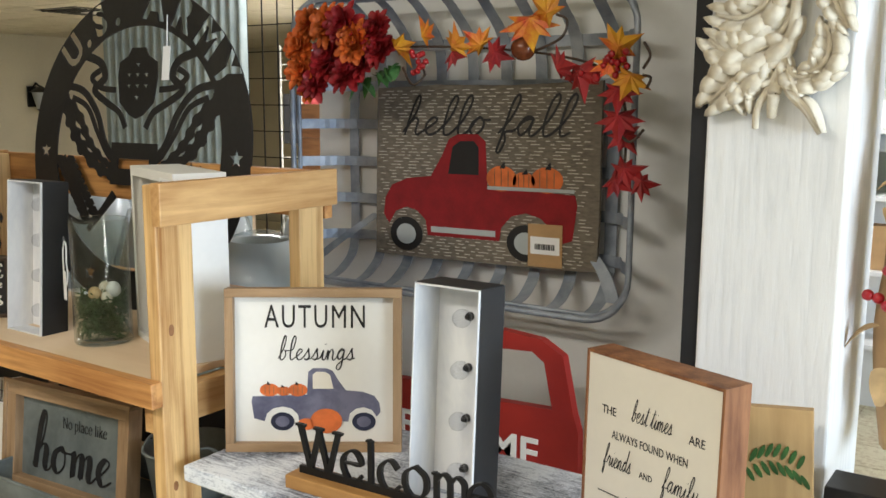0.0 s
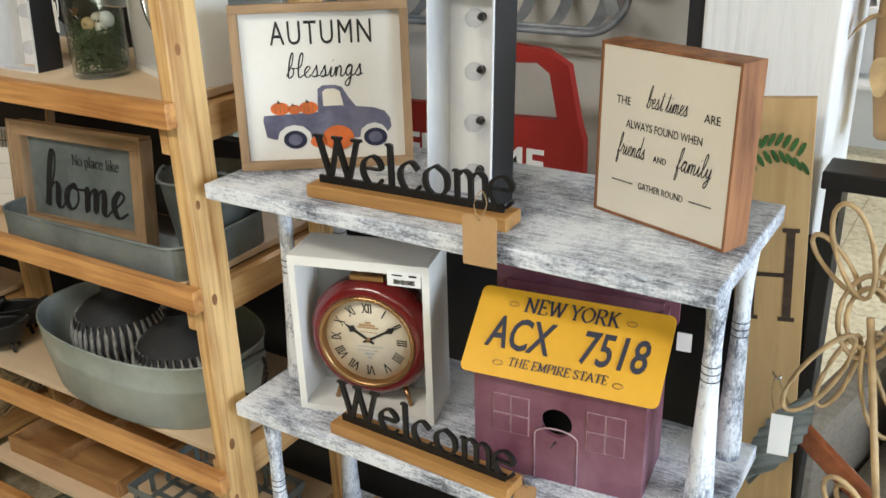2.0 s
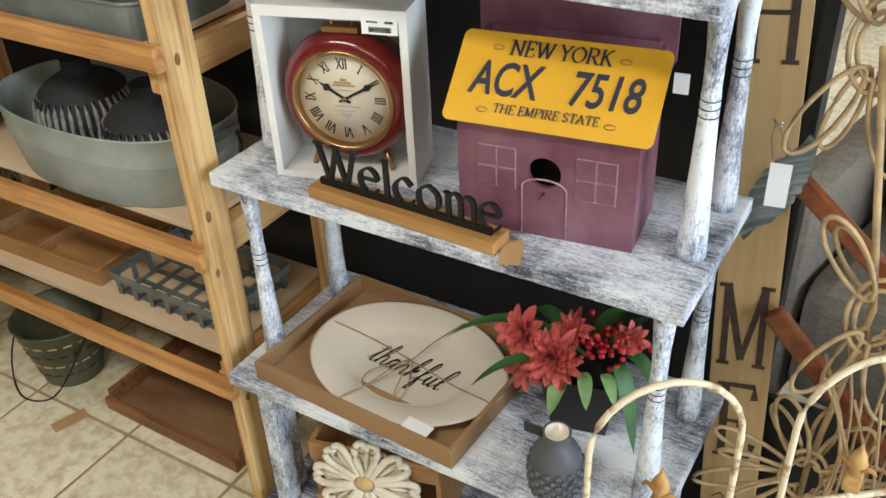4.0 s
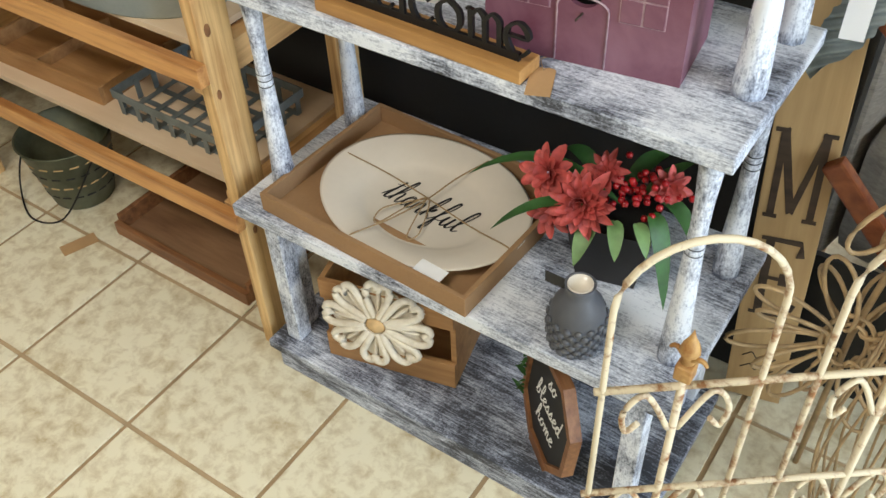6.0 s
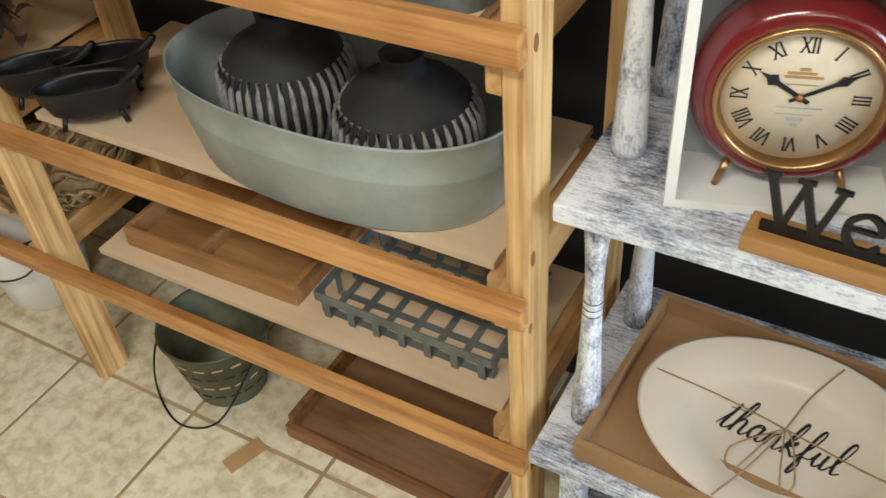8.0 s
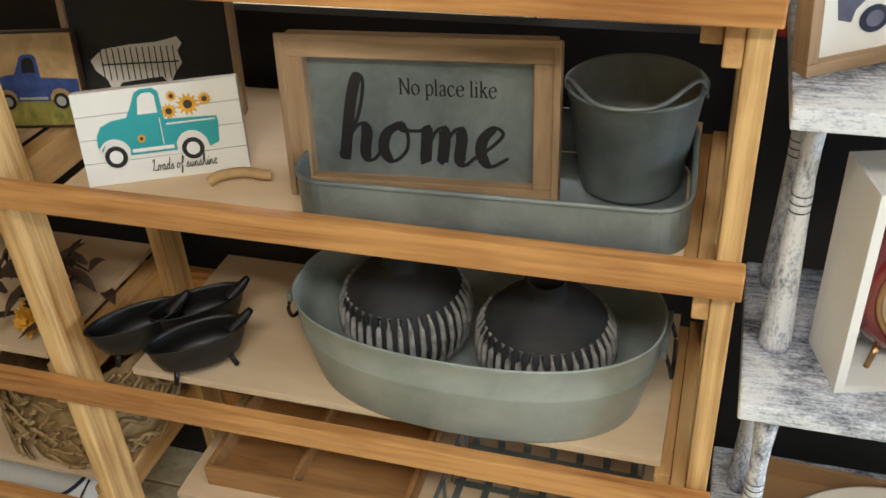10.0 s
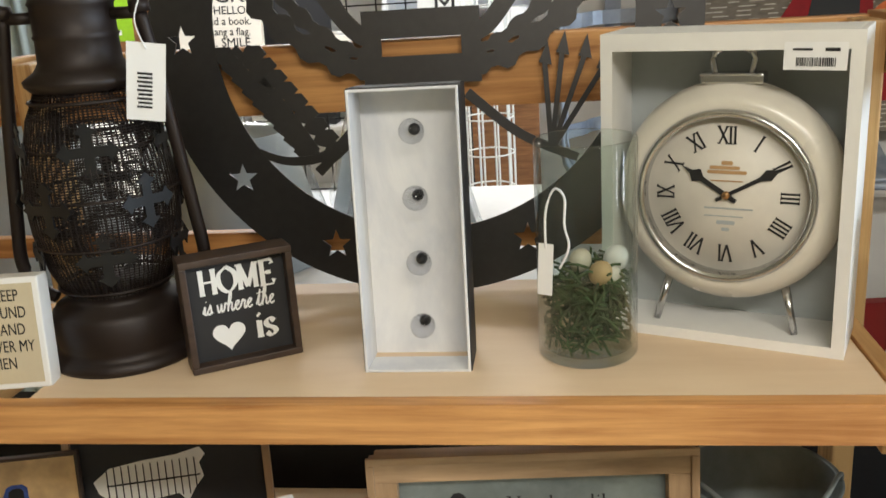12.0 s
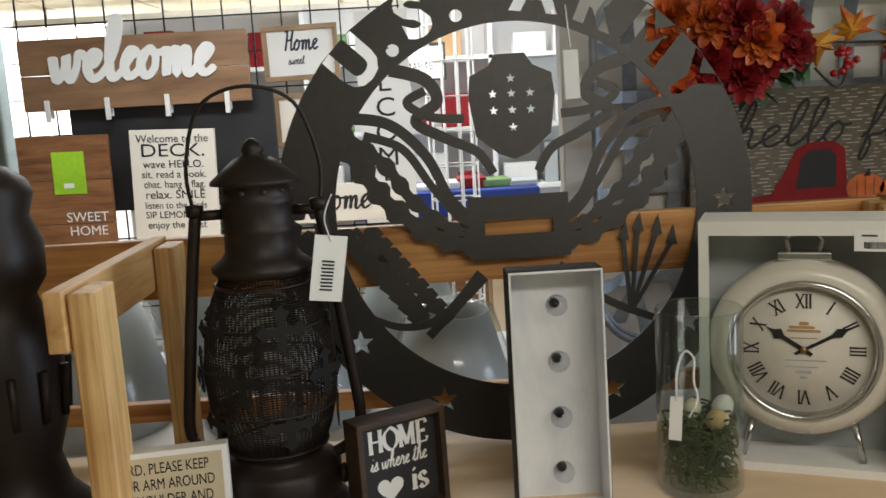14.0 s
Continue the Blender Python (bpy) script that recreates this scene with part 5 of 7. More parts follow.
ob = thing("hurricane_lantern", pose(-1.936, 0.935, ZA, 0, 0, 4) @ Matrix.Diagonal((1, 1, 0.965, 1)), "dark bronze hurricane lantern with a pierced cross pattern", "lantern")
part("base", lathe([(0, 0), (0.078, 0), (0.080, 0.006), (0.074, 0.012), (0.068, 0.016), (0.071, 0.022), (0.071, 0.055), (0.066, 0.062), (0.052, 0.068), (0.050, 0.076), (0.055, 0.080), (0, 0.080)], 44), BRONZE, ob)
globe = [(0.055, 0.078), (0.066, 0.105), (0.075, 0.145), (0.077, 0.180), (0.073, 0.220), (0.062, 0.262), (0.049, 0.292)]


def globe_r(z):
    for (r0, z0), (r1, z1) in zip(globe, globe[1:]):
        if z0 <= z <= z1:
            return r0 + (r1 - r0) * (z - z0) / (z1 - z0)
    return 0.05


bm = bmesh.new()
for k in range(84):
    a = 2 * math.pi * k / 84
    tube([(r * .97 * math.cos(a), r * .97 * math.sin(a), z) for r, z in globe], 0.0008, 3, bm=bm)
for k in range(74):
    z = 0.080 + 0.210 * k / 73
    r = globe_r(z) * .97
    tube([(r * math.cos(2 * math.pi * j / 32), r * math.sin(2 * math.pi * j / 32), z) for j in range(32)], 0.0008, 3, True, bm)
tagged(part("wire_mesh_globe", bm, BRONZE, ob, "fine dark wire mesh globe"), kind="stuff")
for z in (0.135, 0.185, 0.235):
    r = globe_r(z)
    part("globe_hoop", tube([(r * math.cos(2 * math.pi * j / 40), r * math.sin(2 * math.pi * j / 40), z) for j in range(40)], 0.0015, 6, True), BRONZE, ob)
for z in (0.084, 0.280):
    r = globe_r(z) + .0005
    part("globe_hoop", tube([(r * math.cos(2 * math.pi * j / 40), r * math.sin(2 * math.pi * j / 40), z) for j in range(40)], 0.0018, 6, True), BRONZE, ob)
rng = random.Random(3)
for rw, z in enumerate((0.125, 0.180, 0.235)):
    for k in range(5):
        a = 2 * math.pi * (k + .5 * (rw % 2)) / 5
        r = globe_r(z) + 0.0012
        arm = [(.005, .005), (.005, .017), (.011, .020), (.006, .023), (0, .029)]
        half = arm + [(-u, v) for u, v in arm[-2::-1]]
        outline = [(u * math.cos(q) + v * math.sin(q), -u * math.sin(q) + v * math.cos(q)) for q in (0, -math.pi / 2, -math.pi, -1.5 * math.pi) for u, v in half]
        bm = slab(outline, -.0009, .0009)
        bm.transform(pose(0, 0, 0, 0, 0, math.degrees(a) + 90) @ Matrix.Translation((0, -r, z)))
        part("cross", bm, BLACK_METAL, ob)
part("chimney", lathe([(0.050, 0.290), (0.056, 0.296), (0.057, 0.301), (0.045, 0.310), (0.040, 0.318), (0.039, 0.340), (0.041, 0.343), (0.039, 0.346), (0.039, 0.372), (0.041, 0.375), (0.038, 0.380), (0.037, 0.394), (0.050, 0.396), (0.049, 0.400), (0.022, 0.424), (0.011, 0.428), (0.013, 0.434), (0.009, 0.441), (0.004, 0.446), (0, 0.447)], 36), BRONZE, ob)
# Black beads stand in for the shade inside open vents.
for k in range(10):
    a = 2 * math.pi * k / 10
    bm = bmesh.new()
    bmesh.ops.create_icosphere(bm, subdivisions=1, radius=0.0035, matrix=Matrix.Translation((.0372 * math.cos(a), .0372 * math.sin(a), .387)))
    part("vent_hole", bm, BLACK_CARD, ob, smooth=True)
for s in (-1, 1):
    part("side_tube", tube(spline([(s * .066, -.005, .066), (s * .084, -.005, .078), (s * .097, -.005, .105), (s * .093, -.005, .16), (s * .078, -.005, .29), (s * .068, -.005, .362)], 6), 0.0068, 10), BRONZE, ob)
    part("tube_arm", tube([(s * .070, -.005, .362), (s * .036, 0, .362)], 0.0062, 10), BRONZE, ob)
    part("tube_cap", lathe([(0, 0), (.010, 0), (.010, .012), (0, .014)], 14, centre=(s * .068, -.005, .362)), BRONZE, ob)
part("carrying_bail", tube(spline([(-.070, -.005, .372), (-.072, -.008, .42), (-.050, -.02, .485), (.0, -.025, .505), (.050, -.02, .485), (.072, -.008, .42), (.070, -.005, .372)], 6), 0.0022, 8), BRONZE, ob)
part("wick_knob", lathe([(0, 0), (.010, 0), (.012, .004), (.010, .010), (0, .011)], 14), BRONZE, ob).data.transform(Matrix.Translation((.070, -.02, .045)) @ pose(0, 0, 0, 0, 90, 0))
ob = thing("price_tag", pose(-1.853, 0.905, ZA + 0.322, 4, 9, 14), "white price tag with a bar code tied to a lantern", "tag")
part("card", boxes((-.018, .018, -.0005, .0005, -.074, 0)), LABEL, ob)
part("string", tube(spline([(0, -.001, -.006), (-.010, -.002, .02), (-.004, .0, .046)], 5), .0008, 5), LABEL, ob)
bm = bmesh.new()
for k in range(9):
    box(bm, -.008 + (k % 2) * .001, .006, -.0012, -.0006, -.062 + .004 * k, -.060 + .004 * k)
part("bar_code", bm, INK, ob)

ob = framed_sign("home_block_sign", standing(-1.836, 0.862, -1.740, 0.918, ZA, 2), 0.112, 0.116, 0.036, 0.007, DARKWOOD, BLACK_CARD, "small black home sign with white lettering in a dark frame", 0.014, DARKWOOD)
roman("lettering", "HOME", 0.026, 0.056, 0.076, ob, INK_WHITE, y=0.0130, wide=0.82, nib=0.24, thin=0.06)
cursive("lettering", "is where the", 0.0092, 0.055, 0.056, ob, INK_WHITE, y=0.0133, pen=0.2, wide=0.82)
roman("lettering", "is", 0.027, 0.080, 0.022, ob, INK_WHITE, y=0.0130, nib=0.22, thin=0.06)
part("heart", slab([(0.042 + 0.0165 * math.sin(a) ** 3, 0.031 + 0.001 * (13 * math.cos(a) - 5 * math.cos(2 * a) - 2 * math.cos(3 * a) - math.cos(4 * a))) for a in [2 * math.pi * k / 40 for k in range(40)]], 0.0128, 0.0134), INK_WHITE, ob)

marquee_box("marquee_number_one", standing(-1.664, 0.868, -1.563, 0.868, ZA, 4), 0.103, 0.272, 0.052, 0.0025, "black metal marquee figure with a whitewashed inside and clear bulbs")
ob = thing("glass_cylinder", pose(-1.448, 0.918, ZA), "clear glass cylinder vase filled with moss and eggs", "vase")
part("glass_wall", lathe([(0, 0.0), (0.046, 0.0), (0.0485, 0.003), (0.0485, 0.212), (0.0475, 0.2140), (0.0462, 0.212), (0.0462, 0.012), (0.042, 0.008), (0, 0.007)], 48), GLASS, ob)
bm = bmesh.new()
rng = random.Random(21)
for k in range(330):
    a, r, z = rng.uniform(0, 6.28), 0.041 * math.sqrt(rng.random()), rng.uniform(0.012, 0.082)
    p = Vector((r * math.cos(a), r * math.sin(a), z))
    d = Vector((rng.gauss(0, 1), rng.gauss(0, 1), rng.gauss(0, .6))).normalized() * 0.034
    q = [p, p + d * .3 + Vector((0, 0, .004)), p + d * .7 + Vector((0, 0, .003)), p + d]
    q = [Vector((v.x, v.y, max(.010, min(.094, v.z)))) for v in q]
    q = [v if v.xy.length < .042 else Vector((v.x * .042 / v.xy.length, v.y * .042 / v.xy.length, v.z)) for v in q]
    tube(q, 0.0014, 4, bm=bm)
tagged(part("moss", bm, MOSS, ob, "dried green moss strands"), kind="stuff")
for p, r, mt in (((.012, -.022, .088), .011, CREAM_LEAF), ((.028, .004, .094), .012, PAPER), ((-.006, .012, .090), .011, PLASTER), ((.022, -.006, .080), .010, CERAMIC)):
    bm = bmesh.new()
    bmesh.ops.create_uvsphere(bm, u_segments=16, v_segments=10, radius=1, matrix=Matrix.Translation(p) @ pose(0, 0, 0, 30, 20) @ Matrix.Diagonal((r, r, r * 1.25, 1)))
    part("egg", bm, mt, ob, smooth=True)
ob = thing("price_tag", pose(-1.486, 0.874, ZA + 0.125, 0, 3, -18), "small white tag on a looped string", "tag")
part("card", boxes((-.007, .007, -.0005, .0005, -.050, 0)), LABEL, ob)
part("string", tube(spline([(0, -.001, -.004), (-.001, -.001, .03), (.006, 0, .052), (.016, 0, .045), (.017, -.001, .02), (.022, -.001, .0), (.014, -.001, -.022)], 5), .0012, 6), LABEL, ob)
part("tape", boxes((.0, .016, -.0012, -.0004, .045, .062)), SHRINK, ob)
roman_clock(standing(-1.430, 0.976, -1.212, 0.888, ZA, 0), 0.110, CLOCKWHITE, CHROME, DIALWHITE, "round cream enamel table clock with roman numerals", 0.234, 0.302, 0.084, lift=0.029)

# ---- laser cut steel disc ----
C = 0.320


def glyph_loops(text, size):
    """The outer edges of each letter of a word as closed lines."""
    cu = bpy.data.curves.new("glyph", "FONT")
    cu.body, cu.size, cu.resolution_u, cu.align_x, cu.offset = text, size, 3, "CENTER", 0.0035
    tmp = new("glyph", cu)
    me = bpy.data.meshes.new_from_object(tmp.evaluated_get(bpy.context.evaluated_depsgraph_get()))
    bpy.data.objects.remove(tmp)
    bm = bmesh.new()
    bm.from_mesh(me)
    nxt = {}
    for e in bm.edges:
        if len(e.link_faces) == 1:
            a, b = e.verts
            nxt.setdefault(a, []).append(b), nxt.setdefault(b, []).append(a)
    loops, seen = [], set()
    for v in nxt:
        if v in seen:
            continue
        loop, prev, cur = [v], None, v
        seen.add(v)
        while True:
            step = [w for w in nxt[cur] if w is not prev and w not in seen]
            if not step:
                break
            prev, cur = cur, step[0]
            seen.add(cur)
            loop.append(cur)
        loops.append([(w.co.x, w.co.y) for w in loop])
    area = [abs(sum(p[0] * q[1] - q[0] * p[1] for p, q in zip(l, l[1:] + l[:1]))) for l in loops]
    out = [l for l, s in zip(loops, area) if s == max(area)]
    bm.free()
    bpy.data.meshes.remove(me)
    return out


def star(cx, cz, r, a0=math.pi / 2):
    return [(cx + (r if k % 2 == 0 else r * .42) * math.cos(a0 + k * math.pi / 5), cz + (r if k % 2 == 0 else r * .42) * math.sin(a0 + k * math.pi / 5)) for k in range(10)]


def strap(points, w0, w1, y0, y1, bm, teeth=0.0):
    """A flat bar along a line in x and z, toothed on both sides when teeth is given."""
    ln = [Vector((p[0], 0, p[1])) for p in points]
    ln = spline(ln, 8)
    n, lft, rgt = len(ln), [], []
    for i, p in enumerate(ln):
        d = (ln[min(i + 1, n - 1)] - ln[max(i - 1, 0)]).normalized()
        s = i / (n - 1)
        w = (w0 + (w1 - w0) * s) / 2 * (1 + (teeth if i % 4 < 2 else -teeth))
        nn = Vector((-d.z, 0, d.x))
        lft.append(((p + nn * w).x, (p + nn * w).z))
        rgt.append(((p - nn * w).x, (p - nn * w).z))
    prev = None
    for (a, b), (c, d) in zip(lft, rgt):
        row = [bm.verts.new(q) for q in ((a, y0, b), (c, y0, d), (c, y1, d), (a, y1, b))]
        if prev:
            for k in range(4):
                bm.faces.new((prev[k], prev[(k + 1) % 4], row[(k + 1) % 4], row[k]))
        else:
            bm.faces.new(row)
        prev = row
    bm.faces.new(prev[::-1])
    bmesh.ops.recalc_face_normals(bm, faces=bm.faces)


ob = thing("steel_disc_sign", pose(-1.624, 1.094, ZA, -7, 0, 2), "dark laser-cut steel disc with an eagle and army lettering", "sign")
holes = [ring(0, C, 0.243, 96)]
for ch, ang in (("U", 46), (".", 36), ("S", 26), (".", 15), ("A", -8), ("R", -25), ("M", -42), ("Y", -58)):
    for lp in glyph_loops(ch, 0.084):
        a = radians(ang)
        holes.append([((x * math.cos(a) * -1 + 0) * -1 * 1 - (0.258 + z) * math.sin(a) * 1, C + x * math.sin(a) + (0.258 + z) * math.cos(a)) for x, z in lp])
for ang in (92, 128, 156, 204, 232, 268):
    holes.append(star(-0.281 * math.sin(radians(ang)), C + 0.281 * math.cos(radians(ang)), 0.018))
part("ring", slab(ring(0, C, C - 0.001, 120), -0.0015, 0.0015, holes=holes), STEEL_DARK, ob, "steel ring cut through with letters and stars")
CE, CB = C + 0.072, C + 0.035
part("shield", slab([(-.055, .10 + CE), (-.058, .07 + CE), (-.05, .02 + CE), (-.02, -.005 + CE), (0, -.012 + CE), (.02, -.005 + CE), (.05, .02 + CE), (.058, .07 + CE), (.055, .10 + CE), (.03, .112 + CE), (.02, .128 + CE), (-.02, .128 + CE), (-.03, .112 + CE)], -.0012, .0012, holes=[star(x, z + CE, .0065) for x, z in ((0, .095), (-.025, .075), (0, .075), (.025, .075), (-.025, .053), (0, .053), (.025, .053), (0, .030))]), STEEL_DARK, ob, "star-pierced steel shield")
for s in (-1, 1):
    bm = bmesh.new()
    strap([(s * .16, CE + .115), (s * .115, CE + .10), (s * .10, CE + .07), (s * .13, CE + .045), (s * .09, CE + .02), (s * .05, CE + .0), (s * .03, CE - .03)], .018, .012, -.0012, .0012, bm)
    strap([(s * .115, CE + .085), (s * .14, CE + .07), (s * .11, CE + .05), (s * .065, CE + .045)], .012, .012, -.001, .0011, bm)
    part("scroll", bm, STEEL_DARK, ob)
    bm = bmesh.new()
    strap([(s * .243, CE + .055), (s * .17, CE + .045), (s * .12, CE + .0), (s * .09, CE - .06), (s * .055, CE - .095)], .016, .012, -.0012, .0012, bm)
    part("wing_feather", bm, STEEL_DARK, ob, "saw-toothed steel feather")
    bm = bmesh.new()
    strap([(s * .235, CE + .04), (s * .205, CE - .015), (s * .165, CE - .07), (s * .10, CE - .115), (s * .05, CE - .125)], .03, .022, -.001, .0011, bm, .28)
    part("wing_feather", bm, STEEL_DARK, ob, "saw-toothed steel feather")
    bm = bmesh.new()
    strap([(s * .225, CE + .03), (s * .175, CE - .01), (s * .14, CE - .06), (s * .09, CE - .10), (s * .05, CE - .11)], .022, .014, -.0009, .001, bm, .22)
    part("wing_feather", bm, STEEL_DARK, ob, "saw-toothed steel feather")
    bm = bmesh.new()
    strap([(s * .20, CE + .03), (s * .15, CE + .01), (s * .115, CE - .04), (s * .08, CE - .085), (s * .05, CE - .10)], .012, .010, -.0008, .0009, bm)
    part("wing_feather", bm, STEEL_DARK, ob, "saw-toothed steel feather")
part("crossbar", slab([(-.068, CE - .06), (.068, CE - .06), (.068, CE - .145), (-.068, CE - .145)], -.0011, .0012, holes=[[(-.046, CE - .092), (.046, CE - .092), (.046, CE - .112), (-.046, CE - .112)]]), STEEL_DARK, ob)
bm = bmesh.new()
strap([(-.055, CB - .125), (-.11, CB - .18), (-.165, CB - .19), (-.215, CB - .17)], .014, .008, -.0012, .0012, bm)
strap([(-.05, CB - .13), (-.13, CB - .205)], .012, .012, -.001, .0011, bm)
for k in range(9):
    u = k / 8
    x, z = -.215 + .09 * u, CB - .07 - .115 * u
    for e in (-1, 1):
        part("olive_leaf", slab([(x, z), (x + .010 * e, z + .016), (x + .026 * e, z + .016), (x + .034 * e, z + .006), (x + .020 * e, z - .006)], -.001 + .0001 * k, .001), STEEL_DARK, ob)
strap([(-.22, CB - .055), (-.17, CB - .12), (-.13, CB - .18)], .009, .009, -.0008, .0008, bm)
part("olive_branch", bm, STEEL_DARK, ob, "steel olive branch")
bm = bmesh.new()
strap([(.05, CB - .12), (.11, CB - .17), (.175, CB - .20)], .012, .010, -.0012, .0012, bm)
part("claw", bm, STEEL_DARK, ob)
for k, (x, z) in enumerate(((.16, -.08), (.185, -.085), (.205, -.10), (.14, -.09))):
    bm = bmesh.new()
    strap([(.145, CB - .19), ((x + .145) / 2, CB + (z - .19) / 2), (x, CB + z)], .006, .006, -.001 + .0001 * k, .001, bm)
    slab([(x - .007, CB + z), (x + .004, CB + z + .024), (x + .008, CB + z - .004)], -.0011, .0011, bm)
    part("arrow", bm, STEEL_DARK, ob)
part("price_label", boxes((.072, .092, -.003, -.0022, C + .135, C + .20)), LABEL, ob)
part("label_string", tube([(.082, -.0026, C + .20), (.078, -.0026, C + .26)], .0012, 6), LABEL, ob)

# ---- on the rack's second board ----
ob = thing("zinc_tray", pose(-1.420, 0.905, ZB, 0, 0, 2), "long rounded galvanised tray holding a sign and a pail", "tray")
part("tray_floor", slab(rounded(-.222, .222, -.108, .108, .035), -.003, 0), GALV_DARK, ob).data.transform(pose(0, 0, 0, 90))
wallm = slab(rounded(-.228, .228, -.114, .114, .040), 0, .058, holes=[rounded(-.2255, .2255, -.1115, .1115, .0375)])
wallm.transform(Matrix.Translation((0, 0, .058)) @ pose(0, 0, 0, -90))
part("tray_wall", wallm, GALV_DARK, ob)
part("tray_rim", tube([(x, z, .058) for x, z in rounded(-.228, .228, -.114, .114, .040)], .0032, 8, True), GALV_DARK, ob)
ob = framed_sign("home_sign", standing(-1.664, 0.842, -1.350, 0.866, ZB + 0.0035, 6), 0.318, 0.198, 0.030, 0.024, OAK, GALV_DARK, "no place like home sign of zinc in a wood frame", 0.018, OAK_Z)
part("outer_lip", boxes((-.006, .324, -.004, .0, .194, .202), bevel=.001), OAK, ob)
part("outer_lip", boxes((-.006, .002, -.004, .026, 0, .194), bevel=.001), OAK_Z, ob)
part("outer_lip", boxes((.316, .324, -.004, .026, 0, .194), bevel=.001), OAK_Z, ob)
roman("lettering", "No place like", 0.0195, 0.192, 0.128, ob, INK, y=0.0172, wide=0.80, nib=0.14, thin=0.04, spacing=0.10)
cursive("lettering", "home", 0.048, 0.158, 0.043, ob, INK, y=0.0172, pen=0.09, heavy=2.3, wide=1.06, slant=0.12)
ob = thing("zinc_pail", pose(-1.268, 0.952, ZB + 0.0035), "weathered zinc pail standing in a tray", "pail")
part("body", lathe([(0, .004), (.056, .004), (.058, 0), (.060, .004), (.079, .128), (.082, .131), (.079, .133), (.076, .130), (.0575, .008), (0, .008)], 44), GALV_DARK, ob)
part("bail", tube(spline([(.08, 0, .118), (.07, -.03, .150), (.03, -.076, .136), (-.03, -.078, .134), (-.07, -.03, .14), (-.08, 0, .118)], 6), .0026, 8), GALV_DARK, ob)
ob = thing("sunshine_block", standing(-1.943, 0.805, -1.752, 0.898, ZB, 14), "white block sign with a teal truck of sunflowers", "sign")
for k in range(4):
    part("plank", boxes((0, .208, 0, .024, .0305 * k, .0305 * k + .030), bevel=.0012), PAPER, ob)
print_truck(ob, .022, .036, .155, TEAL, y=-.0004, glass_mat=PAPER, cargo="sunflower")
for cx in (.042, .140):
    bm = bmesh.new()
    ribbon([Vector((cx + .0195 * math.cos(a), 0, .037 + .0215 * math.sin(a))) for a in [math.pi * (.06 + .88 * k / 12) for k in range(13)]], .0030, -.0022, bm)
    part("fender_line", bm, PAPER, ob)
part("door_line", boxes((.104, .1052, -.0024, -.0018, .046, .080)), PAPER, ob)
part("bed_line", boxes((.112, .174, -.0024, -.0018, .0705, .0725)), PAPER, ob)
cursive("lettering", "Loads of sunshine", .0072, .125, .012, ob, INK, y=-.0006, pen=.16, wide=.8)
ob = framed_sign("pig_sign", standing(-2.072, 0.972, -1.862, 1.034, ZB, 10), .245, .212, .022, .009, OAK, BLACK_CARD, "black farm sign with a white pig diagram, framed in wood", .008, OAK_Z)
pig = [(.035, .075), (.03, .09), (.05, .105), (.09, .110), (.13, .112), (.16, .118), (.166, .108), (.158, .098), (.162, .08), (.15, .066), (.14, .05), (.13, .062), (.07, .056), (.055, .04), (.05, .06)]
part("pig_print", slab(pig, .0066, .0074), INK_WHITE, ob)
bm = bmesh.new()
for k in range(13):
    box(bm, .046 + .0088 * k, .0475 + .0088 * k, .0058, .0062, .060, .106)
box(bm, .045, .158, .0057, .0061, .082, .084)
tagged(part("pig_diagram", bm, BLACK_CARD, ob), kind="stuff")
ob = framed_sign("truck_picture", standing(-2.195, 0.930, -2.052, 0.962, ZB, 9), .150, .142, .012, .004, DARKWOOD, CREAM_LEAF, "small picture of a blue truck in a field", .003, DARKWOOD)
part("field", boxes((.004, .146, .0022, .0028, .004, .042)), FIELD, ob)
print_truck(ob, .016, .040, .128, BLUEPRINT, y=.0020, glass_mat=INK, cargo="", hub=BOXGREY)
solid("wooden_hook", tube(spline([(-.035, 0, .006), (-.02, .004, .011), (.01, .003, .013), (.035, -.004, .010), (.045, -.005, .008)], 6), .008, 10, flat=.8), PLANK, "small curved wooden handle lying on a board", "handle", pose(-1.756, .856, ZB, 0, 0, 25))

# ---- on the rack's third board ----
ob = thing("oval_tub", pose(-1.470, 0.938, ZC, 0, 0, -1), "oval galvanised wash tub with drop handles", "tub")
prof = [(0, .002), (.90, .002), (.905, 0), (.912, .004), (.985, .100), (.990, .103), (.986, .106), (1.0, .160), (1.012, .163), (1.006, .168), (.995, .163), (.978, .104), (.905, .008), (0, .006)]


def oval(profile, hx, hy, nseg=64, power=2.7):
    bm = bmesh.new()
    rows = []
    for s, z in profile:
        if s < 1e-6:
            rows.append([bm.verts.new((0, 0, z))])
            continue
        row = []
        for k in range(nseg):
            a = 2 * math.pi * k / nseg
            c, d = math.cos(a), math.sin(a)
            row.append(bm.verts.new((s * hx * math.copysign(abs(c) ** (2 / power), c), s * hy * math.copysign(abs(d) ** (2 / power), d), z)))
        rows.append(row)
    for a, b in zip(rows, rows[1:]):
        for k in range(nseg):
            q = (k + 1) % nseg
            if len(a) == 1:
                f = bm.faces.new((a[0], b[q], b[k]))
            elif len(b) == 1:
                f = bm.faces.new((a[k], a[q], b[0]))
            else:
                f = bm.faces.new((a[k], a[q], b[q], b[k]))
            f.smooth = True
    return bm


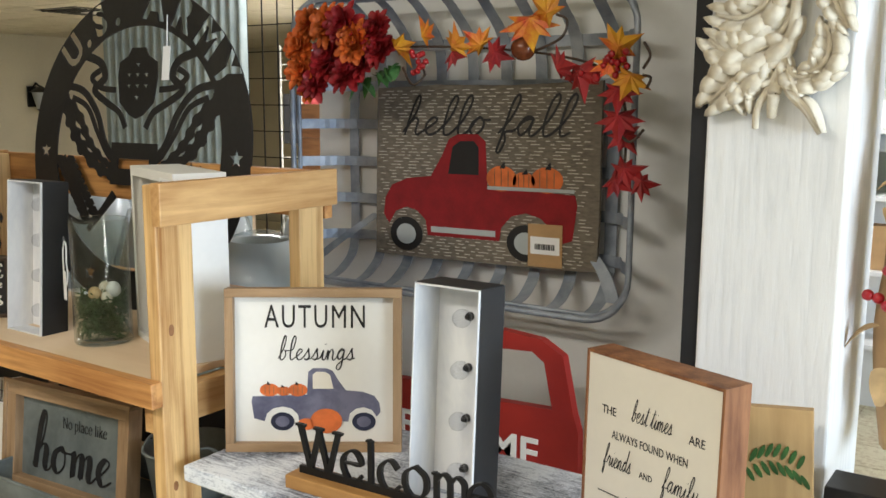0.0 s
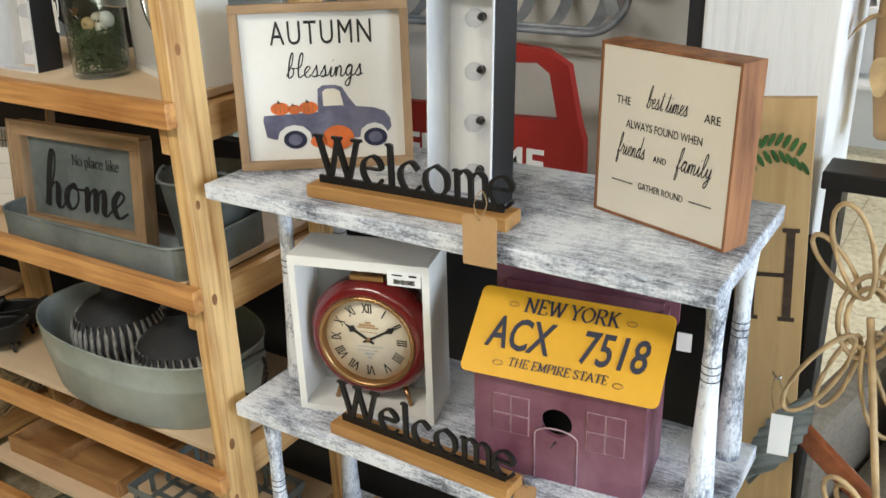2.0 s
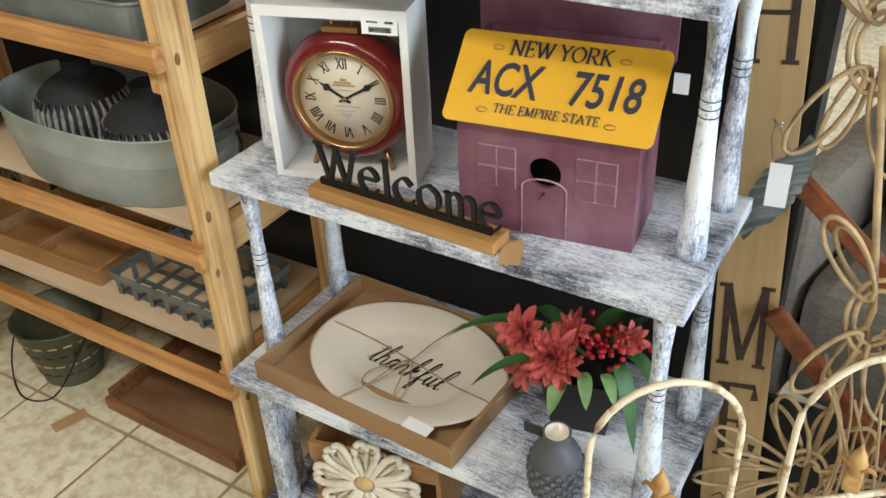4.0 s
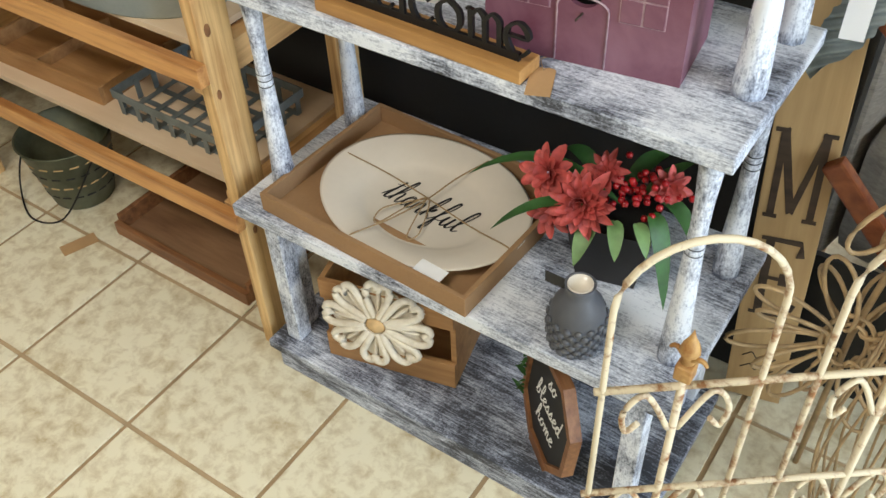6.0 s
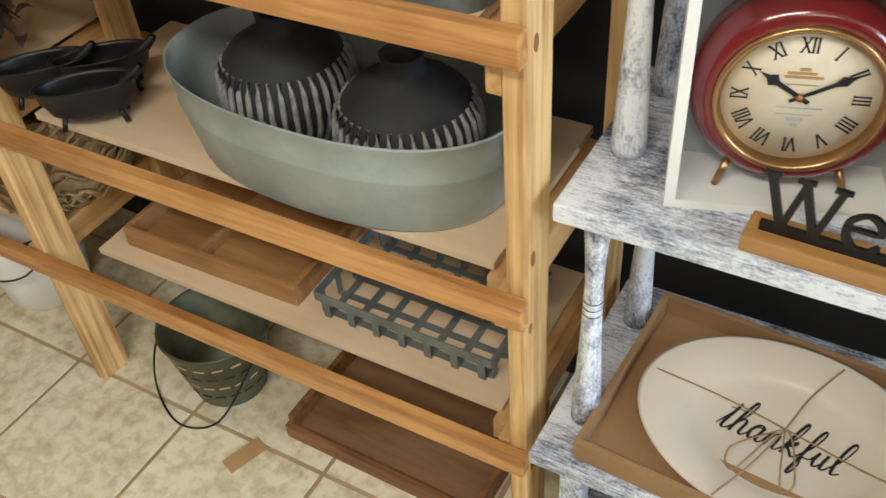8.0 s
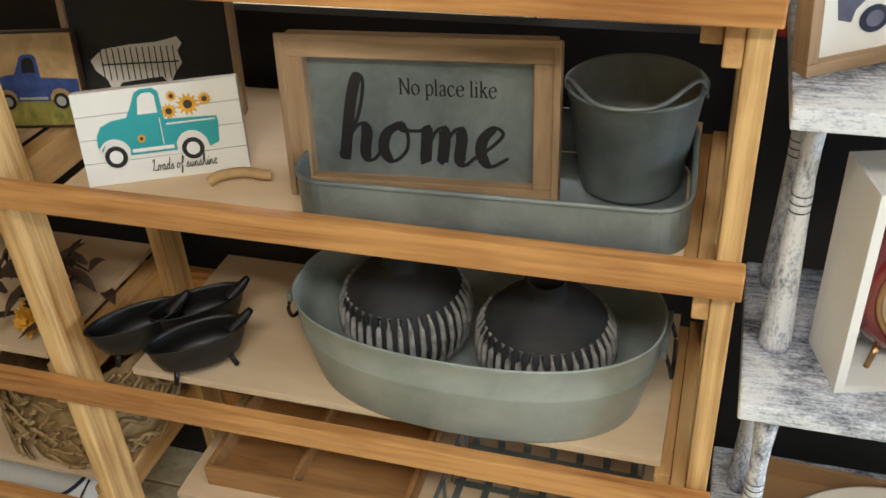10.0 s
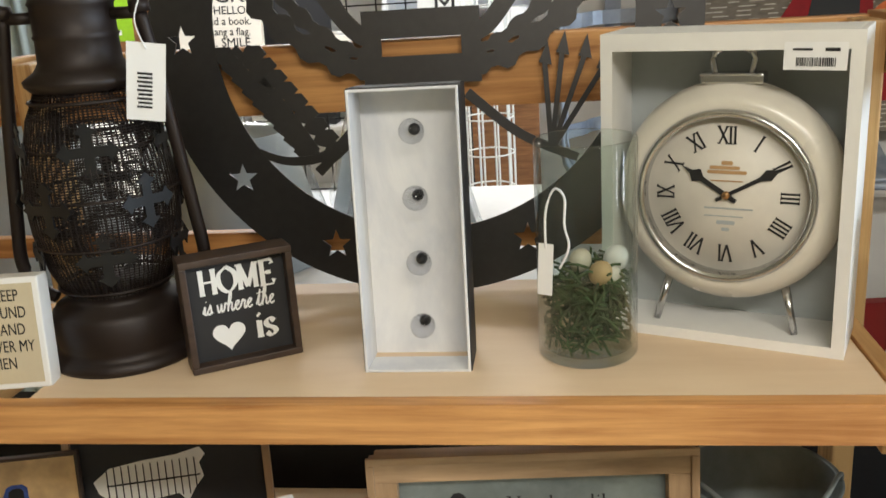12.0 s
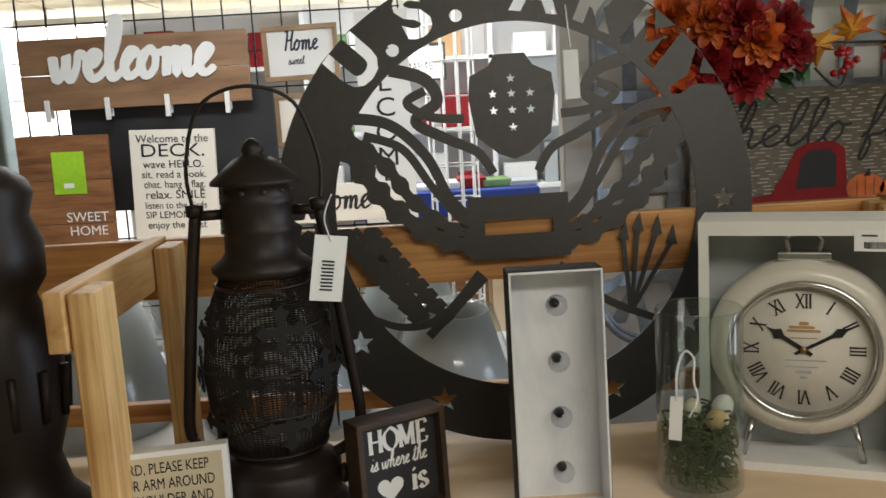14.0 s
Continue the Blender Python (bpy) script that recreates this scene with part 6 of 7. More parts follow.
part("body", oval([(s, z * .84) for s, z in prof], .262, .146, power=2.35), GALV, ob)
for s in (-1, 1):
    part("handle_loop", tube(spline([(s * .268, -.035, .115), (s * .276, -.035, .09), (s * .278, -.02, .065), (s * .278, .02, .065), (s * .276, .035, .09), (s * .268, .035, .115)], 5), .003, 8), BRONZE, ob, "dark wire drop handle")
    part("handle_lug", boxes((s * .266 - .004, s * .266 + .004, -.045, .045, .112, .126), bevel=.002), GALV_DARK, ob)
vase = thing("ribbed_vase", pose(-1.580, 0.958, ZC + .0055), "charcoal clay vase with chalk-white ribs", "vase", "ribbed vases in the tub")
vp = [(0, .0), (.052, .0), (.074, .014), (.090, .045), (.095, .075), (.091, .105), (.083, .122), (.070, .136), (.048, .149), (.032, .156), (.028, .161), (.027, .180), (.0285, .183), (.022, .182), (.021, .162), (0, .160)]
part("body", lathe(vp, 52), STONE_DARK, vase)
for k in range(38):
    a = 2 * math.pi * k / 38
    rib = [(r + .0012, z) for r, z in vp[1:7]]
    part("rib", tube([(r * math.cos(a), r * math.sin(a), z) for r, z in rib], .0042, 6, taper=lambda s: .8 + .3 * math.sin(3.1 * s)), STRIPE, vase)
copy_thing(vase, pose(-1.366, 0.930, ZC + .0055, 0, 0, 3))
boat = thing("cast_iron_boat", pose(-1.985, 0.862, ZC, 0, 0, 46), "small black cast-iron footed trough", "planter", "black cast-iron troughs")
part("hull", oval([(0, .018), (.62, .018), (.80, .026), (.95, .050), (1.0, .066), (1.05, .070), (1.0, .0705), (.95, .064), (.88, .046), (.72, .027), (0, .024)], .074, .032, 40, 2.0), BLACK_METAL, boat)
part("prow", tube(spline([(.050, 0, .052), (.072, 0, .070), (.086, 0, .082)], 4), .012, 8, taper=lambda s: 1 - .6 * s), BLACK_METAL, boat)
for x in (-.04, .04):
    for y in (-.014, .014):
        part("leg", tube([(x, y, .024), (x * 1.15, y * 1.3, .004)], .004, 6), BLACK_METAL, boat)
copy_thing(boat, pose(-1.912, 0.918, ZC, 0, 0, 44))
copy_thing(boat, pose(-1.872, 0.846, ZC, 0, 0, 42))

# ---- on the rack's lowest board ----
ob = thing("wooden_box_tray", pose(-1.760, 0.975, ZD, 0, 0, 1), "shallow rectangular box tray of brown wood", "tray")
part("tray_floor", boxes((-.172, .172, -.100, .100, 0, .006)), CRATE, ob)
for q in ((-.182, .182, -.110, -.100, 0, .042), (-.182, .182, .100, .110, 0, .042), (-.182, -.172, -.100, .100, 0, .042), (.172, .182, -.100, .100, 0, .042)):
    part("tray_wall", boxes(q, bevel=.002), CRATE, ob)
part("divider", boxes((-.03, -.022, -.0995, .0995, .006, .034), bevel=.001), CRATE, ob)
ob = thing("metal_strap_basket", pose(-1.378, 0.966, ZD, 0, 0, -1), "low blue-grey basket woven of flat metal straps", "basket")
for k in range(5):
    y = -.085 + .0425 * k
    part("strap", boxes((-.150, .150, y - .006, y + .006, .001, .0025)), GALV_DARK, ob)
for k in range(7):
    x = -.138 + .046 * k
    part("strap", boxes((x - .006, x + .006, -.095, .095, .0026, .0041)), GALV_DARK, ob)
    for s in (-1, 1):
        part("upright", boxes((x - .006, x + .006, s * .098 - .0008, s * .098 + .0008, .002, .046)), GALV_DARK, ob)
for k in range(5):
    y = -.085 + .0425 * k
    for s in (-1, 1):
        part("upright", boxes((s * .153 - .0008, s * .153 + .0008, y - .006, y + .006, .002, .046)), GALV_DARK, ob)
for q in ((-.156, .156, -.101, -.099, .036, .054), (-.156, .156, .099, .101, .036, .054), (-.157, -.155, -.099, .099, .036, .054), (.155, .157, -.099, .099, .036, .054)):
    part("rim_band", boxes(q), GALV_DARK, ob)

# ---- under the rack ----
ob = thing("olive_bucket", pose(-1.842, 0.905, 0, 0, 0, 0), "olive zinc bucket with slots and a wire bail", "bucket")
part("body", lathe([(0, .004), (.066, .004), (.068, 0), (.071, .004), (.105, .172), (.109, .175), (.106, .178), (.102, .174), (.068, .008), (0, .008)], 48), GALV_GREEN, ob)
for rw in range(4):
    for k in range(18):
        a, z = 2 * math.pi * (k + .5 * (rw % 2)) / 18, .045 + .032 * rw
        r = .071 + .0342 * (z - .004) / .168 + .0008
        bm = boxes((-.010, .010, -.0005, .0005, -.0016, .0016))
        bm.transform(pose(0, 0, 0, 0, 0, math.degrees(a) + 90) @ Matrix.Translation((0, -r, z)))
        part("slot", bm, PLANK if rw % 2 else BLACK_CARD, ob)
part("bail", tube(spline([(-.106, 0, .165), (-.135, -.05, .08), (-.11, -.095, .012), (-.02, -.135, .004), (.05, -.10, .012), (.098, -.03, .12), (.106, 0, .165)], 6), .0022, 8), BLACK_METAL, ob)
solid("kraft_tag", boxes((-.018, .018, -.040, .040, 0, .001)), KRAFT, "kraft tag lying on the floor by a bucket", "tag", pose(-1.705, .772, .0006, 0, 0, -20))
ob = thing("serving_tray", pose(-1.452, 0.985, 0, 0, 0, -1), "brown wooden serving tray on the floor", "tray")
part("tray_floor", boxes((-.192, .192, -.132, .132, .002, .010)), TRAYWOOD, ob)
for q in ((-.204, .204, -.145, -.132, 0, .034), (-.204, .204, .132, .145, 0, .034), (-.204, -.192, -.132, .132, 0, .050), (.192, .204, -.132, .132, 0, .050)):
    part("tray_wall", boxes(q, bevel=.002), WALNUT, ob)
# Black plate on the wall, in place of a shaded hand opening.
part("grip_slot", boxes((-.2048, -.2042, -.03, .03, .030, .040)), BLACK_CARD, ob)
ob = thing("enamel_pail", pose(-2.405, 0.945, 0), "white enamel pail with a dark rim under the rack", "pail")
part("body", lathe([(0, .004), (.085, .004), (.088, 0), (.091, .005), (.112, .205), (.108, .205), (.087, .008), (0, .008)], 44), BOXWHITE, ob)
part("rim", tube([(.111 * math.cos(2 * math.pi * k / 40), .111 * math.sin(2 * math.pi * k / 40), .206) for k in range(40)], .004, 8, True), NAVY, ob)
part("bail", tube(spline([(-.111, 0, .19), (-.09, -.09, .14), (0, -.125, .125), (.09, -.09, .14), (.111, 0, .19)], 6), .0022, 8), BLACK_METAL, ob)
ob = thing("seagrass_basket", pose(-2.225, 0.985, ZD), "round basket of rough loose straw", "basket")
bm = bmesh.new()
rng = random.Random(9)
for k in range(330):
    a, z = rng.uniform(0, 2 * math.pi), rng.uniform(.012, .185)
    r, sp = .163 + rng.uniform(-.006, .012), rng.uniform(.10, .32)
    rise = rng.uniform(-.04, .04)
    tube([(r * .9 * math.cos(a + sp * j / 3), r * math.sin(a + sp * j / 3) , max(.004, z + rise * (j / 3 - .5) + .004 * math.sin(2 * j))) for j in range(4)], rng.uniform(.0025, .0045), 4, bm=bm)
tagged(part("straw_weave", bm, SEAGRASS, ob, smooth=True), kind="stuff")
part("inner_wall", lathe([(.146, .002), (.156, .09), (.146, .185)], 32, .9, 1), SEAGRASS, ob)
part("basket_floor", lathe([(0, .001), (.14, .001), (.14, .006), (0, .006)], 32, .9, 1), SEAGRASS, ob)
# dark flower pot on the next bay, and a carved urn above it
ob = thing("carved_urn", pose(-2.240, 0.935, ZA), "tall dark carved wooden lamp base", "lamp base")
part("column", lathe([(0, 0), (.075, 0), (.078, .02), (.060, .04), (.050, .08), (.062, .12), (.066, .20), (.052, .25), (.045, .27), (.058, .29), (.060, .33), (.048, .36), (.055, .385), (.050, .40), (.030, .415), (0, .42)], 28), BRONZE, ob)
for k in range(12):
    a = 2 * math.pi * k / 12
    part("flute", tube([(.064 * math.cos(a), .064 * math.sin(a), .13), (.069 * math.cos(a), .069 * math.sin(a), .19)], .009, 6, taper=lambda s: .5 + .8 * math.sin(3.1 * s)), BRONZE, ob)
ob = thing("silk_sunflowers", pose(-2.185, .90, ZC), "dark silk foliage with a yellow flower on a board", "silk flowers")
bm = bmesh.new()
rng = random.Random(8)
for k in range(60):
    p = (rng.gauss(0, .03), rng.gauss(0, .03), .03 + .08 * rng.random())
    leaf_mesh(p, (p[0] + rng.gauss(0, .035), p[1] + rng.gauss(0, .035), max(.004, p[2] + rng.gauss(.0, .03))), .012, bm, .01, 4)
part("leaves", bm, DARKWOOD, ob)
flower(ob, (.0, -.045, .035), .03, YELLOW, 3, (70, 0), seed=2)

# ---- on the partition: tobacco basket with its picture and garland ----
BX0, BX1, BZ0, BZ1 = -1.345, -0.640, 1.350, 1.885
ON_WALL = Matrix.Translation((0.008, 0.003, -0.163)) @ Matrix.Diagonal((1.096, 1.096, 1.096, 1))
ob = thing("tobacco_basket", ON_WALL, "wide shallow basket of blue-grey metal straps on the wall", "basket")
rim = rounded(BX0, BX1, BZ0, BZ1, 0.075, 8)
part("rim", tube([(x, 1.292, z) for x, z in rim], 0.0055, 8, True), BASKET_METAL, ob)
inn = rounded(BX0 + .006, BX1 - .006, BZ0 + .006, BZ1 - .006, 0.07, 8)
part("rim_band", tube([(x, 1.304, z) for x, z in inn], 0.004, 8, True), BASKET_METAL, ob)
BACK = 1.386


def flat_strap(pts, w, vertical):
    bm = bmesh.new()
    prev = None
    for p in spline(pts, 5):
        o = Vector((w / 2, 0, 0)) if vertical else Vector((0, 0, w / 2))
        row = [bm.verts.new(p - o), bm.verts.new(p + o), bm.verts.new(p + o + Vector((0, .002, 0))), bm.verts.new(p - o + Vector((0, .002, 0)))]
        if prev:
            for k in range(4):
                bm.faces.new((prev[k], prev[(k + 1) % 4], row[(k + 1) % 4], row[k]))
        else:
            bm.faces.new(row[::-1])
        prev = row
    bm.faces.new(prev)
    return bm


for k in range(9):
    x = BX0 + .075 + (BX1 - BX0 - .15) * k / 8
    part("strap", flat_strap([(x, 1.300, BZ0 + .004), (x + .006, 1.340, BZ0 + .022), (x, BACK, BZ0 + .075), (x, BACK, (BZ0 + BZ1) / 2), (x, BACK, BZ1 - .10), (x - .012, 1.345, BZ1 - .03), (x - .012, 1.300, BZ1 - .004)], .022, True), BASKET_METAL, ob)
for k in range(6):
    z = BZ0 + .085 + (BZ1 - BZ0 - .17) * k / 5
    part("strap", flat_strap([(BX0 + .004, 1.300, z), (BX0 + .03, 1.335, z), (BX0 + .085, BACK - .004, z), ((BX0 + BX1) / 2, BACK - .004, z), (BX1 - .085, BACK - .004, z), (BX1 - .03, 1.335, z), (BX1 - .004, 1.300, z)], .019, False), BASKET_METAL, ob)
for s, e in ((BX0, 1), (BX1, -1)):
    part("corner_strap", flat_strap([(s + e * .03, 1.305, BZ0 + .03), (s + e * .07, 1.345, BZ0 + .075), (s + e * .14, BACK - .008, BZ0 + .13)], .024, True), BASKET_METAL, ob)

ob = thing("fall_wall_hanging", ON_WALL @ Matrix.Translation((-1.188, 1.352, 1.408)) @ pose(0, 0, 0, 0, -0.8, 0), "taupe cloth wall hanging of a red truck with pumpkins", "wall hanging")
MW, MH = 0.466, 0.318
part("cloth", slab([(0, 0), (.1, -.002), (.25, .0), (.4, .0), (MW, .004), (MW + .003, .1), (MW + .004, .22), (MW + .006, MH), (.3, MH - .004), (.15, MH), (.012, MH - .004), (.006, .2), (.003, .1)], 0, .008), CLOTH_GREY, ob)
rng = random.Random(31)
bm = bmesh.new()
for r in range(52):
    x = rng.uniform(.01, .04)
    while x < MW - .02:
        ln = rng.uniform(.006, .022)
        z = .006 + r * .0059
        box(bm, x, min(x + ln, MW - .006), -.0006, .0002, z, z + .0014)
        x += ln + rng.uniform(.006, .024)
tagged(part("stitches", bm, FLECK, ob, "short pale stitches in rows"), kind="stuff")
cursive("lettering", "hello fall", 0.0315, .240, .228, ob, INK, y=-.0012, pen=.145, wide=1.42, slant=.35)
print_truck(ob, .022, .042, .408, FELTRED, y=-.0012, tall=0.86, hub=BOXGREY)
part("hem_band", boxes((.255, .425, -.0030, -.0022, .133, .139)), BOXGREY, ob)
price = part("kraft_card", boxes((.338, .404, -.0036, -.0030, .004, .078)), KRAFT, ob, "kraft card with a price label")
part("price_label", boxes((.343, .399, -.0044, -.0037, .026, .056)), LABEL, price)
bm = bmesh.new()
for k in range(12):
    box(bm, .352 + .0032 * k, .3535 + .0032 * k + .0006 * (k % 3), -.0050, -.0045, .034, .044)
part("bar_code", bm, INK, price)


def maple(parent, at, size, turn, tilt, mat, name="maple_leaf", swing=0.0):
    pts = []
    for k, (a, r) in enumerate(((-90, .25), (-60, .35), (-35, .75), (-20, .45), (5, .95), (25, .5), (40, .8), (60, .5), (90, 1.1), (120, .5), (140, .8), (155, .5), (175, .95), (200, .45), (215, .75), (240, .35))):
        pts.append((size * r * math.cos(radians(a)), size * r * math.sin(radians(a))))
    bm = bmesh.new()
    c = bm.verts.new((0, -.012 * size / .05, 0))
    vs = [bm.verts.new((x, .2 * abs(x), z)) for x, z in pts]
    for k in range(len(vs)):
        bm.faces.new((c, vs[(k + 1) % len(vs)], vs[k]))
    bm.transform(Matrix.Translation(at) @ pose(0, 0, 0, tilt, 0, swing) @ pose(0, 0, 0, 0, turn, 0))
    return part(name, bm, mat, parent)


ob = thing("autumn_garland", pose(0, 0, 0), "silk autumn garland of dahlias, maple leaves and berries", "garland")
for k, (x, z, r, mt) in enumerate(((-1.352, 1.849, .040, PETAL_ORANGE), (-1.372, 1.803, .044, PETAL_ORANGE), (-1.362, 1.757, .042, PETAL_ORANGE), (-1.345, 1.722, .036, PETAL_ORANGE), (-1.298, 1.842, .046, PETAL_ORANGE), (-1.225, 1.807, .046, PETAL_ORANGE), (-1.299, 1.778, .052, PETAL_RED), (-1.248, 1.753, .046, PETAL_RED), (-1.252, 1.840, .046, PETAL_RED), (-1.185, 1.827, .044, PETAL_RED), (-1.170, 1.793, .040, PETAL_RED), (-1.325, 1.735, .040, PETAL_RED), (-1.215, 1.770, .038, PETAL_RED))):
    flower(ob, (x, 1.352 - .006 * (k % 3), z), r, mt, 6, (72 + 9 * (k % 3 - 1), 14 * (k % 3 - 1)), "dahlia", 40 + k)
rng = random.Random(17)
for x, z, s, t, mt in ((-1.131, 1.800, .046, 170, LEAF_FALL), (-1.072, 1.815, .040, -30, LEAF_FALL), (-1.000, 1.795, .042, 20, LEAF_FALL), (-.955, 1.798, .036, -50, LEAF_FALL), (-.857, 1.828, .056, 160, LEAF_FALL), (-.825, 1.845, .040, -40, LEAF_FALL), (-.702, 1.784, .044, 70, LEAF_FALL), (-.712, 1.758, .036, 170, LEAF_FALL), (-.674, 1.735, .040, 190, LEAF_FALL), (-1.012, 1.780, .034, 90, LEAF_CRIM), (-.922, 1.780, .036, 100, LEAF_CRIM), (-.797, 1.755, .040, 80, LEAF_CRIM), (-.760, 1.745, .048, 160, LEAF_CRIM), (-.691, 1.715, .040, 170, LEAF_CRIM), (-.691, 1.672, .044, 175, LEAF_CRIM), (-.685, 1.645, .036, 150, LEAF_CRIM), (-.680, 1.588, .038, 80, LEAF_CRIM), (-.692, 1.572, .034, 120, LEAF_CRIM), (-.653, 1.570, .034, 100, LEAF_CRIM)):
    maple(ob, (x, 1.352 + rng.uniform(-.010, .006), z), s, t + rng.uniform(-12, 12), rng.uniform(-38, 38), mt, swing=rng.uniform(-45, 45))
bm = bmesh.new()
for cx, cz in ((-1.087, 1.775), (-.695, 1.762), (-.74, 1.74)):
    for k in range(12):
        bmesh.ops.create_icosphere(bm, subdivisions=1, radius=.0066, matrix=Matrix.Translation((cx + rng.gauss(0, .014), 1.350 + rng.gauss(0, .006), cz + rng.gauss(0, .012))))
tagged(part("berry_spray", bm, BERRY, ob, smooth=True), kind="stuff")
bm = bmesh.new()
bmesh.ops.create_uvsphere(bm, u_segments=20, v_segments=12, radius=1, matrix=Matrix.Translation((-.868, 1.350, 1.787)) @ Matrix.Diagonal((.022, .02, .021, 1)))
part("acorn", bm, MAHOGANY, ob, "dark brown acorn", smooth=True)
for k in range(9):
    bm = bmesh.new()
    a = (-1.235 + .012 * k, 1.362, 1.735 + .004 * k)
    leaf_mesh(a, (a[0] + rng.uniform(-.03, .05), 1.350, a[2] - rng.uniform(.02, .05)), .014, bm, .008, 5)
    part("leaf", bm, LEAF, ob)
for pts in (((-1.13, 1.36, 1.76), (-1.10, 1.35, 1.728), (-1.08, 1.36, 1.745), (-1.085, 1.355, 1.765)), ((-.87, 1.355, 1.775), (-.80, 1.35, 1.80), (-.79, 1.355, 1.83), (-.81, 1.355, 1.84)), ((-.655, 1.355, 1.79), (-.642, 1.35, 1.77), (-.655, 1.355, 1.75)), ((-.655, 1.355, 1.74), (-.640, 1.35, 1.735), (-.648, 1.355, 1.72)), ((-.70, 1.355, 1.66), (-.67, 1.345, 1.635), (-.65, 1.355, 1.655)), ((-1.2, 1.365, 1.80), (-.95, 1.365, 1.79), (-.75, 1.365, 1.76), (-.69, 1.365, 1.70), (-.685, 1.365, 1.57))):
    part("vine_stem", tube(spline(pts, 6), .0024, 6), DARKWOOD, ob)

# carved leaf ornament on the column
ob = thing("leaf_carving", pose(-0.408, 1.2795, 1.668), "large ivory carved acanthus scroll hung on a column", "carving")
rng = random.Random(77)


def carved(name, pts, w, lobes=0, side=0, size=.040):
    """A carved rib along a line in x and z, with a toothed and furrowed leaf blade on it."""
    bm = bmesh.new()
    n0 = len(pts) - 1
    ln = spline([(u, -.020 - .008 * math.sin(math.pi * k / n0), v) for k, (u, v) in enumerate(pts)], 8)
    tube(ln, w, 8, bm=bm, taper=lambda t: 1.0 - .45 * t)
    n = len(ln)
    if lobes:
        steps = 8 * lobes
        prev = None
        for k in range(steps + 1):
            t = k / steps
            f = t * (n - 1)
            i = min(n - 2, int(f))
            p = ln[i].lerp(ln[i + 1], f - i)
            d = (ln[i + 1] - ln[i]).normalized()
            nn = Vector((-d.z, 0, d.x))
            tooth = (t * lobes) % 1.0
            w = size * (.18 + .62 * math.sin(math.pi * min(1, .12 + .86 * t)) ** .8) * (.42 + .58 * math.sin(math.pi * min(1.0, .15 + .85 * tooth)) ** .7)
            sweep = d * size * .5 * tooth
            curl = -.004 - .010 * math.sin(math.pi * tooth)
            row = []
            for q, h in ((-1, -.012), (-.95, curl), (-.5, curl - .002), (-.14, .004), (0, -.004), (.14, .004), (.5, curl - .002), (.95, curl), (1, -.012)):
                e = q if side == 0 or q * side > 0 else .25 * q
                y = p.y + h if abs(q) < 1 else -.006
                row.append(bm.verts.new((p.x + nn.x * w * e + sweep.x * abs(e), y, p.z + nn.z * w * e + sweep.z * abs(e))))
            if prev:
                for j in range(8):
                    bm.faces.new((prev[j], prev[j + 1], row[j + 1], row[j])).smooth = True
            prev = row
    part(name, bm, PLASTER, ob)


carved("stem", [(.004, .30), (.006, .22), (.004, .149), (-.002, .106), (-.014, .069), (-.038, .025), (-.042, -.006)], .0085)
carved("leaf_spray", [(.001, .149), (-.021, .114), (-.057, .096), (-.088, .101), (-.112, .117)], .0045, 6)
carved("leaf_spray", [(-.003, .098), (-.034, .094), (-.066, .066), (-.089, .047), (-.107, .028)], .0045, 6, size=.044)
carved("leaf_spray", [(-.018, .066), (-.047, .059), (-.061, .044), (-.056, .021)], .004, 4, size=.024)
carved("leaf_spray", [(-.010, .215), (-.028, .179), (-.041, .155), (-.071, .143), (-.104, .150)], .0045, 6)
carved("leaf_spray", [(.004, .25), (-.03, .22), (-.07, .205), (-.105, .215)], .0045, 6)
carved("leaf_spray", [(-.005, .091), (.007, .067), (.032, .065), (.058, .072)], .006, 5, -1, .030)
carved("leaf_spray", [(.011, .066), (.035, .072), (.049, .097), (.042, .133)], .005, 5, 0, .030)
carved("scroll_foot", [(-.009, .073), (.005, .043), (.026, .021), (.044, -.010)], .010, 2, 1, .016)
carved("bud", [(-.017, .055), (-.018, .036), (-.021, .010)], .011)
carved("leaf_spray", [(.010, .24), (.042, .182), (.054, .153), (.069, .125)], .005, 5, 0, .026)

# ---- beside the shelf ----
ob = thing("home_plank_sign", standing(-0.347, 1.152, -0.253, 1.169, 0.006, 2) @ pose(0, 0, 0, 0, -3.5, 0), "tall pine plank sign reading home with a printed sprig", "sign")
PLW, PLH = 0.098, 1.288
part("plank", boxes((0, PLW, 0, .018, 0, PLH), bevel=.0015), PLANK, ob)
for ch, z, s in (("H", .955, .20), ("M", .42, .225), ("E", .215, .225)):
    roman("lettering", ch, s * 0.72, PLW / 2, z, ob, DARKWOOD, y=-.0008, wide=.62 if ch != "M" else .5, nib=.14, thin=.03)
for k in range(15):
    x, z = .014 + .0050 * k, 1.205 + .012 * math.sin(k / 4) + (.006 if k % 2 else -.004)
    bm = slab([(p * .0034, q * .011) for p, q in ring(0, 0, 1, 12)], -.0012, -.0006)
    bm.transform(Matrix.Translation((x, 0, z)) @ pose(0, 0, 0, 0, 25 if k % 2 else 150, 0) @ Matrix.Translation((0, 0, .008)))
    part("sprig_leaf", bm, LEAF, ob)
for z0, s in ((.075, 1), (.105, .8)):
    part("signature", tube(spline([(.02 + .008 * j, -.001, z0 + .006 * ((j * 7) % 3)) for j in range(8)], 4), .0009, 5), INK, ob)
ob = thing("corrugated_ornament", pose(-0.345, 1.128, 0.718, 0, 0, 10), "slanted corrugated zinc ornament hung on a plank sign", "ornament")
bm = bmesh.new()
rows = []
